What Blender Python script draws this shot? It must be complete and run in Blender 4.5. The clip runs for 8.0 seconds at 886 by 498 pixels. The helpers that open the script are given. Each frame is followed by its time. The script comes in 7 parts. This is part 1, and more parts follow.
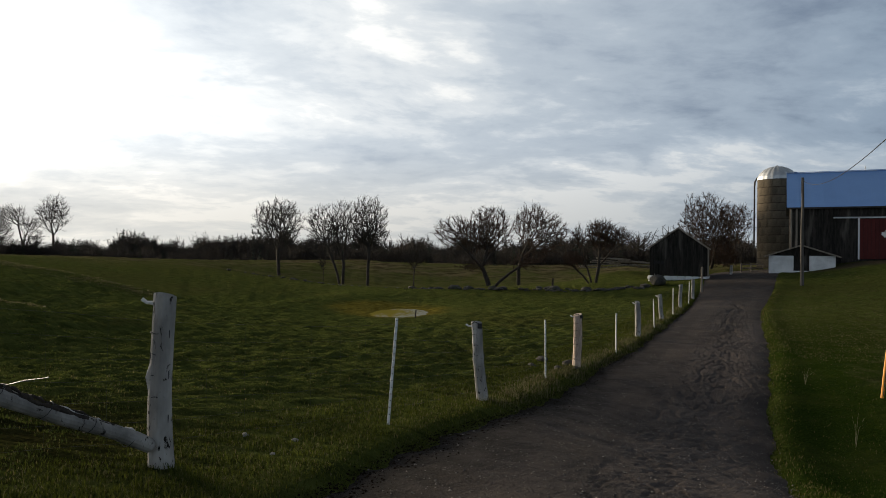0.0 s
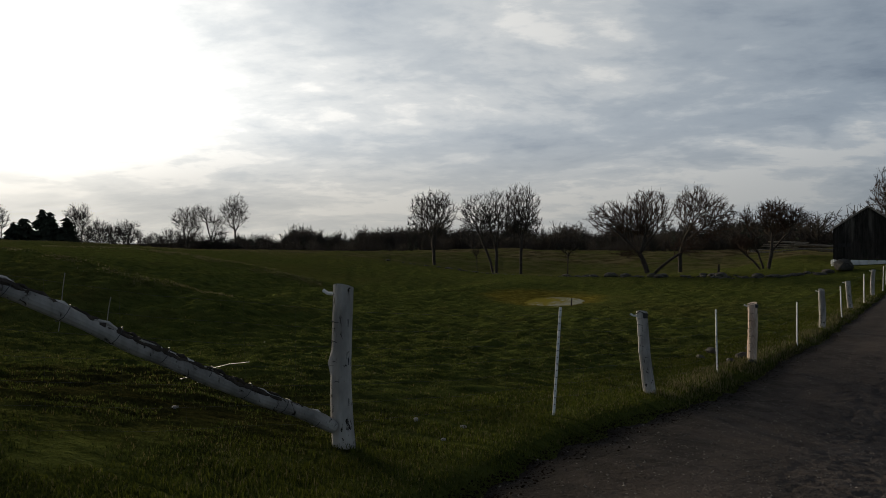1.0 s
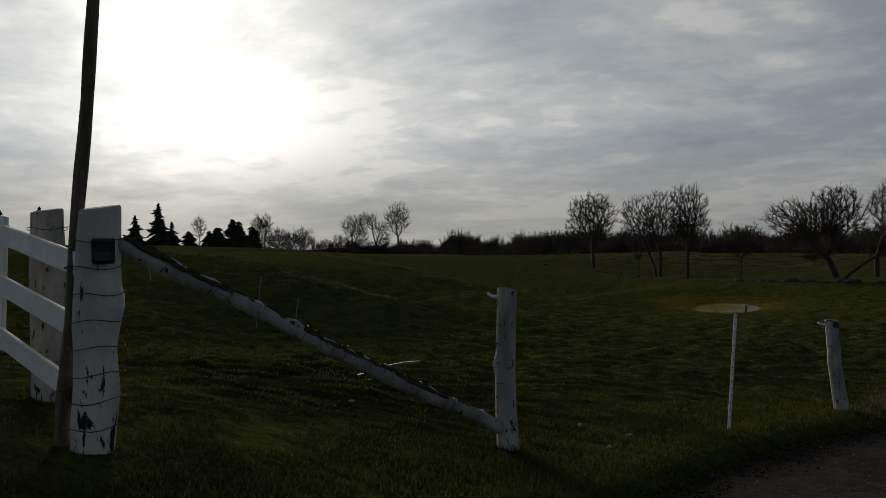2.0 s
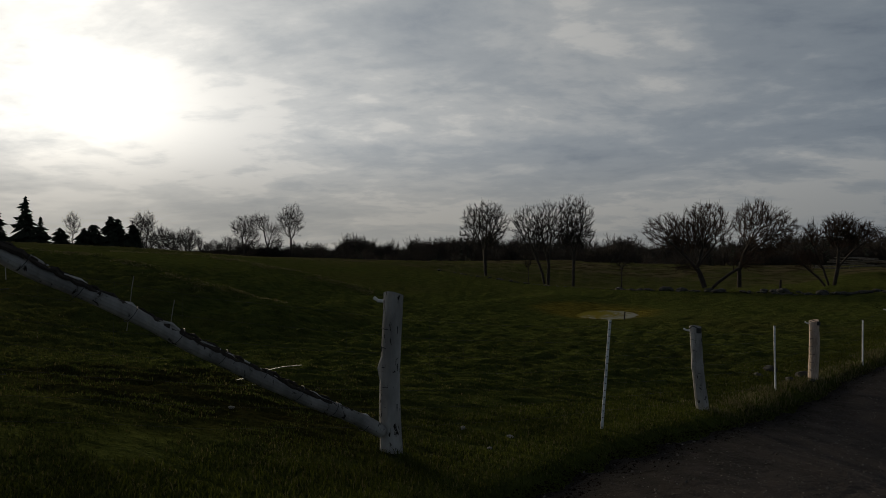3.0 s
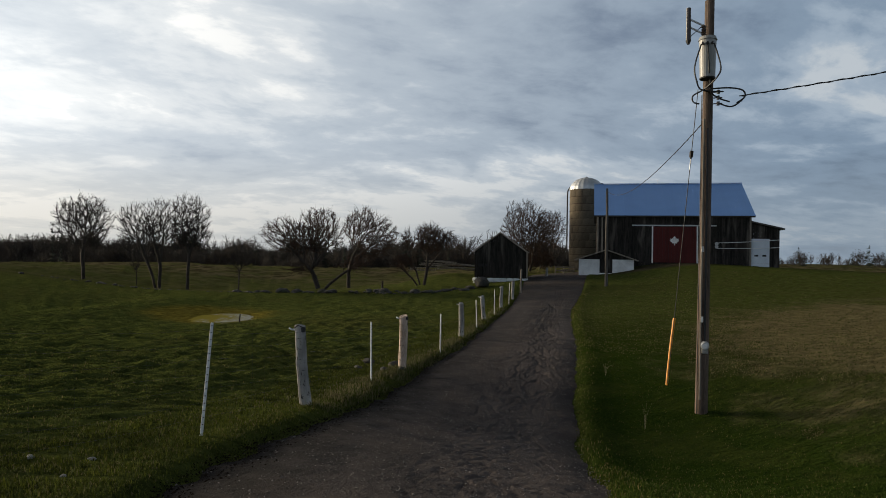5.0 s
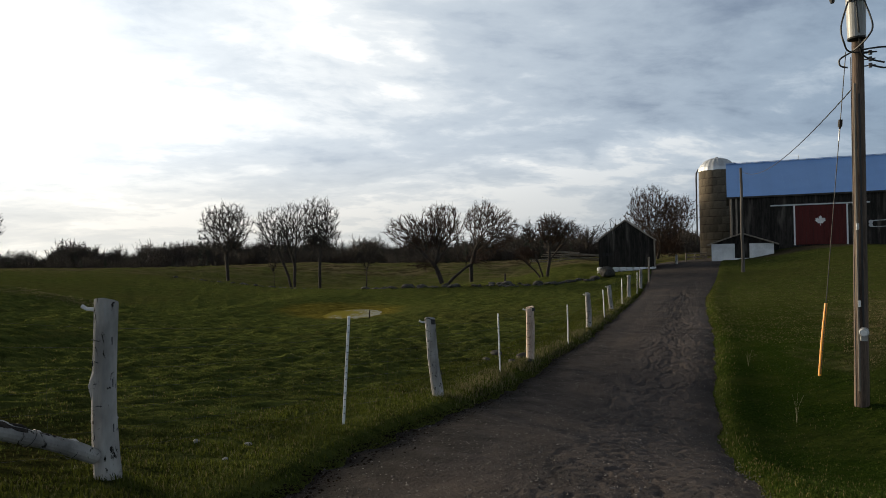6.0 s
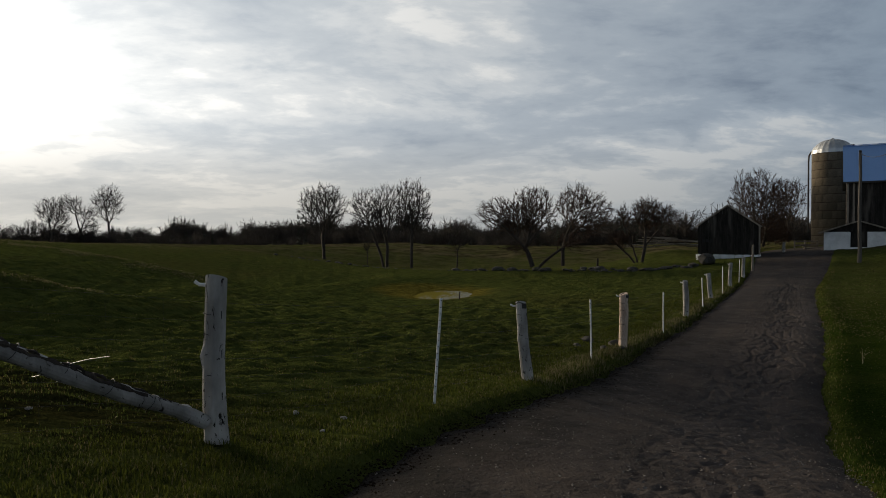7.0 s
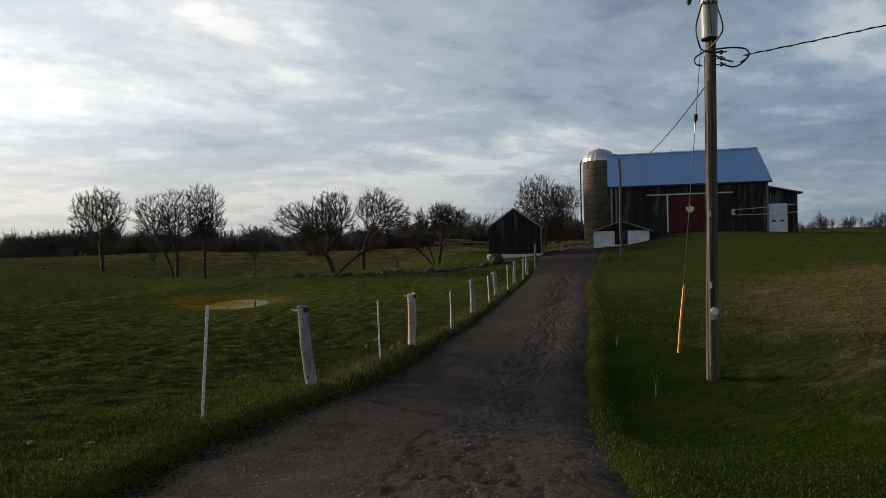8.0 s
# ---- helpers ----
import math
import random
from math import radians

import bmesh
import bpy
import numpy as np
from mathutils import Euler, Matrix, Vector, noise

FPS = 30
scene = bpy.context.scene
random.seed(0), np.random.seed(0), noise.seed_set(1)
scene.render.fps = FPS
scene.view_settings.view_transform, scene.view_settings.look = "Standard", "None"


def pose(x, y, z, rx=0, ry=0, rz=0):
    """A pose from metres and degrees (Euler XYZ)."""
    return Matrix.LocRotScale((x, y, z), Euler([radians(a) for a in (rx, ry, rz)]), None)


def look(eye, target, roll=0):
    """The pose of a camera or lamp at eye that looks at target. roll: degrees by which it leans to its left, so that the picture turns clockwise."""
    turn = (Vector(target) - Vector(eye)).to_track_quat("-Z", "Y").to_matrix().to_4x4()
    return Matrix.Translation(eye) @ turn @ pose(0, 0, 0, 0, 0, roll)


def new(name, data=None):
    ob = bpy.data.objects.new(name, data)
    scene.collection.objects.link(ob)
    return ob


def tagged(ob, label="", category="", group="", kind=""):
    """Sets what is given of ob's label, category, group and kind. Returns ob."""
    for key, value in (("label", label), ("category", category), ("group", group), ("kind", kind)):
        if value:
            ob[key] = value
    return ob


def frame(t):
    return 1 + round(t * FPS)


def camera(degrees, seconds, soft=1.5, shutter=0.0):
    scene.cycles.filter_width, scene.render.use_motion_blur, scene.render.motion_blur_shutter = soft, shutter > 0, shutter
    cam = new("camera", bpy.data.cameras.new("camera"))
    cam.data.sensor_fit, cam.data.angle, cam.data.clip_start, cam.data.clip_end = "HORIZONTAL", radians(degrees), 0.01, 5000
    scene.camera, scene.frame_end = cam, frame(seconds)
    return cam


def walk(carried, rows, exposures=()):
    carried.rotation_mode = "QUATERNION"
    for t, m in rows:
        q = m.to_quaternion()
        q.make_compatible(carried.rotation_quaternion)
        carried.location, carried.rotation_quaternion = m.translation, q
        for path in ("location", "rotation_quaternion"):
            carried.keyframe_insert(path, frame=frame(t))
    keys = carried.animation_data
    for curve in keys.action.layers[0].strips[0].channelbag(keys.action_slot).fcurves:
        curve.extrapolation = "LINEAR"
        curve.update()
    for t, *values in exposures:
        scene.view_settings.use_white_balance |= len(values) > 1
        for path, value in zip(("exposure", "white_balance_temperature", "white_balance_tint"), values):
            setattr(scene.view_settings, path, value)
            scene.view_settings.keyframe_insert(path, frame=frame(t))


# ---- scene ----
# ---------------- camera and walk ----------------
cam = camera(67.4, 8.0, soft=0.9)
PATH = [
    (0, (0.235, -0.539, 1.509), (0.182, 1.461, 1.519), 0.7),
    (0.5, (0.201, -0.54, 1.521), (-0.045, 1.444, 1.504), 0.5),
    (1, (0.118, -0.531, 1.522), (-0.384, 1.405, 1.496), -0.5),
    (1.5, (0.095, -0.578, 1.53), (-0.73, 1.243, 1.506), -0.9),
    (1.7, (0.091, -0.595, 1.525), (-0.804, 1.194, 1.513), -1.1),
    (2.25, (0.105, -0.61, 1.522), (-0.843, 1.151, 1.513), -0.9),
    (2.8, (0.155, -0.616, 1.522), (-0.583, 1.243, 1.517), 0.1),
    (3, (0.167, -0.612, 1.517), (-0.484, 1.279, 1.523), 0.3),
    (3.5, (0.193, -0.594, 1.513), (-0.259, 1.354, 1.516), 0.8),
    (4, (0.263, -0.602, 1.516), (0.118, 1.393, 1.544), 1.6),
    (4.5, (0.3, -0.608, 1.516), (0.409, 1.389, 1.562), 1.7),
    (4.7, (0.33, -0.598, 1.515), (0.568, 1.388, 1.552), 1.6),
    (5.3, (0.33, -0.54, 1.49), (0.881, 1.382, 1.511), 0.5),
    (5.8, (0.282, -0.495, 1.469), (0.645, 1.471, 1.48), -0.7),
    (6, (0.261, -0.548, 1.472), (0.351, 1.45, 1.478), -1.2),
    (6.5, (0.215, -0.564, 1.478), (-0.168, 1.398, 1.42), -1.7),
    (7, (0.234, -0.557, 1.486), (0.052, 1.434, 1.442), -0.2),
    (7.5, (0.356, -0.551, 1.451), (0.559, 1.439, 1.438), -0.5),
    (8, (0.604, -0.56, 1.44), (1.003, 1.399, 1.403), -1.4),
]
walk(cam, [(t, look(eye, target, roll)) for t, eye, target, roll in PATH],
     exposures=[(0.0, 0.0), (0.5, -0.32), (1.0, -0.54), (1.7, -1.0), (3.0, -1.32), (3.5, -1.18), (4.0, -0.85), (4.5, -0.45), (5.8, 0.25), (6.0, 0.18), (6.5, -0.25), (7.0, -0.45), (7.5, -0.25), (8.0, -0.1)])

# ---------------- sky, sun ----------------
SUN_LEFT, SUN_UP = 50.0, 10.5
SUN = Vector((-math.sin(radians(SUN_LEFT)) * math.cos(radians(SUN_UP)),
              math.cos(radians(SUN_LEFT)) * math.cos(radians(SUN_UP)), math.sin(radians(SUN_UP))))


class Nodes:
    """Short forms for building a node tree."""

    def __init__(self, tree):
        self.tree = tree
        tree.nodes.clear()

    def add(self, kind, **inputs):
        n = self.tree.nodes.new(kind)
        for key, value in inputs.items():
            self.put(n, key, value)
        return n

    def put(self, n, key, value):
        slot = n.inputs[int(key[1:])] if key[0] == "i" and key[1:].isdigit() else n.inputs[key.replace("_", " ")]
        if isinstance(value, bpy.types.NodeSocket):
            self.tree.links.new(value, slot)
        else:
            slot.default_value = value

    def math(self, op, a, b=0.0, clamp=False):
        n = self.add("ShaderNodeMath", i0=a, i1=b)
        n.operation, n.use_clamp = op, clamp
        return n.outputs[0]

    def vmath(self, op, a, b=(0, 0, 0)):
        n = self.add("ShaderNodeVectorMath", i0=a, i1=b)
        n.operation = op
        return n.outputs["Value"] if op in ("DOT_PRODUCT", "LENGTH") else n.outputs[0]

    def mix(self, f, a, b, blend="MIX"):
        n = self.tree.nodes.new("ShaderNodeMix")
        n.data_type, n.blend_type = "RGBA", blend
        self.put(n, "i0", f)
        self.put(n, "i6", a if isinstance(a, bpy.types.NodeSocket) else (*a, 1))
        self.put(n, "i7", b if isinstance(b, bpy.types.NodeSocket) else (*b, 1))
        return n.outputs[2]

    def noise(self, vec, scale, detail=4.0, rough=0.5, distort=0.0):
        return self.add("ShaderNodeTexNoise", Vector=vec, Scale=scale, Detail=detail, Roughness=rough, Distortion=distort).outputs["Fac"]

    def span(self, v, a, b, lo=0.0, hi=1.0):
        n = self.add("ShaderNodeMapRange", i0=v, i1=a, i2=b, i3=lo, i4=hi)
        n.interpolation_type = "SMOOTHSTEP"
        return n.outputs[0]


def build_world():
    world = bpy.data.worlds.new("evening_sky")
    scene.world = world
    world.use_nodes = True
    N = Nodes(world.node_tree)
    d = N.vmath("NORMALIZE", N.add("ShaderNodeTexCoord").outputs["Generated"])
    sep = N.add("ShaderNodeSeparateXYZ", Vector=d)
    up = N.math("MAXIMUM", sep.outputs["Z"], 0.0)
    far = N.math("ADD", up, 0.20)
    # the cloud deck, seen in perspective, stirred by a slow drift
    deck = N.add("ShaderNodeCombineXYZ", X=N.math("DIVIDE", sep.outputs["X"], far), Y=N.math("DIVIDE", sep.outputs["Y"], far)).outputs[0]
    turned = N.add("ShaderNodeMapping", Vector=deck, Location=(5.1, 2.6, 0.0), Rotation=(0, 0, radians(-14))).outputs[0]
    drift = N.add("ShaderNodeTexNoise", Vector=turned, Scale=0.9, Detail=3.0, Roughness=0.5).outputs["Color"]
    stirred = N.vmath("ADD", turned, N.vmath("MULTIPLY", N.vmath("SUBTRACT", drift, (0.5, 0.5, 0.5)), (0.4, 0.4, 0.0)))
    mass = N.noise(stirred, 0.85, 4.0, 0.48)
    patch = N.noise(N.add("ShaderNodeMapping", Vector=stirred, Rotation=(0, 0, radians(20)), Scale=(0.95, 1.2, 1.0)).outputs[0], 2.5, 10.0, 0.60)
    wisp = N.noise(N.add("ShaderNodeMapping", Vector=stirred, Rotation=(0, 0, radians(-8)), Scale=(0.9, 1.15, 1.0)).outputs[0], 8.0, 5.0, 0.58)
    light = N.math("ADD", N.math("ADD", N.math("MULTIPLY", mass, 0.52), N.math("MULTIPLY", patch, 0.36)), N.math("MULTIPLY", wisp, 0.12))
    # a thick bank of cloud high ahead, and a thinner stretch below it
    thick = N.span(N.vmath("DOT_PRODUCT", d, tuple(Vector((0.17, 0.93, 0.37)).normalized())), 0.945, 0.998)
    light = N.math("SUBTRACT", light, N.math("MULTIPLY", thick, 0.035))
    # brightness falls away from the veiled sun
    near = N.math("MAXIMUM", N.vmath("DOT_PRODUCT", d, tuple(SUN)), 0.0)
    wide = N.math("POWER", near, 1.3)
    mid = N.math("POWER", near, 9.0)
    tight = N.math("POWER", near, 70.0)
    sky = N.tree.nodes.new("ShaderNodeTexSky")
    sky.sky_type, sky.sun_disc = "NISHITA", False
    sky.sun_elevation, sky.sun_rotation = radians(SUN_UP), radians(-SUN_LEFT)
    air = N.mix(1.0, sky.outputs[0], (0.05, 0.05, 0.05), "MULTIPLY")
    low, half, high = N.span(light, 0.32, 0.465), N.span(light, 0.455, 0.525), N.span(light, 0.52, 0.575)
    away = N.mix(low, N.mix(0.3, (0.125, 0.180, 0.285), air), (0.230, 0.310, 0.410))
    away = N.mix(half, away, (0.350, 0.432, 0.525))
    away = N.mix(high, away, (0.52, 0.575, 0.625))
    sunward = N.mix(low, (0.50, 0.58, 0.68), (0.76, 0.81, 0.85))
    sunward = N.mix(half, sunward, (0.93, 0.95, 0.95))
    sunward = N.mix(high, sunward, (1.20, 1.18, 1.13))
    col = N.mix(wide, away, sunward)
    # a pale even bank of cloud low over the horizon; the unseen sky overhead is darkened to dim the ground
    bank = N.math("MULTIPLY", N.span(up, 0.17, 0.02), 0.62)
    col = N.mix(bank, col, N.mix(wide, (0.25, 0.305, 0.36), (0.70, 0.65, 0.55)))
    over = N.span(up, 0.42, 0.80, 1.0, 0.16)
    col = N.mix(1.0, col, N.add("ShaderNodeCombineXYZ", X=over, Y=over, Z=over).outputs[0], "MULTIPLY")
    veil = N.math("MULTIPLY", N.span(light, 0.38, 0.60, 0.55, 1.0), N.span(up, 0.06, 0.20, 0.25, 1.0))
    glow = N.mix(1.0, (0.85, 0.84, 0.80), N.math("MULTIPLY", mid, veil), "MULTIPLY")
    col = N.mix(1.0, col, glow, "ADD")
    col = N.mix(1.0, col, N.mix(1.0, (1.9, 1.75, 1.5), N.math("MULTIPLY", tight, veil), "MULTIPLY"), "ADD")
    back = N.add("ShaderNodeBackground", Color=col, Strength=1.0)
    N.add("ShaderNodeOutputWorld", Surface=back.outputs[0])


build_world()
sun_data = bpy.data.lights.new("sun", "SUN")
sun_data.energy, sun_data.angle, sun_data.color = 5.0, radians(15), (1.0, 0.83, 0.58)
sun = new("sun", sun_data)
sun.matrix_world = look(SUN * 100, (0, 0, 0))

# ---------------- materials ----------------
POND = (-3.05, 38.6)

def surface(name, dark, light, scale=4.0, grain=40.0, rough=0.8, bump=0.3, metal=0.0, stretch=(1, 1, 1), own=True, spec=0.3, tint=None, vary=0.0, amount=0.02, island=False):
    """A rough real surface: colours varied at two scales, with relief. own: in the thing's own coordinates."""
    m = bpy.data.materials.new(name)
    m.use_nodes = True
    N = Nodes(m.node_tree)
    base = N.add("ShaderNodeTexCoord").outputs["Object"] if own else N.add("ShaderNodeNewGeometry").outputs["Position"]
    vec = N.add("ShaderNodeMapping", Vector=base, Scale=stretch).outputs[0]
    a = N.noise(vec, scale, 5.0, 0.6, 0.3)
    b = N.noise(vec, grain, 4.0, 0.6)
    f = N.span(N.math("ADD", N.math("MULTIPLY", a, 0.6), N.math("MULTIPLY", b, 0.4)), 0.32, 0.68)
    col = N.mix(f, dark, light)
    if tint:
        col = N.mix(N.span(N.noise(vec, scale * 0.37, 3.0), 0.5, 0.72), col, tint)
    if vary:
        r = N.add("ShaderNodeNewGeometry").outputs["Random Per Island"] if island else N.add("ShaderNodeObjectInfo").outputs["Random"]
        k = N.math("ADD", N.math("MULTIPLY", r, vary), 1 - vary / 2)
        col = N.mix(1.0, col, N.add("ShaderNodeCombineXYZ", X=k, Y=k, Z=k).outputs[0], "MULTIPLY")
    bs = N.add("ShaderNodeBsdfPrincipled", Base_Color=col, Roughness=rough, Metallic=metal, Specular_IOR_Level=spec)
    N.put(bs, "Normal", N.add("ShaderNodeBump", Strength=bump, Distance=amount, Height=f).outputs[0])
    N.add("ShaderNodeOutputMaterial", Surface=bs.outputs[0])
    return m


def ground_material():
    """Cropped spring pasture: greens, dead thatch, cattle-worn soil, the muddy rim of the pond and a dry patch on the rise."""
    m = bpy.data.materials.new("pasture")
    m.use_nodes = True
    N = Nodes(m.node_tree)
    p = N.add("ShaderNodeNewGeometry").outputs["Position"]
    sep = N.add("ShaderNodeSeparateXYZ", Vector=p)
    flat = N.add("ShaderNodeCombineXYZ", X=sep.outputs["X"], Y=sep.outputs["Y"]).outputs[0]
    big = N.noise(flat, 0.05, 4.0, 0.55)
    mid = N.noise(flat, 0.45, 5.0, 0.6, 0.4)
    tuft = N.noise(N.add("ShaderNodeMapping", Vector=flat, Rotation=(0, 0, radians(-17)), Scale=(0.6, 1.5, 1.0)).outputs[0], 2.6, 5.0, 0.6, 0.4)
    fine = N.noise(flat, 22.0, 4.0, 0.7)
    ridge = N.noise(N.add("ShaderNodeMapping", Vector=flat, Rotation=(0, 0, radians(-17)), Scale=(1.0, 2.4, 1.0)).outputs[0], 3.4, 4.0, 0.55, 0.3)
    green = N.mix(N.span(tuft, 0.3, 0.7), (0.030, 0.040, 0.0095), (0.088, 0.104, 0.0270))
    green = N.mix(N.math("MULTIPLY", N.span(fine, 0.4, 0.7), 0.5), green, (0.102, 0.118, 0.034))
    thatch = N.mix(N.span(fine, 0.3, 0.7), (0.045, 0.041, 0.014), (0.115, 0.098, 0.036))
    col = N.mix(N.math("MULTIPLY", N.span(mid, 0.50, 0.70), 0.32), green, thatch)
    col = N.mix(N.math("MULTIPLY", N.span(big, 0.48, 0.66), 0.35), col, thatch)
    far = N.math("MULTIPLY", N.span(N.vmath("LENGTH", flat), 60.0, 108.0), N.span(N.noise(flat, 0.13, 4.0, 0.6, 0.5), 0.34, 0.56, 0.35, 1.0))
    col = N.mix(N.math("MULTIPLY", far, N.span(big, 0.38, 0.55, 0.65, 1.0)), col, N.mix(N.span(mid, 0.35, 0.65), (0.040, 0.034, 0.019), (0.118, 0.098, 0.056)))
    turf = N.mix(N.span(fine, 0.35, 0.65), (0.010, 0.021, 0.0030), (0.028, 0.050, 0.0075))
    turf = N.mix(N.math("MULTIPLY", N.span(mid, 0.45, 0.65), 0.45), turf, (0.054, 0.064, 0.016))
    side = N.span(N.math("SUBTRACT", sep.outputs["X"], N.math("MULTIPLY", sep.outputs["Y"], 0.42)), 0.5, 1.5)
    near = N.span(N.vmath("LENGTH", flat), 40.0, 18.0, 0.12, 0.9)
    col = N.mix(N.math("MULTIPLY", side, near), col, turf)
    soil = N.mix(N.span(fine, 0.3, 0.7), (0.011, 0.008, 0.004), (0.036, 0.027, 0.012))

    def patch(x, y, rx, ry, hard=0.5, wobble=0.9):
        v = N.vmath("MULTIPLY", N.vmath("SUBTRACT", flat, (x, y, 0)), (1 / rx, 1 / ry, 0))
        r = N.math("ADD", N.vmath("LENGTH", v), N.math("MULTIPLY", N.math("SUBTRACT", mid, 0.5), wobble))
        return N.span(r, 1.0 + hard * 0.5, 1.0 - hard * 0.5)

    # dry hay-coloured grass on the rise by the barn, lying aslant to the drive
    dry = N.mix(N.span(tuft, 0.3, 0.7), (0.080, 0.068, 0.033), (0.19, 0.158, 0.084))
    aslant = N.add("ShaderNodeMapping", Vector=N.vmath("SUBTRACT", flat, (23.3, 19.1, 0)), Rotation=(0, 0, radians(-45))).outputs[0]
    v = N.vmath("MULTIPLY", aslant, (1 / 15.0, 1 / 7.5, 0))
    q = N.math("ADD", N.vmath("LENGTH", v), N.math("MULTIPLY", N.math("SUBTRACT", mid, 0.5), 1.3))
    col = N.mix(N.math("MULTIPLY", N.span(q, 1.25, 0.7), 0.9), col, dry)
    ramp = N.mix(N.span(fine, 0.3, 0.7), (0.050, 0.038, 0.027), (0.095, 0.074, 0.054))
    col = N.mix(N.math("MULTIPLY", patch(36.0, 56.6, 6.0, 1.9, 0.9, 0.8), 0.85), col, ramp)
    # trampled ground inside the gate, and the pond's rim
    col = N.mix(N.math("MULTIPLY", patch(-4.6, 5.2, 2.6, 1.6, 0.9, 1.6), 0.7), col, soil)
    mud = N.mix(N.span(tuft, 0.3, 0.7), (0.080, 0.064, 0.010), (0.20, 0.165, 0.034))
    col = N.mix(N.math("MULTIPLY", patch(POND[0] - 1.0, POND[1] + 0.1, 3.3, 3.8, 0.6, 0.7), 0.9), col, mud)
    bs = N.add("ShaderNodeBsdfPrincipled", Base_Color=col, Roughness=1.0, Specular_IOR_Level=0.0)
    h = N.math("ADD", N.math("ADD", N.math("MULTIPLY", tuft, 0.45), N.math("MULTIPLY", ridge, 0.75)), N.math("MULTIPLY", fine, 0.30))
    N.put(bs, "Normal", N.add("ShaderNodeBump", Strength=1.0, Distance=0.30, Height=h).outputs[0])
    N.add("ShaderNodeOutputMaterial", Surface=bs.outputs[0])
    return m


def gravel_material():
    m = bpy.data.materials.new("gravel")
    m.use_nodes = True
    N = Nodes(m.node_tree)
    p = N.add("ShaderNodeNewGeometry").outputs["Position"]
    big = N.noise(p, 0.35, 4.0, 0.6)
    mid = N.noise(p, 2.2, 5.0, 0.6, 0.5)
    stones = N.add("ShaderNodeTexVoronoi", Vector=p, Scale=30.0)
    grit = N.noise(p, 90.0, 3.0, 0.7)
    col = N.mix(N.span(mid, 0.3, 0.7), (0.029, 0.025, 0.024), (0.049, 0.041, 0.039))
    col = N.mix(N.math("MULTIPLY", N.span(big, 0.45, 0.65), 0.5), col, (0.076, 0.059, 0.049))
    speck = N.math("MULTIPLY", N.span(stones.outputs["Distance"], 0.34, 0.12), N.span(N.noise(p, 13.0, 2.0), 0.52, 0.66))
    col = N.mix(N.math("MULTIPLY", speck, 0.7), col, (0.15, 0.132, 0.122))
    col = N.mix(N.math("MULTIPLY", N.span(grit, 0.55, 0.75), 0.35), col, (0.085, 0.076, 0.070))
    # soil spilt from the fence-side bank, coloured darker for the bank's shade, and paler washed gravel on the crown
    sep = N.add("ShaderNodeSeparateXYZ", Vector=p)
    y = sep.outputs["Y"]
    middle = N.math("ADD", N.math("MULTIPLY", N.math("MULTIPLY", y, y), 0.0092), N.math("ADD", N.math("MULTIPLY", y, 0.2), 0.1))
    lat = N.math("ADD", N.math("SUBTRACT", sep.outputs["X"], middle), N.math("MULTIPLY", N.math("SUBTRACT", mid, 0.5), 1.3))
    soil = N.math("MULTIPLY", N.span(lat, -0.75, -1.65), N.span(y, 26.0, 14.0))
    col = N.mix(N.math("MULTIPLY", soil, 0.8), col, (0.013, 0.0105, 0.009))
    washed = N.math("MULTIPLY", N.span(lat, -0.3, 0.5), N.span(lat, 2.1, 1.3))
    col = N.mix(N.math("MULTIPLY", washed, N.span(big, 0.3, 0.6, 0.3, 0.75)), col, (0.080, 0.066, 0.061))
    bs = N.add("ShaderNodeBsdfPrincipled", Base_Color=col, Roughness=0.95, Specular_IOR_Level=0.08)
    h = N.math("ADD", N.math("ADD", N.math("MULTIPLY", N.math("SUBTRACT", 1.0, stones.outputs["Distance"]), 0.5), N.math("MULTIPLY", grit, 0.4)), N.math("MULTIPLY", N.noise(p, 9.0, 5.0, 0.7, 0.6), 0.9))
    N.put(bs, "Normal", N.add("ShaderNodeBump", Strength=0.9, Distance=0.018, Height=h).outputs[0])
    N.add("ShaderNodeOutputMaterial", Surface=bs.outputs[0])
    return m


def plain_material(name, color, rough=0.5, metal=0.0, spec=0.5):
    return surface(name, tuple(c * 0.85 for c in color), color, 6.0, 60.0, rough, 0.08, metal, spec=spec)


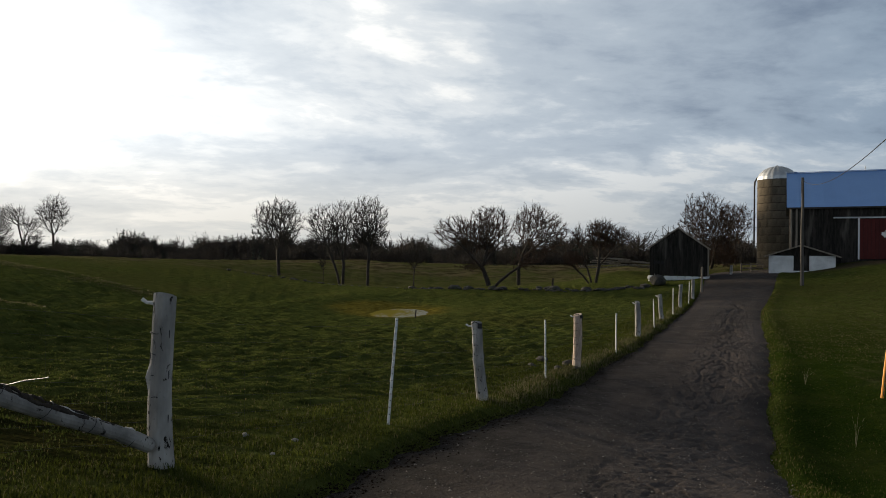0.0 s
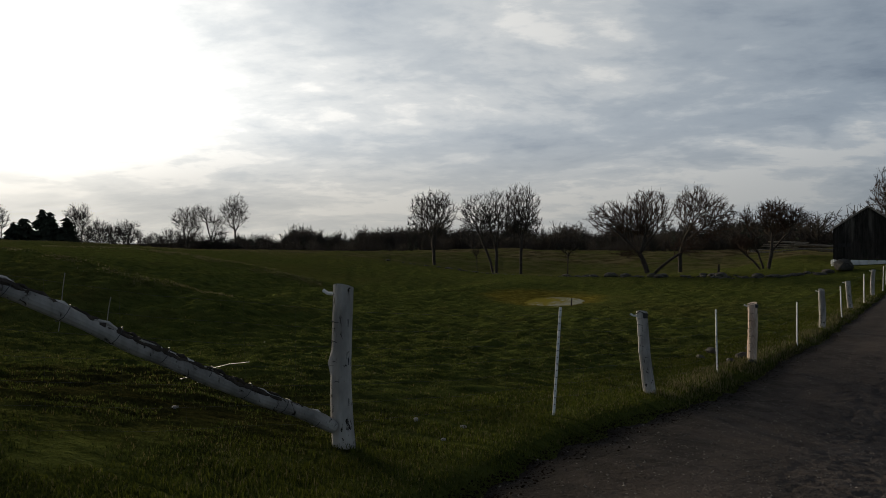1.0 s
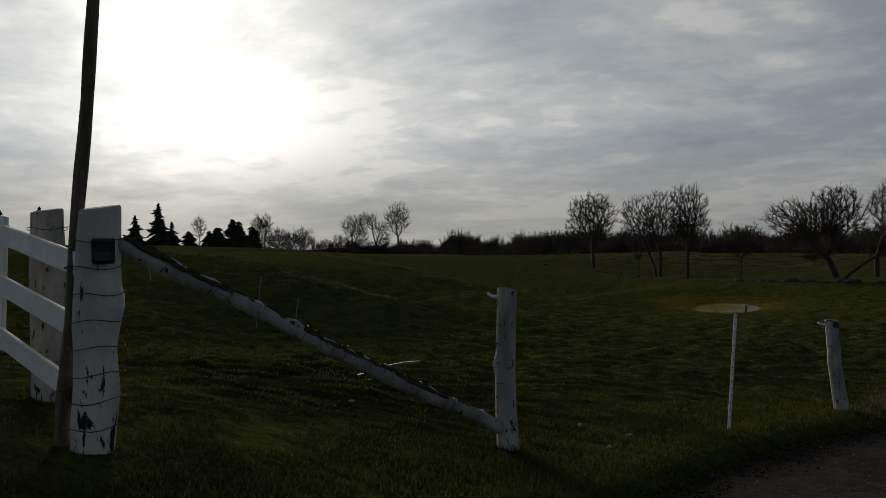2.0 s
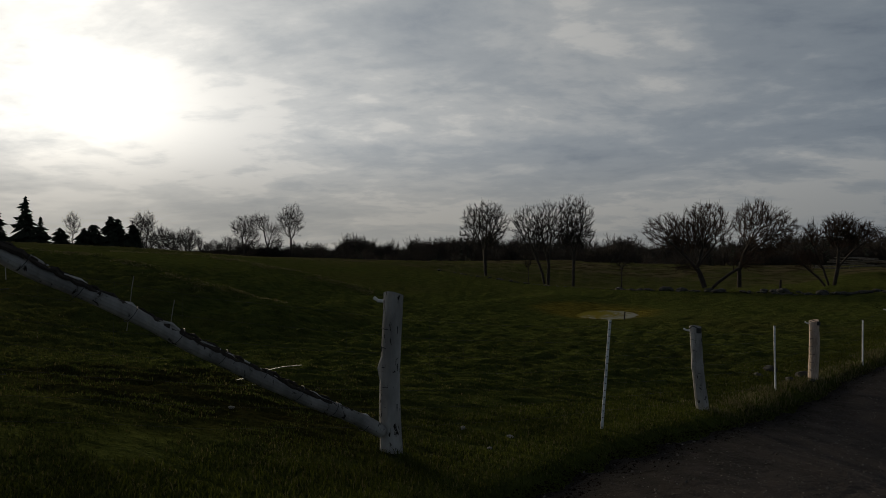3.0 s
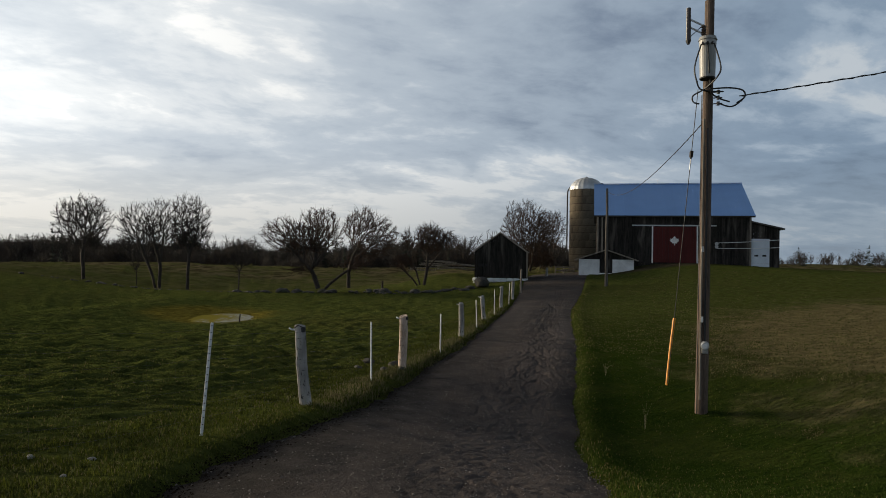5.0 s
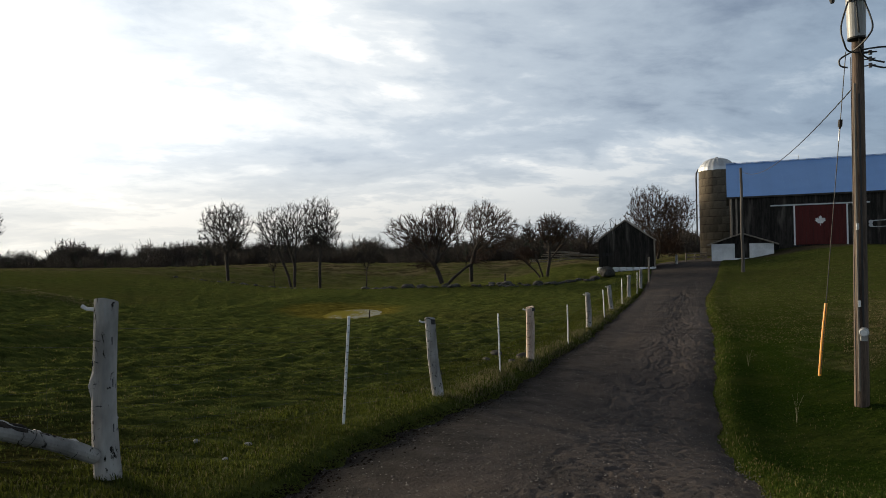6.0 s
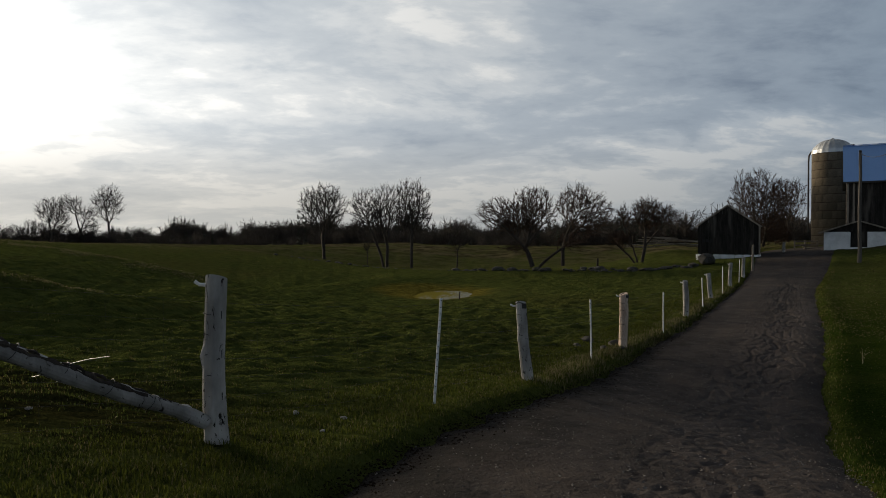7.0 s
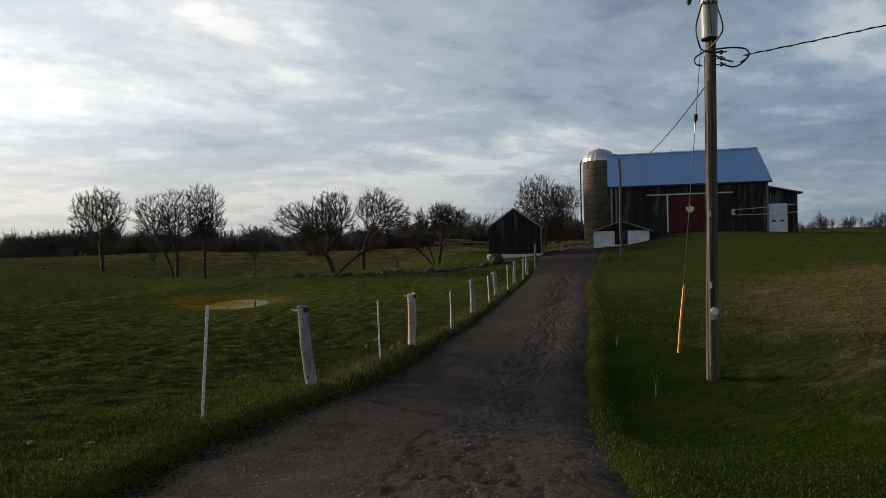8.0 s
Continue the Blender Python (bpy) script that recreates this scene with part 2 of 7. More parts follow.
def flaked_material(name="flaking_whitewash", scale=17.0, a=0.615, b=0.640, ground=0.075, grain=0.32, pale=1.0):
    """Thick whitewash over dark split wood, flaked off in upright tears, most of all near the ground."""
    m = bpy.data.materials.new(name)
    m.use_nodes = True
    N = Nodes(m.node_tree)
    p = N.add("ShaderNodeTexCoord").outputs["Object"]
    v = N.add("ShaderNodeMapping", Vector=p, Scale=(1.0, 1.0, grain)).outputs[0]
    tear = N.noise(v, scale, 5.0, 0.6, 0.8)
    low = N.span(N.add("ShaderNodeSeparateXYZ", Vector=p).outputs["Z"], 0.75, 0.05, 0.0, ground)
    bare = N.span(N.math("ADD", tear, low), a, b)
    white = N.mix(N.span(N.noise(v, 4.0, 4.0, 0.6), 0.3, 0.7), tuple(c * pale * pale for c in (0.50, 0.475, 0.45)), tuple(c * pale for c in (0.70, 0.67, 0.635)))
    white = N.mix(N.math("MULTIPLY", N.span(N.noise(v, 60.0, 3.0, 0.6), 0.55, 0.75), 0.5), white, (0.30, 0.28, 0.26))
    col = N.mix(bare, white, (0.022, 0.018, 0.015))
    bs = N.add("ShaderNodeBsdfPrincipled", Base_Color=col, Roughness=0.9, Specular_IOR_Level=0.2)
    N.put(bs, "Normal", N.add("ShaderNodeBump", Strength=0.7, Distance=0.012, Height=N.math("SUBTRACT", N.math("MULTIPLY", tear, 0.4), bare)).outputs[0])
    N.add("ShaderNodeOutputMaterial", Surface=bs.outputs[0])
    return m


PASTURE, GRAVEL = ground_material(), gravel_material()
WHITEWASH = flaked_material("whitewashed_wood", 22.0, 0.605, 0.650, 0.02, 0.35, 0.62)
SPLIT = flaked_material("split_whitewash", 20.0, 0.575, 0.68, 0.0, 0.5, 0.55)
BARE_POST = surface("peeled_wood", (0.30, 0.22, 0.17), (0.62, 0.50, 0.42), 5.0, 45.0, 0.85, 0.5, stretch=(1, 1, 0.3))
FLAKED = flaked_material("flaking_whitewash", 17.0, 0.630, 0.665, 0.065, 0.26, 0.86)
BARK = surface("bark", (0.022, 0.018, 0.015), (0.062, 0.050, 0.041), 6.0, 40.0, 0.95, 0.5, stretch=(1, 1, 0.4))
TWIG = surface("twigs", (0.015, 0.012, 0.010), (0.036, 0.028, 0.023), 0.7, 9.0, 0.95, 0.1)
RED_TWIG = surface("budding_twigs", (0.028, 0.016, 0.011), (0.066, 0.038, 0.025), 0.7, 9.0, 0.95, 0.1)
WOODS = surface("far_brush", (0.016, 0.013, 0.011), (0.046, 0.037, 0.031), 0.1, 2.0, 0.95, 0.1)
NEEDLES = surface("needles", (0.010, 0.014, 0.009), (0.030, 0.038, 0.022), 1.0, 14.0, 0.95, 0.3)
BOARDS = surface("weathered_boards", (0.004, 0.0035, 0.003), (0.034, 0.029, 0.025), 1.6, 11.0, 0.92, 0.4, stretch=(3.5, 3.5, 0.6), vary=0.8, own=False, tint=(0.075, 0.066, 0.057))
GREY_WOOD = surface("grey_wood", (0.10, 0.085, 0.07), (0.30, 0.26, 0.215), 2.0, 18.0, 0.9, 0.4, stretch=(4, 4, 0.3))
STONE = surface("field_stone", (0.018, 0.017, 0.015), (0.085, 0.079, 0.070), 2.0, 22.0, 0.9, 0.6, vary=0.5, tint=(0.035, 0.040, 0.018))
WHITE_WALL = surface("white_block_wall", (0.50, 0.51, 0.52), (0.74, 0.75, 0.76), 1.4, 20.0, 0.85, 0.2)
BLUE_ROOF = surface("blue_steel_roof", (0.14, 0.275, 0.56), (0.16, 0.305, 0.61), 0.35, 6.0, 0.42, 0.05, spec=0.5, vary=0.05)
DARK_ROOF = surface("old_roofing", (0.035, 0.032, 0.030), (0.10, 0.092, 0.085), 1.0, 14.0, 0.9, 0.3)
GREY_ROOF = surface("weathered_roof", (0.12, 0.115, 0.115), (0.26, 0.25, 0.25), 1.0, 14.0, 0.75, 0.3)
STAVE = surface("concrete_staves", (0.050, 0.040, 0.028), (0.150, 0.120, 0.082), 0.5, 9.0, 0.92, 0.25, vary=0.45, tint=(0.13, 0.085, 0.034))
GALV = surface("galvanised_steel", (0.40, 0.41, 0.42), (0.58, 0.59, 0.60), 1.5, 20.0, 0.5, 0.05, metal=0.5)
RED_PAINT = surface("red_barn_paint", (0.055, 0.008, 0.007), (0.095, 0.014, 0.012), 1.0, 14.0, 0.75, 0.2, stretch=(4, 4, 0.4), vary=0.15)
WHITE_PAINT = surface("white_paint", (0.60, 0.60, 0.60), (0.80, 0.80, 0.79), 2.0, 30.0, 0.6, 0.1)
PALE_DOOR = surface("pale_steel_door", (0.50, 0.55, 0.62), (0.62, 0.67, 0.74), 1.0, 12.0, 0.5, 0.05)
POLE_WOOD = surface("creosote_pole", (0.042, 0.030, 0.023), (0.17, 0.122, 0.094), 3.0, 30.0, 0.85, 0.4, stretch=(3, 3, 0.2))
TANK = plain_material("grey_enamel", (0.30, 0.30, 0.29), 0.45)
RUBBER = plain_material("black_cable", (0.015, 0.015, 0.016), 0.6)
PORCELAIN = plain_material("brown_porcelain", (0.022, 0.015, 0.013), 0.35)
YELLOW = plain_material("yellow_plastic", (0.85, 0.33, 0.015), 0.5)
DARK = plain_material("black_and_recess_shade", (0.012, 0.011, 0.011), 0.8)
WIRE = plain_material("fence_wire", (0.05, 0.045, 0.04), 0.6, 0.4)
GLASS_DARK = plain_material("dark_pane", (0.02, 0.022, 0.025), 0.15)

# ---------------- helpers for meshes ----------------
def mesh_from(name, verts, faces, material, smooth=False):
    me = bpy.data.meshes.new(name)
    me.from_pydata(verts, [], faces)
    me.materials.append(material)
    if smooth:
        me.shade_smooth()
    return me


def part(name, bm, material, parent=None, label="", smooth=False, at=None):
    """Links a bmesh as one mesh object under a thing or a part."""
    me = bpy.data.meshes.new(name)
    bm.normal_update()
    bm.to_mesh(me)
    bm.free()
    me.materials.append(material)
    if smooth:
        me.shade_smooth()
    ob = new(name, me)
    ob.parent = parent
    if at is not None:
        ob.matrix_basis = at
    if label:
        tagged(ob, label)
    return ob


def thing(name, m, label, category, group="", kind=""):
    ob = new(name)
    ob.matrix_world = m
    return tagged(ob, label, category, group, kind)


def box(bm, sx, sy, sz, m=Matrix(), bevel=0.0):
    """A box of that size, centred on m."""
    got = bmesh.ops.create_cube(bm, size=1.0, matrix=m @ Matrix.Diagonal((sx, sy, sz, 1)))
    if bevel:
        edges = list({e for v in got["verts"] for e in v.link_edges})
        bmesh.ops.bevel(bm, geom=edges, offset=bevel, segments=1, affect="EDGES")


def spot(x, y, z):
    return Matrix.Translation((x, y, z))


def rod(bm, a, b, ra, rb=None, sides=8, cap=True):
    """A straight tapered rod from a to b."""
    a, b = Vector(a), Vector(b)
    rb = ra if rb is None else rb
    m = Matrix.Translation((a + b) / 2) @ (b - a).to_track_quat("Z", "Y").to_matrix().to_4x4()
    bmesh.ops.create_cone(bm, cap_ends=cap, segments=sides, radius1=ra, radius2=rb, depth=(b - a).length, matrix=m)


def tube(bm, points, radii, sides=6):
    """A bent tube through points, with a radius at each."""
    points = [Vector(p) for p in points]
    rings, up = [], Vector((0.13, 0.21, 0.97))
    for i, p in enumerate(points):
        d = (points[min(i + 1, len(points) - 1)] - points[max(i - 1, 0)]).normalized()
        if abs(d.dot(up)) > 0.97:
            up = Vector((1, 0.1, 0)).normalized()
        s = d.cross(up).normalized()
        u = s.cross(d)
        r = radii[i] if isinstance(radii, (list, tuple)) else radii
        rings.append([bm.verts.new(p + r * (math.cos(2 * math.pi * k / sides) * s + math.sin(2 * math.pi * k / sides) * u)) for k in range(sides)])
    for a, b in zip(rings, rings[1:]):
        for k in range(sides):
            bm.faces.new((a[k], a[(k + 1) % sides], b[(k + 1) % sides], b[k]))
    bm.faces.new(rings[0][::-1])
    bm.faces.new(rings[-1])


def sag(a, b, drop, n=14):
    a, b = Vector(a), Vector(b)
    return [a.lerp(b, k / n) - Vector((0, 0, drop * 4 * (k / n) * (1 - k / n))) for k in range(n + 1)]


# ---------------- the lie of the land ----------------
# rises and hollows: x, y, reach, height
RISES = [(0, 3, 5, -0.22), (7, 9, 5, -1.30), (-6, 3, 7, 0.56), (2, 15, 8, -0.31), (12, 18, 10, -0.60), (-8, 12, 10, -0.51),
         (-22, 14, 18, 0.30), (-8, 32, 15, -1.83), (24, 32, 18, -0.90), (-30, 40, 25, 0.46), (14, 47, 13, -0.48), (0, 50, 16, -0.63),
         (32, 55, 14, 0.28), (46, 52, 18, 0.91), (-14, 70, 18, -1.24), (-45, 70, 30, 0.23), (-80, 50, 40, 2.27), (6, 85, 25, -2.69),
         (35, 85, 25, 0.82), (-26, 116, 20, 0.45), (37, 58, 7, 0.50), (-2, 92, 14, 0.54), (-70, 120, 40, -0.72), (26, 50, 6, -0.40),
         (17.0, 70.5, 5.5, 1.1), (30.3, 58.2, 3.0, -0.32), (-10.5, 9.8, 4.5, -0.28), (-4.2, 1.6, 2.2, 0.16), (-1.6, 5.0, 2.4, -0.12)]
# the drive's middle line and half widths
DRIVE = [(-4.0, -26.0, 1.8), (-2.2, -10.0, 1.8), (-0.7, -3.0, 1.9), (0.5, 1.5, 1.9), (1.2, 4.6, 1.9), (2.3, 7.6, 1.9), (3.77, 11.4, 1.87),
         (5.65, 15.6, 1.83), (7.47, 19.4, 1.8), (13.0, 32.2, 1.75), (20.9, 49.7, 2.5), (26.0, 61.0, 3.0), (29.2, 68.0, 3.0)]


def drive_line(step=0.25):
    """Points of the drive's middle, smoothed, with the side vector and half width."""
    pts = np.array(DRIVE)
    out = []
    for i in range(len(pts) - 1):
        p0, p1, p2, p3 = pts[max(i - 1, 0)], pts[i], pts[i + 1], pts[min(i + 2, len(pts) - 1)]
        n = max(2, int(np.linalg.norm((p2 - p1)[:2]) / step))
        for s in np.arange(n) / n:
            out.append(0.5 * (2 * p1 + (p2 - p0) * s + (2 * p0 - 5 * p1 + 4 * p2 - p3) * s**2 + (3 * p1 - p0 - 3 * p2 + p3) * s**3))
    return np.array(out)


LINE = drive_line(1.0)


def drive_gap(x, y):
    """How far places lie outside the drive's edge (negative: on it)."""
    best = np.full(np.shape(x), 1e9)
    for (ax, ay, aw), (bx, by, bw) in zip(LINE[:-1], LINE[1:]):
        dx, dy = bx - ax, by - ay
        s = np.clip(((x - ax) * dx + (y - ay) * dy) / (dx * dx + dy * dy), 0, 1)
        best = np.minimum(best, np.hypot(x - ax - s * dx, y - ay - s * dy) - aw)
    return best


# the crests of the pasture's folds: bearing (degrees to the right of straight ahead), distance, height
CRESTS = [[(-60, 44, 1.65), (-53, 38, 1.55), (-47.5, 31, 1.27), (-44.1, 26, 0.90), (-40.1, 23, 0.46), (-36.2, 22, 0.08), (-32.6, 22.5, -0.30)],
          [(-46, 70, 1.45), (-40.6, 62, 1.18), (-35.9, 52, 0.60), (-32.1, 47, 0.08), (-28.5, 43, -0.50), (-25, 40, -1.05)],
          [(-60, 88, 2.6), (-51.5, 85, 2.20), (-45.1, 82, 1.72), (-41.1, 80, 1.29), (-37.5, 78, 0.84), (-33, 76, 0.50), (-27, 75, 0.20)],
          [(-25, 114, -0.75), (-19.2, 112, -0.54), (-15.9, 113, 0.0), (-12, 116, 0.05), (-6, 112, -0.35), (-1, 118, -0.40), (4, 108, -0.55), (8, 112, -0.45)]]
# near slope, far slope, roundness, depth and reach of the hollow behind
FOLDS = [(0.19, 0.36, 1.0, 1.5, 5.5), (0.12, 0.30, 1.4, 1.6, 8.0), (0.075, 0.10, 4.0, 0.35, 12.0), (0.10, 0.06, 4.0, 0.5, 14.0)]


def crest_gap(crest, x, y):
    """Distance from a crest line (more than zero beyond it), the crest's height there, and how far past its ends."""
    best, side, top, past = np.full(x.shape, 1e9), np.zeros(x.shape), np.zeros(x.shape), np.zeros(x.shape)
    pts = [(d * math.sin(radians(b)), d * math.cos(radians(b)), z) for b, d, z in crest]
    for k, ((ax, ay, az), (bx, by, bz)) in enumerate(zip(pts, pts[1:])):
        dx, dy = bx - ax, by - ay
        u = ((x - ax) * dx + (y - ay) * dy) / (dx * dx + dy * dy)
        v = np.clip(u, 0, 1)
        g = np.hypot(x - ax - v * dx, y - ay - v * dy)
        m = g < best
        over = np.abs(u - v) * math.hypot(dx, dy)
        best = np.where(m, g, best)
        side = np.where(m, np.sign(dx * (y - ay) - dy * (x - ax)), side)
        top = np.where(m, az + v * (bz - az), top)
        past = np.where(m, np.where((k == 0) & (u < 0) | (k == len(pts) - 2) & (u > 1), over, 0), past)
    return best * side, top, past


def land(x, y):
    """The smooth height of the land."""
    x, y = np.asarray(x, float), np.asarray(y, float)
    h = np.full(x.shape, -0.05)
    for cx, cy, s, a in RISES:
        h = h + a * np.exp(-((x - cx) ** 2 + (y - cy) ** 2) / (s * s))
    for crest, (near, far, soft, deep, reach) in zip(CRESTS, FOLDS):
        g, top, past = crest_gap(crest, x, y)
        fade = np.exp(-(past / 3.0) ** 2)
        h = h - deep * fade * np.exp(-((g - reach) / reach) ** 2)
        fold = top - np.where(g > 0, far, near) * (np.sqrt(g * g + soft * soft) - soft) - 0.05 * past
        k = 0.22
        h = np.maximum(h, fold) + k * np.exp(-np.abs(h - fold) / k) * 0.35
    # the land falls away behind the field, more so towards the woods
    s = np.clip((np.hypot(x, y) - 105) / 95, 0, 1)
    return h - 2.3 * s * s * (3 - 2 * s) * np.clip((0.55 * y - x) / (0.2 * np.abs(y) + 20), 0, 1)


def rough(x, y, scale, seed=0.0, octaves=3):
    """Fractal noise at many places."""
    f, v = noise.fractal, Vector
    return np.array([f(v((a * scale, b * scale, seed)), 1.0, 2.0, octaves) for a, b in zip(np.ravel(x).tolist(), np.ravel(y).tolist())]).reshape(np.shape(x))


def ripple(x, y, gap):
    """Tussocks and cattle terraces of the pasture, swells of the far fields, the pond's bowl."""
    x, y = np.asarray(x, float), np.asarray(y, float)
    r = np.hypot(x, y)
    k = np.clip((gap - 0.4) / 2.5, 0, 1) * np.clip((r - 2) / 9, 0.12, 1)
    near = r < 130
    t = np.zeros(x.shape)
    u = x[near] + 0.3 * y[near]
    w = y[near] - 0.3 * x[near] + 0.6 * rough(x[near], y[near], 0.25, 1.0, 1)
    t[near] = 0.34 * rough(u * 0.9, w * 2.7, 1.0, 3.0, 2) + 0.40 * rough(u * 1.9, w * 6.3, 1.0, 5.0, 2) + 0.16 * rough(u * 0.2, w * 0.5, 1.0, 7.0, 2)
    lawn = (x > 0.44 * y + 1.5) & (gap > 0)
    t = np.where(lawn, 0.25 * t, t)
    swell = np.zeros(x.shape)
    far = (r > 22) & (r < 420)
    swell[far] = rough(x[far], y[far] * 1.5, 0.034, 8.0, 2)
    swell *= np.clip((r - 118) / 40, 0, 1) * 1.6 + 0.2 * np.clip((r - 20) / 20, 0, 1) * np.clip((-6 - x) / 6, 0, 1)
    bowl = -0.30 * np.exp(-(((x - POND[0]) / 2.6) ** 2 + ((y - POND[1]) / 4.6) ** 2))
    k = k * (1 - 0.72 * np.exp(-(((x - POND[0]) / 4.5) ** 2 + ((y - POND[1]) / 6.5) ** 2) ** 2))
    return k * 0.23 * t + swell + bowl


def ground_height(x, y):
    gap = drive_gap(x, y)
    bank = 0.05 * np.exp(-((gap - 0.35) / 0.35) ** 2)
    cut = -0.14 * np.clip(0.5 - gap * 2.5, 0, 1)
    return land(x, y) + ripple(x, y, gap) + bank + cut


def height(x, y):
    return float(ground_height(np.array([x]), np.array([y]))[0])


def build_ground():
    turn = np.concatenate([np.arange(-75, 66, 0.29), np.arange(66, 285, 2.5)])
    reach = [0.25]
    while reach[-1] < 2600:
        reach.append(reach[-1] * (1.0065 if 5 < reach[-1] < 46 else 1.034) + 0.004)
    turn, reach = np.radians(turn), np.array(reach)
    a, r = np.meshgrid(turn, reach)
    x, y = (r * np.sin(a)).ravel(), (r * np.cos(a)).ravel()
    z = ground_height(x, y)
    n, k = len(turn), len(reach)
    verts = np.stack([x, y, z], 1)
    i = np.arange((k - 1) * n)
    j = (i // n) * n + (i + 1) % n
    faces = np.stack([i, j, j + n, i + n], 1)
    me = mesh_from("ground", verts.tolist() + [(0, 0, float(z[0]))], faces.tolist() + [(len(verts), (q + 1) % n, q) for q in range(n)], PASTURE, True)
    tagged(new("ground", me), "rolling green pasture with cropped grass, dry thatch and worn soil", "ground", kind="structure")


def build_drive():
    line = drive_line(0.05)
    line = np.concatenate([line[(line[:, 1] > 1.0) & (line[:, 1] < 24)], line[line[:, 1] >= 24][::6]])
    d = np.gradient(line[:, :2], axis=0)
    d /= np.linalg.norm(d, axis=1)[:, None]
    side = np.stack([d[:, 1], -d[:, 0]], 1)
    across = np.linspace(-1, 1, 131)
    rng = np.random.default_rng(4)
    wob = np.stack([0.22 * np.sin(np.arange(len(line)) * f + p) for f, p in ((0.11, 0.3), (0.043, 1.1))]).sum(0) * 0.5
    xy = line[:, None, :2] + side[:, None] * (across[None, :, None] * (line[:, 2] + wob * 0.6 + 0.12)[:, None, None])
    x, y = xy[..., 0], xy[..., 1]
    z = land(x, y) + 0.016 * (1 - across[None] ** 2) - (0.085 + 0.075 * np.clip(rough(x, y, 1.3, 12.0, 3), -1, 1)) * np.abs(across[None]) ** 5
    # wheel tracks, washed rills and tyre prints
    s = np.cumsum(np.r_[0, np.linalg.norm(np.diff(line[:, :2], axis=0), axis=1)])[:, None]
    for c in (-0.42, 0.44):
        z -= 0.014 * np.exp(-((across[None] - c) / 0.16) ** 2)
    for c, w, amp, ph in ((0.18, 0.05, 0.022, 0.0), (0.32, 0.04, 0.02, 1.3), (0.05, 0.06, 0.016, 2.2)):
        mid = c + 0.16 * np.sin(s * 0.55 + ph) + 0.05 * np.sin(s * 1.9 + 2 * ph)
        z -= amp * np.exp(-((across[None] - mid) / w) ** 2) * np.exp(-((s - 36) / 9) ** 2)
    lumps = rough(x, y, 3.2, 5.0, 3)
    worn = np.clip(1.25 - np.abs(across[None] - 0.35) * 1.9, 0.06, 1)
    # braided little channels that run with the drive
    wide = across[None] * 1.75 + 0.10 * lumps
    braid = rough(wide * 3.0 + 0 * s, s * 0.8 + 0 * wide, 1.0, 2.0, 3)
    twist = rough(wide * 5.5 + 0 * s, s * 2.4 + 0 * wide, 1.0, 4.0, 2)
    z += 0.003 * lumps + worn * (-0.026 * np.exp(-(braid / 0.08) ** 2) - 0.011 * np.exp(-(twist / 0.12) ** 2) + 0.003 * rough(x, y, 6.0, 6.0, 2) + 0.006 * np.abs(rough(x, y, 13.0, 6.5, 2)))
    tread = np.sin(s * 2 * math.pi / 0.33 + 3 * np.sin(across[None] * 9)) * np.exp(-((across[None] - 0.22 - 0.1 * np.sin(s * 0.4)) / 0.22) ** 2)
    z += 0.009 * tread * np.exp(-((s - 38) / 7) ** 2)
    z += rng.normal(0, 0.0022, z.shape)
    n, k = len(across), len(line)
    i = (np.arange(k - 1)[:, None] * n + np.arange(n - 1)[None]).ravel()
    faces = np.stack([i, i + 1, i + n + 1, i + n], 1)
    me = mesh_from("drive", np.stack([x, y, z], -1).reshape(-1, 3).tolist(), faces.tolist(), GRAVEL, True)
    tagged(new("road", me), "dark gravel farm drive with tyre prints and washed rills", "road", kind="structure")


build_ground()
build_drive()

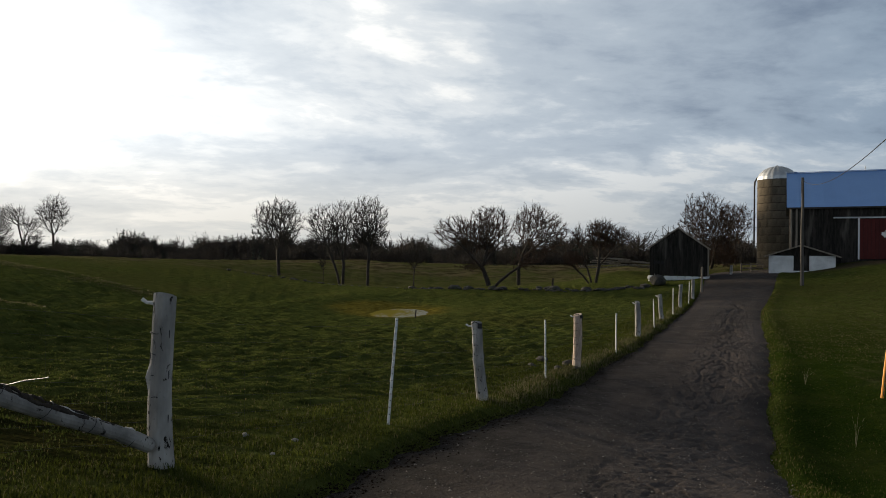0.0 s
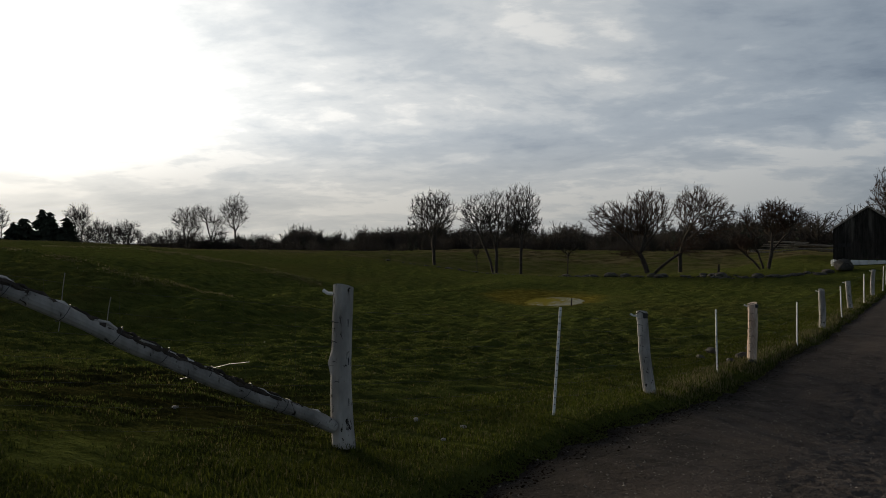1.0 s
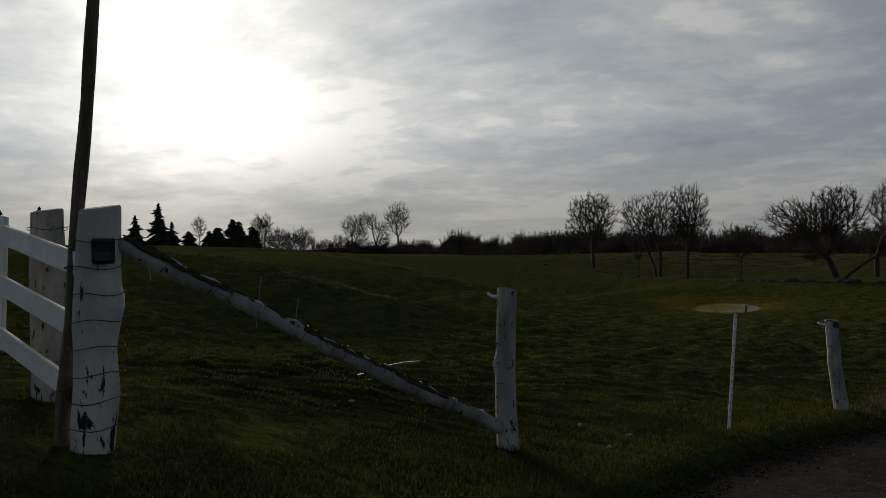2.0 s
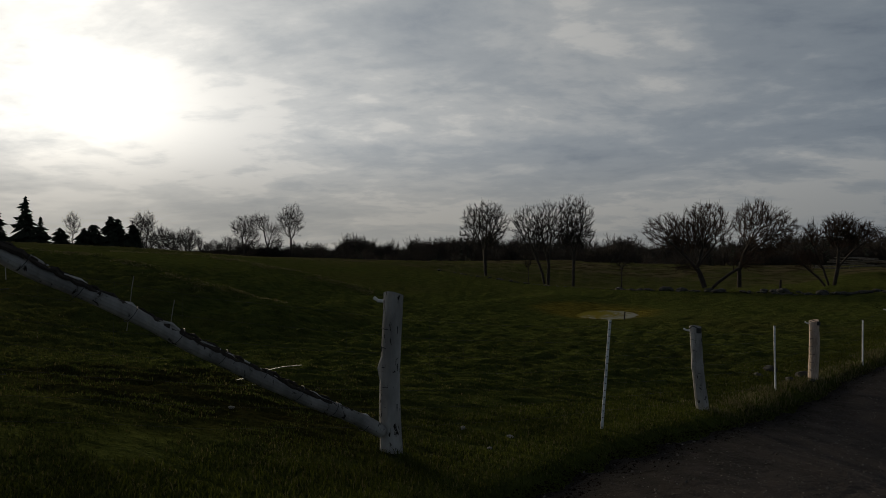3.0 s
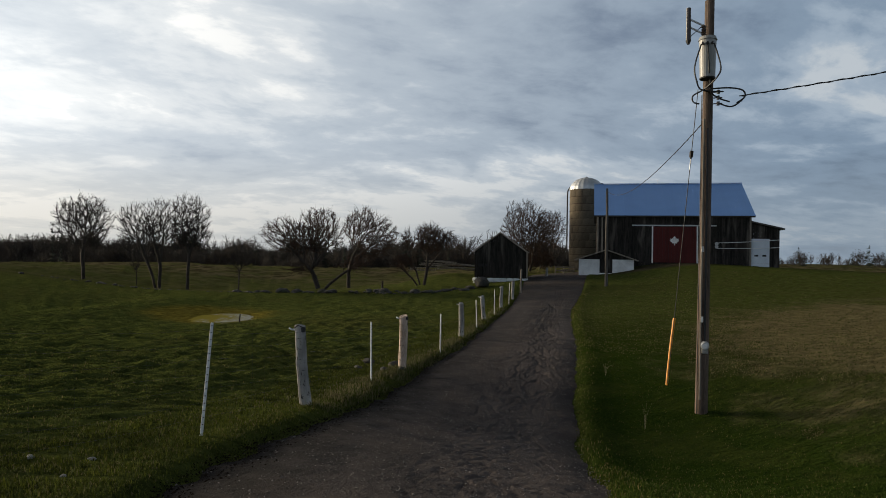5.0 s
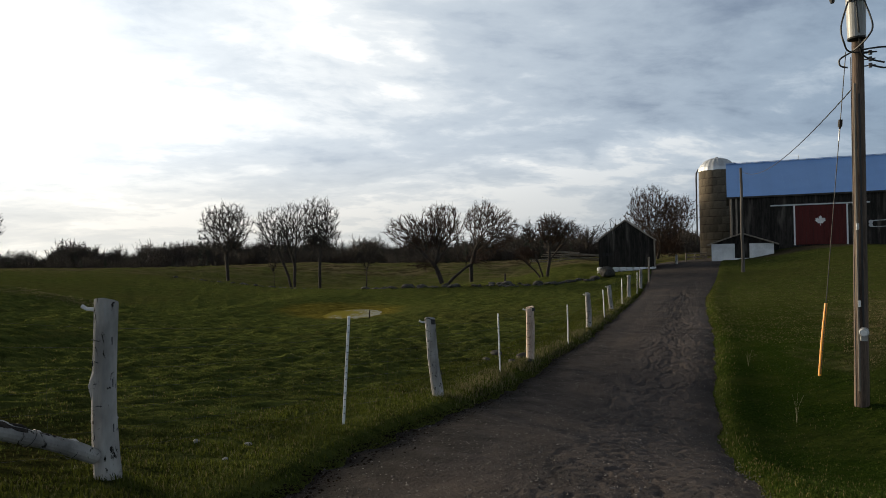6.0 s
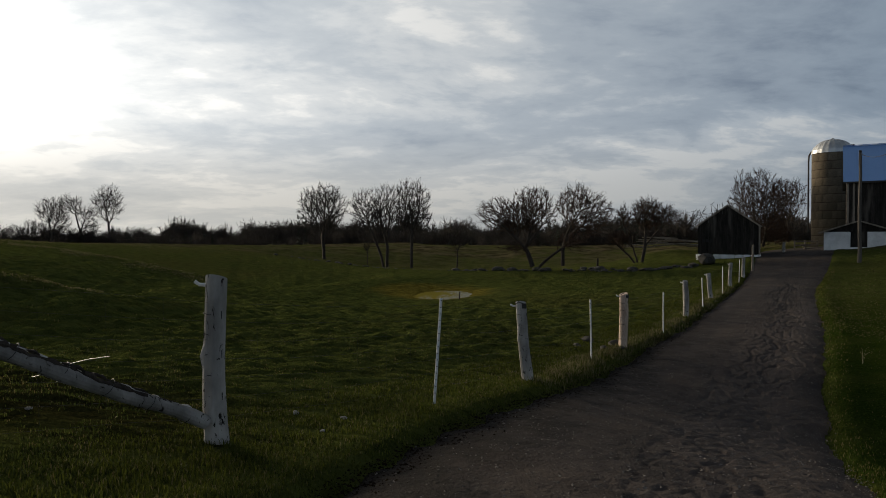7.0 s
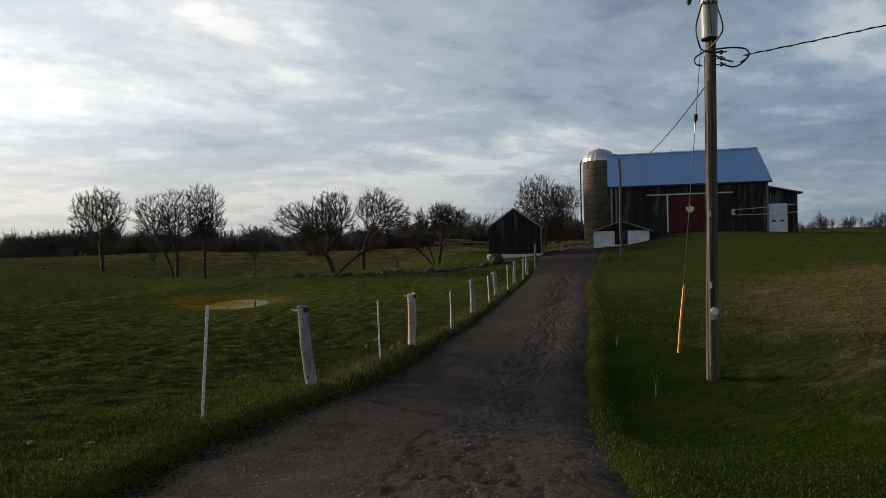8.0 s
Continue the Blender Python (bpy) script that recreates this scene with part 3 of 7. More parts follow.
# ---------------- fence along the drive ----------------
def wood_post(name, x, y, tall, radius, lean=(0, 0), material=WHITEWASH, label="", seed=0, stub=True, group="fence posts"):
    """A rough round fence post, slightly crooked, with a cut top, a knot and staples for the wire."""
    rng = random.Random(seed)
    z = height(x, y)
    post = thing(name, spot(x, y, z), label, "fence post", group)
    bm = bmesh.new()
    rings, sides, n = [], 14, 16
    ph = rng.random() * 6
    for i in range(n + 1):
        s = i / n
        zz = -0.35 + s * (tall + 0.35)
        r = radius * (1.08 - 0.16 * s) * (1 + 0.05 * math.sin(5 * s + ph)) + (0.02 if i == 2 else 0)
        cx = lean[0] * s + 0.012 * math.sin(6 * s + ph)
        cy = lean[1] * s + 0.012 * math.cos(5 * s + ph)
        ring = []
        for k in range(sides):
            a = 2 * math.pi * k / sides
            rr = r * (1 + 0.05 * math.sin(2 * a + ph) + 0.03 * math.sin(5 * a + 3 * s) + 0.015 * rng.uniform(-1, 1))
            if abs(s - 0.62) < 0.05:
                rr += radius * (0.34 if seed == 3 else 0.10) * max(0, math.cos(a - 3.3)) ** 6
            top = -0.03 * math.cos(a - ph) if i == n else 0
            ring.append(bm.verts.new((cx + rr * math.cos(a), cy + rr * math.sin(a), zz + top)))
        rings.append(ring)
    for a, b in zip(rings, rings[1:]):
        for k in range(sides):
            bm.faces.new((a[k], a[(k + 1) % sides], b[(k + 1) % sides], b[k]))
    bm.faces.new(rings[-1])
    part("shaft", bm, material, post)
    if stub:
        bm = bmesh.new()
        zt = tall - 0.06
        tube(bm, [(lean[0] - radius * 0.6, lean[1], zt), (lean[0] - radius - 0.03, lean[1] - 0.02, zt + 0.005), (lean[0] - radius - 0.07, lean[1] - 0.02, zt + 0.03)], [0.017, 0.014, 0.016], 7)
        part("insulator", bm, WHITE_PAINT, post, "white plastic wire insulator")
    if seed in (4, 5):
        bm = bmesh.new()
        box(bm, 0.07, 0.05, 0.075, spot(lean[0] + radius * 0.7, lean[1] - radius * 0.75, tall - 0.05), 0.008)
        tube(bm, [(lean[0] + radius * 0.7, lean[1] - radius * 0.8, tall - 0.02), (lean[0] - radius * 0.3, lean[1] - radius * 0.7, tall + 0.015), (lean[0] - radius * 0.9, lean[1] - radius * 0.3, tall - 0.03)], 0.008, 5)
        part("wire_clamp", bm, RUBBER, post, "black plastic wire clamp")
    for k in range(6):
        bm = bmesh.new()
        zz = 0.22 + k * 0.165
        s = zz / tall
        r = radius * 1.03
        a = -1.9
        cx, cy = lean[0] * s, lean[1] * s
        tube(bm, [(cx + r * math.cos(q * 0.2 - 2.9), cy + r * math.sin(q * 0.2 - 2.9), zz + 0.006 * math.sin(q + k)) for q in range(6 + k % 3)], 0.003, 4)
        part("wire_turn", bm, RUBBER, post)
        bm = bmesh.new()
        for a, up in (((-2.35, 0.022), (-0.62, 0.03))[k % 2],):
            p = Vector((cx + 1.02 * r * math.cos(a), cy + 1.02 * r * math.sin(a), zz + rng.uniform(-0.01, 0.01)))
            tube(bm, [p - Vector((0, 0, up)), p + Vector((0.002, -0.004, 0)), p + Vector((0, 0, up))], 0.0042, 4)
        part("staple", bm, RUBBER, post)
    return post


def unit_box(name, material, sx=1.0, sy=1.0, sz=1.0):
    """A box mesh to be shared by many pieces."""
    bm = bmesh.new()
    box(bm, sx, sy, sz)
    me = bpy.data.meshes.new(name)
    bm.to_mesh(me)
    bm.free()
    me.materials.append(material)
    return me


STUD = unit_box("stud", RUBBER, 0.012, 0.012, 0.009)


def steel_post(x, y, tall, lean=(0, 0)):
    """A thin steel T-post with studs, painted white at the top."""
    z = height(x, y)
    post = thing("steel_post", spot(x, y, z), "thin white steel fence post with notched studs", "fence post", "fence posts")
    bm = bmesh.new()
    ax = Matrix.Rotation(0.35, 4, "Z")
    shear = Matrix(((1, 0, lean[0] / tall, 0), (0, 1, lean[1] / tall, 0), (0, 0, 1, 0), (0, 0, 0, 1)))
    box(bm, 0.031, 0.006, tall + 0.3, shear @ ax @ spot(0, 0, tall / 2 - 0.15))
    box(bm, 0.006, 0.034, tall + 0.3, shear @ ax @ spot(0, 0.018, tall / 2 - 0.15))
    part("shaft", bm, WHITE_PAINT, post)
    for k in range(int(tall / 0.077)):
        stud = new("stud", STUD)
        stud.parent = post
        stud.matrix_basis = Matrix.Translation((shear @ ax @ spot(0, -0.008, 0.12 + k * 0.075)).translation) @ ax
    return post


WHITE_LABEL = "whitewashed round wooden fence post with wire staples"
POSTS = [
    (-2.085, 4.60, 1.33, 0.088, (0.0, 0.0), WHITEWASH, "thick whitewashed wooden corner post with a brace against it"),
    (0.64, 9.93, 1.23, 0.085, (-0.15, -0.02), WHITEWASH, "leaning whitewashed wooden fence post beside the drive"),
    (2.99, 15.08, 1.25, 0.100, (0.0, 0.0), BARE_POST, "stout peeled wooden fence post with faded paint"),
    (6.11, 21.5, 1.15, 0.095, (-0.03, 0.0), WHITEWASH, WHITE_LABEL),
    (8.70, 27.41, 1.04, 0.09, (-0.15, 0.0), WHITEWASH, "leaning whitewashed wooden fence post"),
    (11.6, 34.15, 1.20, 0.09, (0.05, 0.0), WHITEWASH, WHITE_LABEL),
    (15.3, 42.9, 1.25, 0.10, (0.0, 0.0), WHITEWASH, WHITE_LABEL),
    (17.85, 48.4, 1.9, 0.075, (0.0, 0.0), GREY_WOOD, "tall grey wooden fence post near the shed"),
]
STEEL = [(-0.56, 6.96, 1.20, (0.075, 0.1)), (2.02, 13.22, 1.25, (-0.02, 0)), (4.52, 17.77, 1.10, (0, 0)), (7.48, 24.41, 1.07, (-0.04, 0)), (9.93, 29.96, 1.2, (0, 0)), (13.47, 38.27, 1.3, (0.03, 0))]
for i, (x, y, tall, r, lean, mt, lab) in enumerate(POSTS):
    wood_post("fence_post", x, y, tall, r, lean, mt, lab, seed=i + 3, stub=i < 6)
for row in STEEL:
    steel_post(*row)


def fence_wire():
    """Woven wire: strands from post to post and upright stays."""
    spots = sorted([(x, y) for x, y, *_ in POSTS] + [(x, y) for x, y, *_ in STEEL], key=lambda p: p[1])
    spots = [(-3.78, 2.1)] + spots
    wire = thing("wire_fence", spot(0, 0, 0), "thin rusty woven wire strung between the fence posts", "wire fence")
    for k in range(7):
        bm = bmesh.new()
        up = 0.2 + 0.155 * k
        pts = []
        for (ax, ay), (bx, by) in zip(spots, spots[1:]):
            for s in (0, 0.25, 0.5, 0.75):
                x, y = ax + (bx - ax) * s, ay + (by - ay) * s
                pts.append((x, y, (height(ax, ay) * (1 - s) + height(bx, by) * s) + up - 0.03 * math.sin(math.pi * s) + 0.01 * math.sin(7 * x + k)))
        tube(bm, pts, 0.0009, 3)
        part("strand", bm, WIRE, wire)
    for (ax, ay), (bx, by) in zip(spots[:6], spots[1:7]):
        n = int(math.hypot(bx - ax, by - ay) / 0.4)
        for q in range(1, n):
            s = q / n
            x, y = ax + (bx - ax) * s, ay + (by - ay) * s
            z = height(ax, ay) * (1 - s) + height(bx, by) * s
            bm = bmesh.new()
            tube(bm, [(x, y, z + 0.2), (x + 0.01 * math.sin(9 * q), y, z + 0.6), (x, y, z + 1.13)], 0.0007, 3)
            part("stay", bm, WIRE, wire)


fence_wire()

# ---------------- gate and its posts ----------------
def big_post(x, y, top, radius, label, seed):
    """A massive old gate post, flat-topped, with flaking whitewash over dark wood."""
    rng = random.Random(seed)
    z = height(x, y)
    post = thing("gate_post", spot(x, y, z), label, "gate post", "gate posts")
    tall = top - z
    bm = bmesh.new()
    rings, sides, n = [], 22, 26
    for i in range(n + 1):
        s = i / n
        old = seed == 1
        r = radius * ((1.02 - 0.10 * s + 0.03 * math.sin(9 * s + seed) - (0.22 * math.exp(-(s / 0.17) ** 2) if old else -0.1 * (1 - s))))
        knots = [(0.66, 0.06, 0.0, 0.26), (0.50, 0.04, 0.1, -0.08), (0.36, 0.07, 0.2, 0.12), (0.60, 0.08, 2.9, 0.08), (0.25, 0.05, 2.6, 0.10)] if old else []
        ring = []
        for k in range(sides):
            a = 2 * math.pi * k / sides
            rr = r * (1 + 0.05 * math.sin(3 * a + 2 * s + seed) + 0.025 * math.sin(9 * a + 5 * s) + 0.012 * rng.uniform(-1, 1))
            foot = 1 - s if old else 0.0
            rr += radius * sum(amp * math.exp(-((s - at) / wide) ** 2) * max(0.0, math.cos(a - turn - 0.55)) for at, wide, turn, amp in knots)
            if old and s < 0.22:
                rr *= 1 + 0.10 * math.sin(4 * a + 9 * s) * (1 - s / 0.22)
            ring.append(bm.verts.new((rr * math.cos(a) + 0.01 * math.sin(5 * s) - 0.045 * foot, rr * math.sin(a) - 0.07 * foot, -0.3 + s * (tall + 0.3) + (0.02 * math.sin(a) if i == n else 0))))
        rings.append(ring)
    for a, b in zip(rings, rings[1:]):
        for k in range(sides):
            bm.faces.new((a[k], a[(k + 1) % sides], b[(k + 1) % sides], b[k]))
    bm.faces.new(rings[-1])
    bmesh.ops.bevel(bm, geom=[e for e in bm.edges if all(v in rings[-1] for v in e.verts)], offset=0.012, segments=1, affect="EDGES")
    part("shaft", bm, FLAKED if seed == 1 else WHITEWASH, post, "flaking whitewash over dark wood")
    for k in range(8 if seed == 1 else 2):
        bm = bmesh.new()
        zz = tall * (0.1 + 0.108 * k) if seed == 1 else tall * (0.9 - 0.7 * k)
        foot = (1 - (zz + 0.3) / (tall + 0.3)) if seed == 1 else 0.0
        rr = radius * (1.17 - 0.17 * zz / tall) * (1 + 0.10 * foot) + 0.006
        pts = [(rr * math.cos(q * 0.35) * 1.03, rr * math.sin(q * 0.35) * 1.03, zz + 0.012 * math.sin(q + k)) for q in range(-10, 8)]
        pts.append((rr + 0.1 + 0.05 * (k % 3), rr * 0.4 + 0.06, zz + 0.02))
        pts = [(px - 0.045 * foot, py - 0.07 * foot, pz) for px, py, pz in pts]
        tube(bm, pts, 0.0028, 4)
        part("wire_wrap", bm, WIRE, post, "twisted fence wire wrapped round the post")
    return post


GX, GY = -3.65, 2.0
near_post = big_post(GX, GY, 1.80, 0.128, "massive gate post with flaking whitewash and wrapped wire", 1)
far_post = big_post(-5.06, 2.52, 1.86, 0.125, "whitewashed gate post standing behind the white gate", 2)


def lamp_box():
    """A small dark solar lamp screwed to the gate post, facing the drive."""
    face = Vector((0.21, -0.55, 0)) - Vector((GX, GY, 0))
    m = Matrix.Translation((GX, GY, 1.53)) @ Matrix.Rotation(math.atan2(face.y, face.x) + math.pi / 2, 4, "Z") @ spot(0, -0.152, 0)
    lamp = thing("solar_lamp", m, "small black solar lamp fixed to the gate post", "lamp")
    bm = bmesh.new()
    box(bm, 0.125, 0.05, 0.15, bevel=0.01)
    part("housing", bm, DARK, lamp)
    bm = bmesh.new()
    box(bm, 0.085, 0.012, 0.06, spot(0, -0.028, -0.03), 0.004)
    part("lens", bm, GLASS_DARK, lamp)
    bm = bmesh.new()
    box(bm, 0.12, 0.035, 0.012, spot(0, -0.035, 0.062) @ Matrix.Rotation(0.5, 4, "X"))
    part("hood", bm, RUBBER, lamp)


lamp_box()


POLE_BROWN = surface("weathered_pole", (0.060, 0.046, 0.036), (0.20, 0.155, 0.12), 3.0, 26.0, 0.9, 0.5, stretch=(4, 4, 0.25))


def flag_pole():
    """A tall bare sapling pole lashed to the gate post."""
    a, b = Vector((-3.884, 1.84, 0.05)), Vector((-3.76, 2.04, 3.0))
    pole = thing("tall_pole", Matrix.Translation(a), "tall thin bare wooden pole lashed behind the gate post", "pole")
    bm = bmesh.new()
    pts = [(b - a) * (k * 0.075 - 0.08) + Vector((0.005 * math.sin(k * 1.3), 0.005 * math.cos(k), 0)) for k in range(19)]
    tube(bm, pts, [0.046 - 0.0006 * k + 0.002 * math.sin(2 * k) for k in range(19)], 12)
    part("shaft", bm, POLE_BROWN, pole)
    for zz in (0.6, 1.35):
        bm = bmesh.new()
        tube(bm, [(0.053 * math.cos(q * 0.5) + 0.042 * zz, 0.053 * math.sin(q * 0.5) + 0.068 * zz, zz + 0.004 * q) for q in range(14)], 0.004, 4)
        part("lashing", bm, WIRE, pole)


flag_pole()


def white_gate():
    """A wide gate of three white boards, swung open away from the drive."""
    a, run = Vector((-3.875, 1.94, 0)), 3.4
    m = Matrix.Translation(a) @ Matrix.Rotation(math.atan2(0.241, -0.971), 4, "Z") @ Matrix.Rotation(radians(-8.3), 4, "Y")
    gate = thing("farm_gate", m, "wide white board gate swung open, its latch end sagging", "gate")
    for up, w in ((1.455, 0.15), (1.067, 0.155), (0.663, 0.155)):
        bm = bmesh.new()
        box(bm, run, 0.03, w, spot(run / 2, 0, up), 0.006)
        part("board", bm, WHITE_PAINT, gate)
    for at in (run * 0.5, run - 0.1):
        bm = bmesh.new()
        box(bm, 0.13, 0.03, 1.05, spot(at, -0.031, 1.06), 0.006)
        part("stile", bm, WHITE_PAINT, gate)
    bm = bmesh.new()
    tube(bm, [(0.02, -0.03, 0.66), (-0.03, -0.06, 0.63), (-0.06, 0.0, 0.60), (-0.02, 0.05, 0.63), (0.03, 0.03, 0.67)], 0.008, 5)
    part("chain", bm, RUBBER, gate, "dark chain round the latch end")


white_gate()


PALE_WIRE = plain_material("galvanised_wire", (0.30, 0.28, 0.25), 0.55, 0.3)


def brace_pole():
    """The whitewashed pole that braces the gate post against the corner post, its bark split along the top."""
    a, b = Vector((GX + 0.03, GY + 0.05, 1.60)), Vector((-2.13, 4.49, 0.0))
    brace = thing("brace_pole", Matrix.Translation(b), "whitewashed diagonal brace pole with split peeling bark", "brace pole")
    d = a - b
    bm = bmesh.new()
    n = 22
    tube(bm, [d * (k / n) + Vector((0.014 * math.sin(k * 0.9), 0.01 * math.cos(k * 0.7), 0.015 * math.sin(k * 0.55) - 0.02 * math.sin(math.pi * k / n))) for k in range(n + 1)],
         [0.056 + 0.004 * math.sin(k * 1.7) - 0.0005 * k for k in range(n + 1)], 14)
    part("shaft", bm, SPLIT, brace)
    rng = random.Random(5)
    for k in range(40):
        bm = bmesh.new()
        s = 0.04 + 0.92 * k / 40 + rng.uniform(-0.015, 0.015)
        p = d * s + Vector((0.015, 0.02, 0.047 - 0.02 * math.sin(math.pi * s)))
        q = d * min(0.99, s + rng.uniform(0.02, 0.06)) + Vector((0.015, 0.02, 0.049 - 0.02 * math.sin(math.pi * s)))
        tube(bm, [p, p.lerp(q, 0.4) + Vector((rng.uniform(-0.012, 0.012), 0, rng.uniform(0.004, 0.016))), q], [rng.uniform(0.004, 0.010), rng.uniform(0.008, 0.016), 0.004], 6)
        part("bark_strip", bm, BARK if k % 4 else FLAKED, brace, "lifted strip of dark bark")
    # the ragged lip of split bark along the top
    for k in range(13):
        bm = bmesh.new()
        pts = [d * (0.03 + 0.072 * (k + j / 7)) + Vector((0.016 + rng.uniform(-0.008, 0.008), -0.012 + rng.uniform(-0.012, 0.006), 0.040 + rng.uniform(-0.004, 0.012) - 0.02 * math.sin(math.pi * (k + 0.5) / 13))) for j in range(9)]
        tube(bm, pts, [rng.uniform(0.010, 0.027) for _ in pts], 6)
        part("bark_lip", bm, BARK, brace, "dark split bark")
    for k in range(9):
        bm = bmesh.new()
        c = d * (0.05 + 0.105 * k)
        u = d.normalized()
        v = u.cross(Vector((0, 0, 1))).normalized()
        w = v.cross(u)
        tube(bm, [c + 0.062 * (math.cos(t * 0.6) * v + math.sin(t * 0.6) * w) + 0.004 * t * u for t in range(12)], 0.0028, 4)
        part("wire_wrap", bm, RUBBER, brace)
    for (s, dx, dz) in ((0.36, 0.40, 0.09), (0.36, -0.36, -0.12), (0.69, 0.05, 0.19), (0.69, -0.04, -0.17), (0.60, 0.05, 0.17), (0.93, 0.03, -0.2)):
        bm = bmesh.new()
        p = d * s + Vector((0, 0, 0.05))
        tube(bm, [p, p + Vector((dx * 0.5, -dx * 0.2, dz * 0.6)), p + Vector((dx, -dx * 0.4, dz))], 0.0028, 4)
        part("wire_end", bm, PALE_WIRE, brace, "loose end of pale wire")


brace_pole()

# ---------------- trees ----------------
def quick_mesh(name, verts, quads, material):
    """A mesh of quads from arrays."""
    me = bpy.data.meshes.new(name)
    n = len(quads)
    me.vertices.add(len(verts))
    me.vertices.foreach_set("co", np.asarray(verts, np.float32).ravel())
    me.loops.add(4 * n)
    me.loops.foreach_set("vertex_index", np.asarray(quads, np.int32).ravel())
    me.polygons.add(n)
    me.polygons.foreach_set("loop_start", (np.arange(n) * 4).astype(np.int32))
    me.update(calc_edges=True)
    me.materials.append(material)
    return me


def skins(P, R, sides):
    """Tubes round many polylines at once. P: lines x points x 3; R: lines x points. Gives verts and quads."""
    n, k, _ = P.shape
    d = np.gradient(P, axis=1)
    d /= np.linalg.norm(d, axis=2, keepdims=True) + 1e-9
    ref = np.where(np.abs(d[..., 2:3]) < 0.9, np.array([0.0, 0.0, 1.0]), np.array([1.0, 0.0, 0.0]))
    s = np.cross(d, ref)
    s /= np.linalg.norm(s, axis=2, keepdims=True) + 1e-9
    u = np.cross(s, d)
    a = np.arange(sides) * 2 * math.pi / sides
    V = P[:, :, None] + R[:, :, None, None] * (np.cos(a)[:, None] * s[:, :, None] + np.sin(a)[:, None] * u[:, :, None])
    i = np.arange(n * k * sides).reshape(n, k, sides)
    j = np.roll(i, -1, axis=2)
    quads = np.stack([i[:, :-1], j[:, :-1], j[:, 1:], i[:, 1:]], -1).reshape(-1, 4)
    return V.reshape(-1, 3), quads


def joined(chunks):
    o, V, F = 0, [], []
    for v, f in chunks:
        V.append(v)
        F.append(f + o)
        o += len(v)
    return np.concatenate(V), np.concatenate(F)


def limbs(rng, P, R, many, length, angle, crook, lift, start=0.3, points=4, thin=0.6, fine=0.006):
    """Side limbs that grow from each polyline."""
    n, k, _ = P.shape
    s = np.sort(rng.uniform(start, 1.0, (n, many)), axis=1)
    s[:, -1] = 1.0
    i = np.minimum((s * (k - 1)).astype(int), k - 2)
    f = (s * (k - 1) - i)[..., None]
    row = np.arange(n)[:, None]
    at = P[row, i] * (1 - f) + P[row, i + 1] * f
    r = R[row, i] * (1 - f[..., 0]) + R[row, i + 1] * f[..., 0]
    d = P[row, i + 1] - P[row, i]
    d /= np.linalg.norm(d, axis=2, keepdims=True) + 1e-9
    ref = np.cross(d, np.array([0.31, 0.52, 0.79]))
    ref /= np.linalg.norm(ref, axis=2, keepdims=True) + 1e-9
    turn = (np.arange(many)[None] * 2.4 + rng.uniform(0, 6.28, (n, 1)) + rng.normal(0, 0.4, (n, many)))[..., None]
    side = np.cos(turn) * ref + np.sin(turn) * np.cross(d, ref)
    out = np.radians(angle) * rng.uniform(0.6, 1.3, (n, many, 1)) * np.where(s[..., None] > 0.97, 0.45, 1.0)
    e = np.cos(out) * d + np.sin(out) * side
    step = (length * rng.uniform(0.6, 1.25, (n, many)) * (1.2 - 0.45 * s))[..., None] / (points - 1)
    pts, q = [at], at
    for _ in range(points - 1):
        e = e + rng.normal(0, crook, e.shape) + np.array([0, 0, lift])
        e /= np.linalg.norm(e, axis=2, keepdims=True)
        q = q + e * step
        pts.append(q)
    C = np.stack(pts, 2).reshape(n * many, points, 3)
    r0 = np.maximum(r.reshape(-1) * thin, fine)
    return C, r0[:, None] * np.linspace(1, 0.5, points)[None] + fine * 0.4


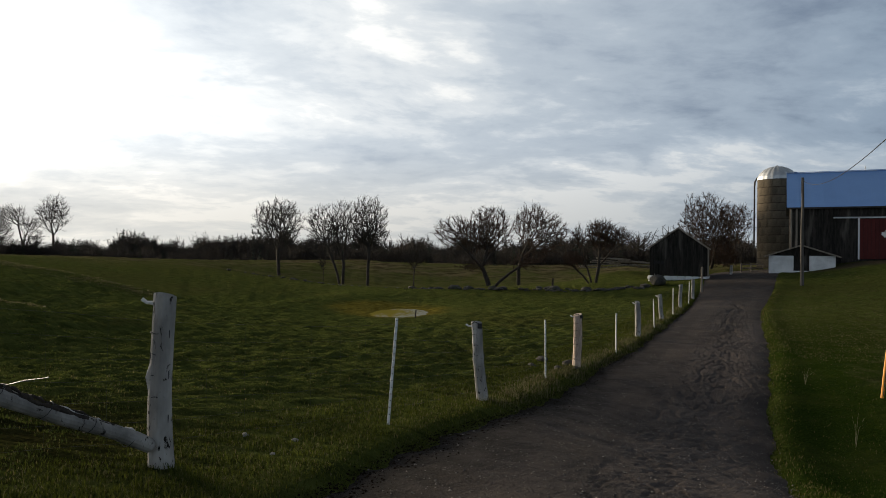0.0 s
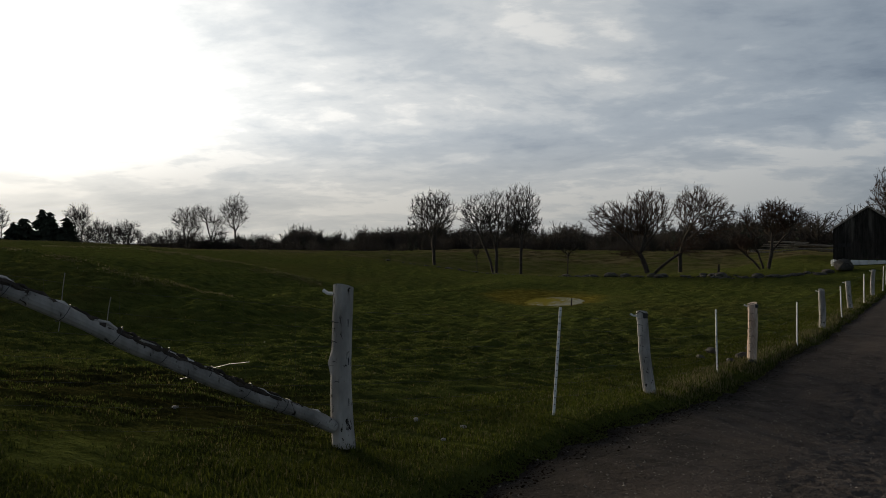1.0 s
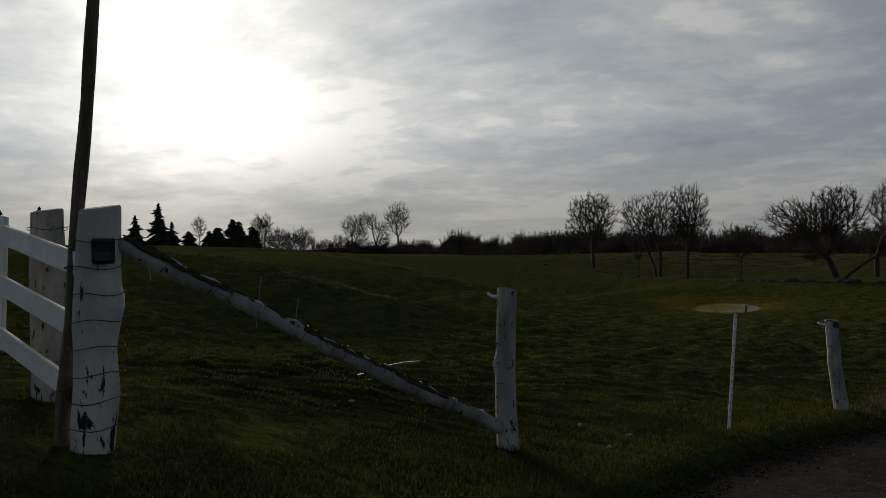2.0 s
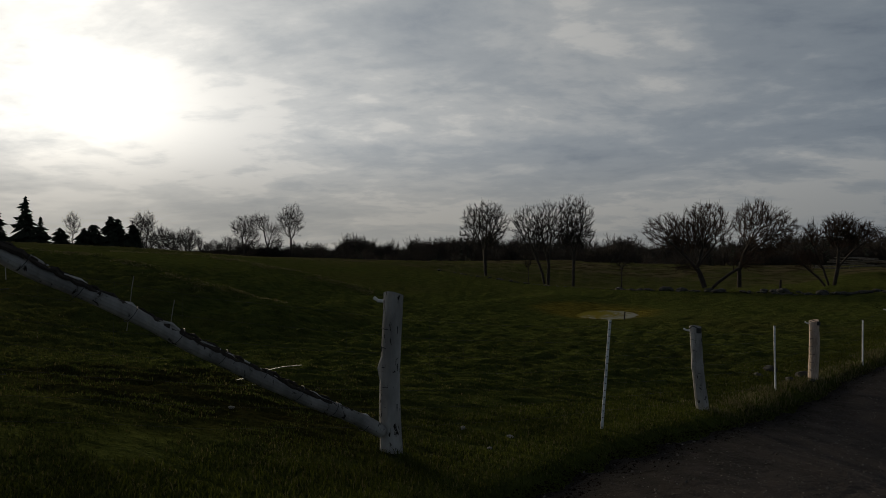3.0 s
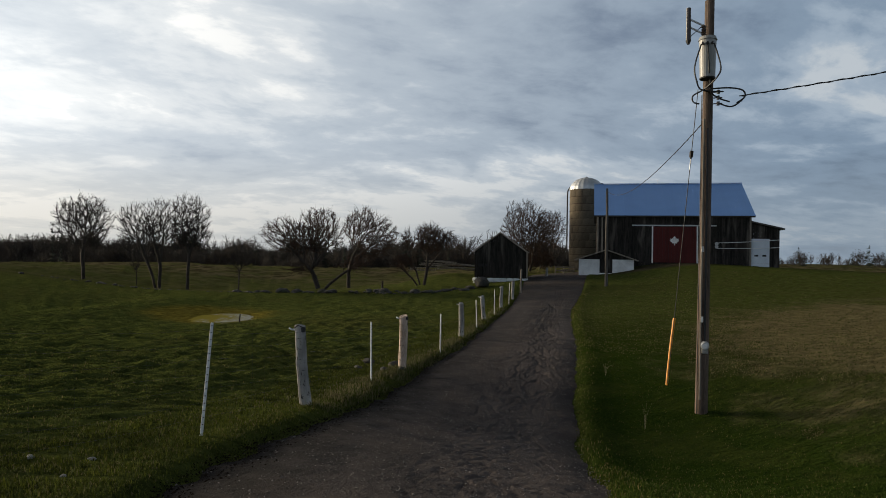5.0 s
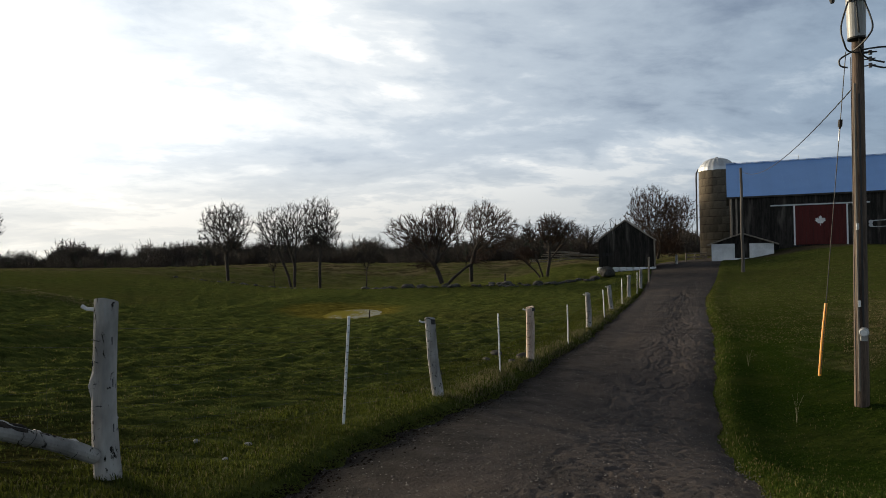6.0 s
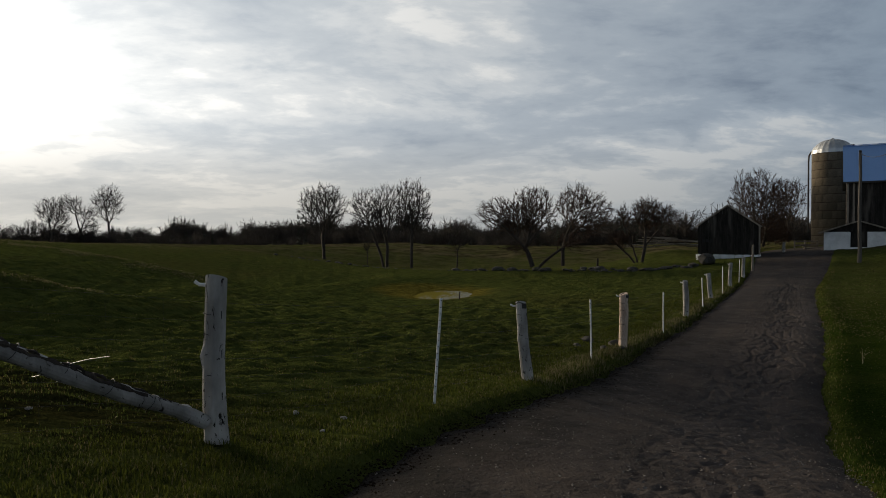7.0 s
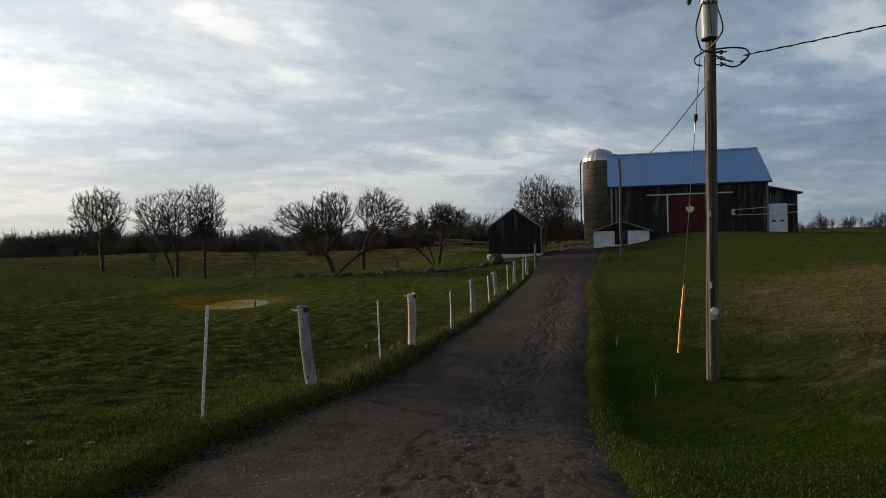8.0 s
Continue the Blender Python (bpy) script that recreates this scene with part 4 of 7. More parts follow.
def grown(rng, crowns, stems, many, step, straight):
    """Boughs that reach from the stems to points spread through the crowns. crowns: x, y, z, radius across and up. Gives the nodes and their parents."""
    size = np.array([c[3] ** 2 * c[4] for c in crowns])
    goal = []
    for (x, y, z, ra, rz), n in zip(crowns, np.maximum(20, many * size / size.sum()).astype(int)):
        d = rng.normal(size=(n, 3))
        d /= np.linalg.norm(d, axis=1, keepdims=True)
        d *= rng.random((n, 1)) ** 0.40 * (1 + 0.08 * np.sin(3 * np.arctan2(d[:, 1:2], d[:, :1]) + 7 * d[:, 2:]))
        goal.append(np.array([x, y, z]) + d * np.array([ra, ra, rz]))
    goal = np.concatenate(goal)
    node, parent, way = [], [], []
    for line in stems:
        last = -1
        if node and line[0][2] > 0.3:
            last = int(np.argmin(np.linalg.norm(np.array(node) - np.array(line[0]), axis=1)))
        for a, b in zip(line, line[1:]):
            a, b = np.array(a, float), np.array(b, float)
            n = max(2, int(np.linalg.norm(b - a) / step))
            for q in range(n):
                node.append(a + (b - a) * ((q + 1) / n) + rng.normal(0, 0.04 * step, 3))
                way.append(0.0 if last < 0 else way[last] + float(np.linalg.norm(node[-1] - node[last])))
                parent.append(last)
                last = len(node) - 1
    fixed = len(node)
    # each point joins where its own reach and the way back to the root are together shortest
    node, way = np.concatenate([np.array(node), goal]), np.array(way + [0.0] * len(goal))
    parent = np.array(parent + [-1] * len(goal))
    gap = np.linalg.norm(goal[:, None] - node[None, :fixed], axis=2) + straight * way[None, :fixed]
    best, cost = gap.argmin(1), gap.min(1)
    order = list(range(fixed))
    for _ in range(len(goal)):
        i = int(cost.argmin())
        parent[fixed + i] = best[i]
        way[fixed + i] = way[best[i]] + np.linalg.norm(goal[i] - node[best[i]])
        order.append(fixed + i)
        cost[i] = np.inf
        new_cost = np.linalg.norm(goal - goal[i], axis=1) + straight * way[fixed + i]
        closer = (new_cost < cost) & np.isfinite(cost)
        best[closer], cost[closer] = fixed + i, new_cost[closer]
    rank = np.empty(len(order), int)
    rank[order] = np.arange(len(order))
    node, parent = node[order], np.where(parent[order] >= 0, rank[parent[order]], -1)
    # ease the bends
    for _ in range(3):
        kid = np.zeros_like(node)
        count = np.zeros(len(node))
        ok = parent >= 0
        np.add.at(kid, parent[ok], node[ok])
        np.add.at(count, parent[ok], 1)
        inner = ok & (count > 0)
        inner[:fixed] = False
        node[inner] = 0.5 * node[inner] + 0.25 * node[parent[inner]] + 0.25 * kid[inner] / count[inner][:, None]
    return node, parent, fixed


def bare_tree(x, y, label, crowns, stems, thick=0.16, seed=1, twig=None, many=900, step=0.4, tips=4, straight=0.45, wisp=0.50, group="bare trees", name="bare_tree"):
    """A leafless tree. stems: lines of points from the ground up; crowns: the rounded masses that its boughs fill."""
    rng = np.random.default_rng(seed)
    node, parent, fixed = grown(rng, crowns, stems, many, step, straight)
    n = len(node)
    load, kids = np.zeros(n), np.zeros(n, int)
    for i in range(n - 1, -1, -1):
        load[i] = max(load[i], 1.0)
        if parent[i] >= 0:
            load[parent[i]] += load[i]
            kids[parent[i]] += 1
    r = 0.0085 + (thick - 0.0085) * (load / load.max()) ** 0.60
    r[:fixed] = np.maximum(r[:fixed], thick * np.clip(0.62 - 0.05 * node[:fixed, 2], 0.25, 1))
    has = parent >= 0
    a, b = node[parent[has]], node[has]
    ra, rb = r[parent[has]], r[has]
    ra = np.minimum(ra, rb * 1.35)
    P, R = np.stack([a, b], 1), np.stack([ra, rb], 1)
    foot = node[:, 2] < 0.15
    R = R * (1 + 0.35 * foot[has][:, None])
    stout = rb > 0.035
    wood = skins(P[stout], R[stout], 7)
    fine = [skins(P[~stout], R[~stout], 4)]
    # twigs from the thin wood, spreading with the bough that bears them
    thin = np.flatnonzero((r < 0.030) & has)
    thin = np.repeat(thin, np.where(kids[thin] == 0, tips + 2, tips))
    d = node[thin] - node[parent[thin]]
    d /= np.linalg.norm(d, axis=1, keepdims=True) + 1e-9
    d = d * 1.0 + rng.normal(0, 0.36, d.shape) + np.array([0, 0, 0.14])
    d /= np.linalg.norm(d, axis=1, keepdims=True)
    p0 = node[thin] - (node[thin] - node[parent[thin]]) * rng.random((len(thin), 1))
    w = (wisp * rng.uniform(0.35, 1.15, len(thin)))[:, None]
    p1 = p0 + d * w * 0.55
    d = d + rng.normal(0, 0.28, d.shape) + np.array([0, 0, 0.10])
    p2 = p1 + d * w * 0.45
    fine.append(skins(np.stack([p0, p1, p2], 1), np.tile(np.array([[0.0105, 0.0092, 0.006]]), (len(thin), 1)), 3))
    fine = joined(fine)
    tree = thing(name, spot(x, y, height(x, y)), label, "tree", group)
    for nm, (v, f), mt in (("trunk", wood, BARK), ("crown", fine, twig or TWIG)):
        ob = new(nm, quick_mesh(nm, v, f, mt))
        ob.parent = tree
    return tree


def conifer_mesh(rng, tall, wide, material, name="crown", layers=16, spikes=11, full=0.85):
    """Drooping sprays in whorls, ragged outline."""
    v, f = [], []
    lop = [[rng.uniform(0.6, 1.3) for _ in range(7)] for _ in range(layers // 3 + 1)]
    for i in range(layers):
        s = i / layers
        z = tall * (0.04 + 0.96 * s)
        r = wide * (1 - s) ** full * rng.uniform(0.7, 1.15) + 0.02 * tall
        for k in range(spikes):
            a = 2 * math.pi * (k + rng.random()) / spikes
            rr = r * rng.uniform(0.3, 1.2) * lop[i // 3][int(a / 2 / math.pi * 7) % 7]
            w = rr * 0.22 + 0.012 * tall
            c, sn = math.cos(a), math.sin(a)
            zz = z + rng.uniform(-0.5, 0.5) * tall / layers
            tip = zz + rng.uniform(-0.35, 0.15) * rr
            o = len(v)
            v += [(rr * 0.1 * c, rr * 0.1 * sn, zz + tall * 0.03), (rr * 0.55 * c - w * sn, rr * 0.55 * sn + w * c, zz - 0.12 * rr), (rr * c, rr * sn, tip),
                  (rr * 0.55 * c + w * sn, rr * 0.55 * sn - w * c, zz - 0.12 * rr), (rr * 0.5 * c, rr * 0.5 * sn, zz + 0.16 * rr)]
            f += [(o, o + 1, o + 4), (o + 1, o + 2, o + 4), (o + 2, o + 3, o + 4), (o + 3, o, o + 4)]
    return mesh_from(name, v, f, material)


def conifer(x, y, tall, wide, seed, label="dark ragged spruce at the field's edge", full=0.85):
    rng = random.Random(seed)
    tree = thing("conifer", spot(x, y, height(x, y)), label, "tree", "conifers")
    bm = bmesh.new()
    rod(bm, (0, 0, -0.3), (0, 0, tall * 0.9), tall * 0.018, 0.03, 7)
    part("trunk", bm, BARK, tree)
    new("crown", conifer_mesh(rng, tall, wide, NEEDLES, layers=27, spikes=15, full=full)).parent = tree
    return tree


bare_tree(-20.3, 73.7, "bare grey-brown tree with a round even crown on the stone row", [(0.0, 0, 6.1, 2.8, 2.7)],
          [[(0.15, 0, -0.2), (0.05, 0, 1.6), (0.0, 0, 3.1)], [(0, 0, 3.0), (-0.8, 0.2, 4.6)], [(0, 0, 3.0), (0.7, -0.3, 4.8)], [(0, 0, 3.0), (0.1, 0.4, 5.2)]], 0.19, 17, many=1150)
bare_tree(-12.6, 70.3, "bare forked tree with an open spreading crown", [(-2.0, 0, 6.4, 1.9, 2.3), (0.5, 0, 6.8, 2.0, 2.4), (-0.7, 0.3, 5.4, 2.2, 1.6)],
          [[(0, 0, -0.2), (-0.35, 0, 1.4), (-1.2, 0, 3.6), (-1.8, 0, 5.2)], [(0.25, 0.1, -0.2), (0.3, 0.1, 2.0), (0.35, 0.1, 3.8), (0.6, 0, 5.6)], [(0.3, 0, 2.6), (-0.3, 0.2, 4.6), (-0.5, 0.2, 6.0)]], 0.17, 5, many=1150)
bare_tree(-9.2, 66.8, "bare slender tree with a tall open crown", [(0.1, 0, 6.8, 1.95, 2.6), (0.6, 0, 5.2, 1.6, 1.4)],
          [[(0, 0, -0.2), (0.05, 0, 2.0), (0.1, 0, 3.6)], [(0.1, 0, 3.5), (-0.4, 0, 5.2), (-0.6, 0.2, 6.6)], [(0.1, 0, 3.5), (0.7, 0, 5.4), (0.9, 0, 7.0)]], 0.15, 8, many=850)
bare_tree(-4.4, 65.3, "small thin bare tree beside the stone row", [(0, 0, 3.0, 0.9, 1.3)], [[(0, 0, -0.2), (0.03, 0, 1.8)]], 0.06, 21, many=130, tips=2)
bare_tree(-14.9, 72.3, "thin bare sapling in front of the far field", [(0, 0, 2.2, 0.5, 0.8)], [[(0, 0, -0.2), (0.05, 0, 1.5)]], 0.04, 22, many=60, tips=2)
bare_tree(2.9, 57.4, "old leaning willow with budding reddish twigs and a low bent limb", [(-3.2, 0, 4.9, 1.75, 1.5), (-0.1, 0, 5.3, 2.15, 1.95), (-1.5, 0.5, 4.4, 1.8, 1.3), (3.0, 0.3, 2.5, 1.5, 0.7), (-1.8, -0.4, 2.0, 1.3, 0.5)],
          [[(0, 0, -0.2), (-0.35, 0, 0.9), (-0.75, 0, 2.0), (-0.4, 0, 3.4)], [(-0.6, 0, 1.7), (-1.8, 0, 3.0), (-2.8, 0, 4.0)], [(0.1, 0, -0.1), (0.75, -0.1, 0.75), (1.5, -0.1, 1.35), (2.4, 0, 1.95)], [(-0.75, 0, 2.0), (0.4, 0.2, 3.6)]], 0.21, 31, RED_TWIG, many=1400)
bare_tree(5.6, 61.2, "bare round-headed willow with reddish twigs", [(1.2, 0, 5.9, 1.75, 1.9), (3.0, 0, 5.2, 1.6, 1.7), (2.2, 0.3, 3.9, 1.6, 1.0)],
          [[(0.05, 0, -0.2), (0.0, 0, 1.7), (0.35, 0, 2.9), (0.9, 0, 4.2)], [(0.3, 0, 2.7), (1.4, 0, 3.7), (2.4, 0, 4.4)]], 0.18, 37, RED_TWIG, many=1000)
bare_tree(12.2, 60.3, "low many-stemmed bare apple tree", [(0.9, 0, 4.5, 1.55, 1.35), (2.7, 0, 4.3, 0.85, 0.9), (-1.2, 0, 4.3, 0.7, 1.0), (-1.5, 0.1, 2.2, 1.1, 0.7)],
          [[(0, 0, -0.2), (-0.8, 0, 0.8), (-1.9, 0.1, 1.9)], [(0.1, 0, -0.2), (-0.25, 0, 1.0), (-0.8, 0, 2.4), (-1.1, 0, 3.4)], [(0.3, 0, -0.2), (0.6, 0, 1.5), (0.7, 0, 3.2)], [(0.6, 0, 1.6), (1.6, 0, 2.9), (2.4, 0, 3.6)]], 0.15, 41, RED_TWIG, many=900, tips=5)
bare_tree(29.9, 79.5, "broad bare tree with brown twigs behind the shed", [(-0.6, 0, 6.6, 2.8, 2.7), (1.9, 0, 5.6, 2.0, 2.6), (-2.2, 0, 4.6, 1.8, 2.2), (0.2, 0, 3.8, 3.0, 2.2)],
          [[(0, 0, -0.2), (-0.5, 0, 2.2), (-0.8, 0, 4.4)], [(0.2, 0, -0.2), (0.6, 0, 2.2), (1.5, 0, 4.0)], [(-0.2, 0, -0.2), (-1.2, 0, 1.8), (-2.0, 0, 3.4)]], 0.17, 47, RED_TWIG, many=1900, tips=5)
BRUSH_CROWN = [(-0.9, 0, 1.3, 1.2, 1.1), (0.9, 0, 1.5, 1.3, 1.2)]
BRUSH_STEMS = [[(-0.1, 0, -0.2), (-0.6, 0, 0.7)], [(0.1, 0, -0.2), (0.6, 0, 0.8)]]
bare_tree(31.5, 80.5, "dense low brown brush beside the silo", BRUSH_CROWN, BRUSH_STEMS, 0.05, 55, RED_TWIG, 420, tips=6, name="bush", group="brush")
bare_tree(27.2, 77.0, "dense low brown brush behind the shed", BRUSH_CROWN, BRUSH_STEMS, 0.05, 57, RED_TWIG, 420, tips=6, name="bush", group="brush")
bare_tree(36.0, 87.0, "bare bushy tree beside the silo", [(0, 0, 5.6, 2.4, 2.6)], [[(0, 0, -0.2), (0, 0, 3.2)]], 0.13, 53, RED_TWIG, 700)
far_tree = dict(tips=5, wisp=0.75)
bare_tree(-76.6, 122.7, "tall bare tree on the field's far edge", [(0, 0, 9.2, 3.0, 3.5)], [[(0, 0, -0.5), (0.1, 0, 3.0), (0, 0, 5.6)]], 0.2, 61, many=620, **far_tree)
bare_tree(-79.2, 117.0, "bare broken-topped tree in the far hedge", [(-1.4, 0, 8.6, 2.4, 1.8), (1.7, 0, 7.0, 2.0, 1.4), (2.6, 0, 4.9, 1.8, 1.3)], [[(0.8, 0, -0.5), (0.6, 0, 3.4), (-0.3, 0, 6.8)], [(0.6, 0, 3.4), (1.6, 0, 6.0)]], 0.2, 63, many=480, **far_tree)
bare_tree(-84.0, 116.5, "bare spreading tree in the far hedge", [(0, 0, 7.4, 2.7, 2.6), (1.6, 0, 5.6, 2.2, 1.9)], [[(0, 0, -0.5), (0.1, 0, 3.2), (-0.5, 0, 5.6)], [(0.1, 0, 3.0), (1.1, 0, 5.4)]], 0.22, 67, many=620, **far_tree)
conifer(-85.6, 68.4, 7.4, 2.3, 3)
conifer(-83.9, 69.4, 4.6, 1.9, 5)
conifer(-87.8, 66.0, 5.6, 2.0, 4)
conifer(-92.0, 61.0, 5.2, 2.1, 6)
conifer(-89.8, 63.6, 4.4, 2.0, 12)
conifer(-98.0, 52.0, 6.6, 2.6, 13)
conifer(-95.0, 56.0, 6.3, 2.3, 7)
conifer(-82.6, 71.4, 3.2, 1.6, 16, "low dark cedar bush", 0.5)
conifer(-80.5, 73.6, 3.4, 1.6, 8, "low dark cedar bush", 0.5)
CEDAR = "broad dark cedar on the edge of the field"
conifer(-79.0, 77.0, 5.4, 2.0, 9, CEDAR, 0.42)
conifer(-77.3, 76.6, 4.9, 2.0, 10, CEDAR, 0.42)
conifer(-80.2, 75.0, 3.9, 1.9, 14, CEDAR, 0.42)
conifer(-76.4, 78.6, 4.2, 1.6, 15, CEDAR, 0.42)
bare_tree(-81.6, 72.6, "thin bare tree between the cedars", [(0, 0, 3.9, 1.1, 1.6)], [[(0, 0, -0.2), (0.1, 0, 2.4)]], 0.07, 70, many=110, **far_tree)
bare_tree(-75.2, 79.5, "thin bare trees behind the cedar clump", [(-0.7, 0, 4.2, 1.1, 1.7), (0.8, 0, 4.4, 1.1, 1.7)], [[(-0.3, 0, -0.2), (-0.6, 0, 3.0)], [(0.3, 0, -0.2), (0.7, 0, 3.0)]], 0.09, 71, many=330, **far_tree)
LOW_CROWN = [(-1.6, 0, 2.2, 1.7, 1.5), (1.2, 0, 2.6, 2.0, 1.7)]
LOW_STEMS = [[(-0.2, 0, -0.4), (-1.0, 0, 1.2)], [(0.2, 0, -0.4), (0.8, 0, 1.4)]]
bare_tree(-74.0, 86.5, "low bare bushy tree on the field edge", LOW_CROWN, LOW_STEMS, 0.11, 73, many=520, **far_tree)
bare_tree(-76.8, 84.0, "low bare bushy tree on the field edge", LOW_CROWN, LOW_STEMS, 0.11, 79, many=520, **far_tree)
bare_tree(-75.5, 99.0, "low bare bushy tree on the field edge", LOW_CROWN, LOW_STEMS, 0.11, 80, many=420, **far_tree)


# ---------------- far woods ----------------
def far_woods(name, label, places, seed, share=0.35, tall=(5.5, 9.5)):
    """A wood far off: bare trees and dark conifers, joined into one."""
    rng = np.random.default_rng(seed)
    kinds = []
    for k in range(7):
        # a bole and slender upswept boughs, each a narrow blade of wood with twigs along it
        n, m = 20, 5
        a = rng.uniform(0, 6.28, n)
        z0 = rng.uniform(0.05, 0.55, n)
        out = rng.uniform(0.08, 0.44, n) * (1.15 - 0.5 * z0)
        z1 = np.minimum(z0 + rng.uniform(0.25, 0.55, n), rng.uniform(0.75, 1.0, n))
        p0 = np.stack([0 * a, 0 * a, z0], 1)
        p1 = np.stack([out * np.cos(a), out * np.sin(a), z1], 1)
        lines = [np.stack([p0, p0 * 0.4 + p1 * 0.6 + np.stack([0.2 * out * np.cos(a), 0.2 * out * np.sin(a), 0 * a], 1), p1], 1), np.array([[[0, 0, -0.03], [0.01, 0, 0.4], [0.02, 0.01, 0.9]]])]
        radii = [np.tile(np.array([[0.011, 0.008, 0.004]]), (n, 1)), np.array([[0.018, 0.013, 0.004]])]
        f = rng.uniform(0.3, 1.0, (n, m, 1))
        q0 = (p0[:, None] * (1 - f) + p1[:, None] * f).reshape(-1, 3)
        q1 = q0 + rng.normal(0, 0.09, q0.shape) + np.array([0, 0, 0.03])
        lines.append(np.stack([q0, (q0 + q1) / 2 + rng.normal(0, 0.01, q0.shape), q1], 1))
        radii.append(np.tile(np.array([[0.0062, 0.0054, 0.004]]), (n * m, 1)))
        v, f = joined([skins(np.ascontiguousarray(P[:, ::2]) if w > 1 else P, R[:, ::2] if w > 1 else R, 3) for w, (P, R) in enumerate(zip(lines, radii))])
        kinds.append((v / v[:, 2].max(), f))
    cones = []
    for k in range(4):
        me = conifer_mesh(random.Random(seed + k), 1.0, rng.uniform(0.18, 0.3), NEEDLES, "spray", 9, 7)
        v = np.array([p.co[:] for p in me.vertices])
        f = np.array([p.vertices[:] for p in me.polygons])
        cones.append((v, np.concatenate([f, f[:, 2:3]], 1)))
        bpy.data.meshes.remove(me)
    x, y, size = np.array(places).T
    z = land(x, y) - 0.2
    ever = rng.random(len(x)) < share
    for which, mt, nm in ((0, WOODS, name), (1, NEEDLES, name + "_evergreens")):
        chunks = []
        for i in np.flatnonzero(ever == bool(which)):
            v, f = (cones if which else kinds)[rng.integers(4 if which else 7)]
            a, t = rng.uniform(0, 6.28), rng.uniform(*tall) * size[i]
            w = t * (1.0 if which else rng.uniform(0.8, 1.2))
            c, s = w * math.cos(a), w * math.sin(a)
            chunks.append((np.stack([c * v[:, 0] - s * v[:, 1] + x[i], s * v[:, 0] + c * v[:, 1] + y[i], v[:, 2] * t + z[i]], 1), f))
        if chunks:
            v, f = joined(chunks)
            if which:
                me = mesh_from(nm, v.tolist(), f[:, :3].tolist(), mt)
            else:
                me = quick_mesh(nm, v, f, mt)
            tagged(new(nm, me), label if not which else "dark evergreens scattered through the far wood", "woods", kind="stuff")


def belt(seed, n, left, right, near, far, size=(0.7, 1.2)):
    """Places between two bearings (degrees to the right of straight ahead) and two distances."""
    rng = np.random.default_rng(seed)
    a = np.radians(rng.uniform(left, right, n))
    r = rng.uniform(near, far, n)
    uneven = np.clip((np.degrees(a) - left) / 6, 0.7, 1)
    uneven *= 1 + 0.42 * np.sin(a * 61 + seed) * np.sin(a * 23 + 2 * seed) + 0.12 * np.sin(a * 170 + seed)
    return list(zip((r * np.sin(a)).tolist(), (r * np.cos(a)).tolist(), (rng.uniform(*size, n) * uneven).tolist()))


far_woods("far_woods", "distant leafless wood along the horizon", belt(1, 700, -28, 20, 270, 350, (0.8, 1.3)) + belt(2, 200, -27, -10, 255, 290, (0.8, 1.15)) + belt(14, 420, -38, -24, 230, 310, (0.6, 0.95)) + belt(7, 300, 4, 27, 190, 270, (0.75, 1.15)), 71, 0.26)
far_woods("woods_edge", "tangled bare brush along the edge of the far wood", belt(11, 800, -27, 16, 225, 300, (0.4, 0.85)) + belt(12, 300, 6, 27, 170, 215, (0.35, 0.6)), 75, 0.12)
far_woods("brush", "dark tangled brush beyond the near trees", belt(21, 520, -2, 24, 125, 165, (0.28, 0.62)) + belt(22, 300, -24, 2, 185, 235, (0.4, 0.8)), 77, 0.12)
far_woods("hedge", "leafless hedge and bushes on the far field edge", belt(3, 330, -50, -25, 128, 165, (0.16, 0.36)) + belt(6, 60, -50, -27, 130, 165, (0.3, 0.55)) + belt(8, 110, -36, -22, 165, 200, (0.25, 0.5)) + belt(9, 90, -41, -31, 120, 128, (0.2, 0.4)), 72, 0.12)
far_woods("horizon_woods", "thin far belt of trees behind the barn field", belt(4, 320, 30, 75, 330, 420, (0.55, 0.95)) + belt(5, 170, -80, -34, 300, 380, (0.5, 0.9)), 73, 0.25)

# ---------------- the barn and what stands by it ----------------
def siding(parent, name, run, base, top, m, board=0.26, seed=0):
    """A wall of upright boards of uneven edge and face along x from 0 to run. base and top: heights as functions of x."""
    rng = random.Random(seed)
    wall = new(name)
    wall.parent = parent
    x = 0.0
    while x < run - 0.02:
        w = min(board * rng.uniform(0.8, 1.2), run - x)
        lo, hi = base(x + w / 2) + rng.uniform(-0.05, 0.05), top(x + w / 2)
        ob = new("board", BOARD)
        ob.parent = wall
        ob.matrix_basis = m @ spot(x + w / 2, rng.uniform(-0.008, 0.008), (lo + hi) / 2) @ Matrix.Diagonal((w - (0.010 if seed in (1, 7, 21) else 0.0), 0.03, hi - lo, 1))
        x += w
    return wall


BOARD = unit_box("board", BOARDS)


def slab(bm, corners, thick):
    """A flat slab whose upper face has these four corners."""
    up = [Vector(c) for c in corners]
    nrm = (up[1] - up[0]).cross(up[3] - up[0]).normalized()
    if nrm.z < 0:
        nrm = -nrm
    a = [bm.verts.new(c) for c in up]
    b = [bm.verts.new(c - nrm * thick) for c in up]
    bm.faces.new(a), bm.faces.new(b[::-1])
    for i in range(4):
        bm.faces.new((a[i], b[i], b[(i + 1) % 4], a[(i + 1) % 4]))
    bmesh.ops.recalc_face_normals(bm, faces=bm.faces[:])


BX, BY, BTURN = 30.5, 61.3, -25.5
RUN, DEEP, EAVE, RIDGE = 14.45, 12.0, 6.1, 9.72


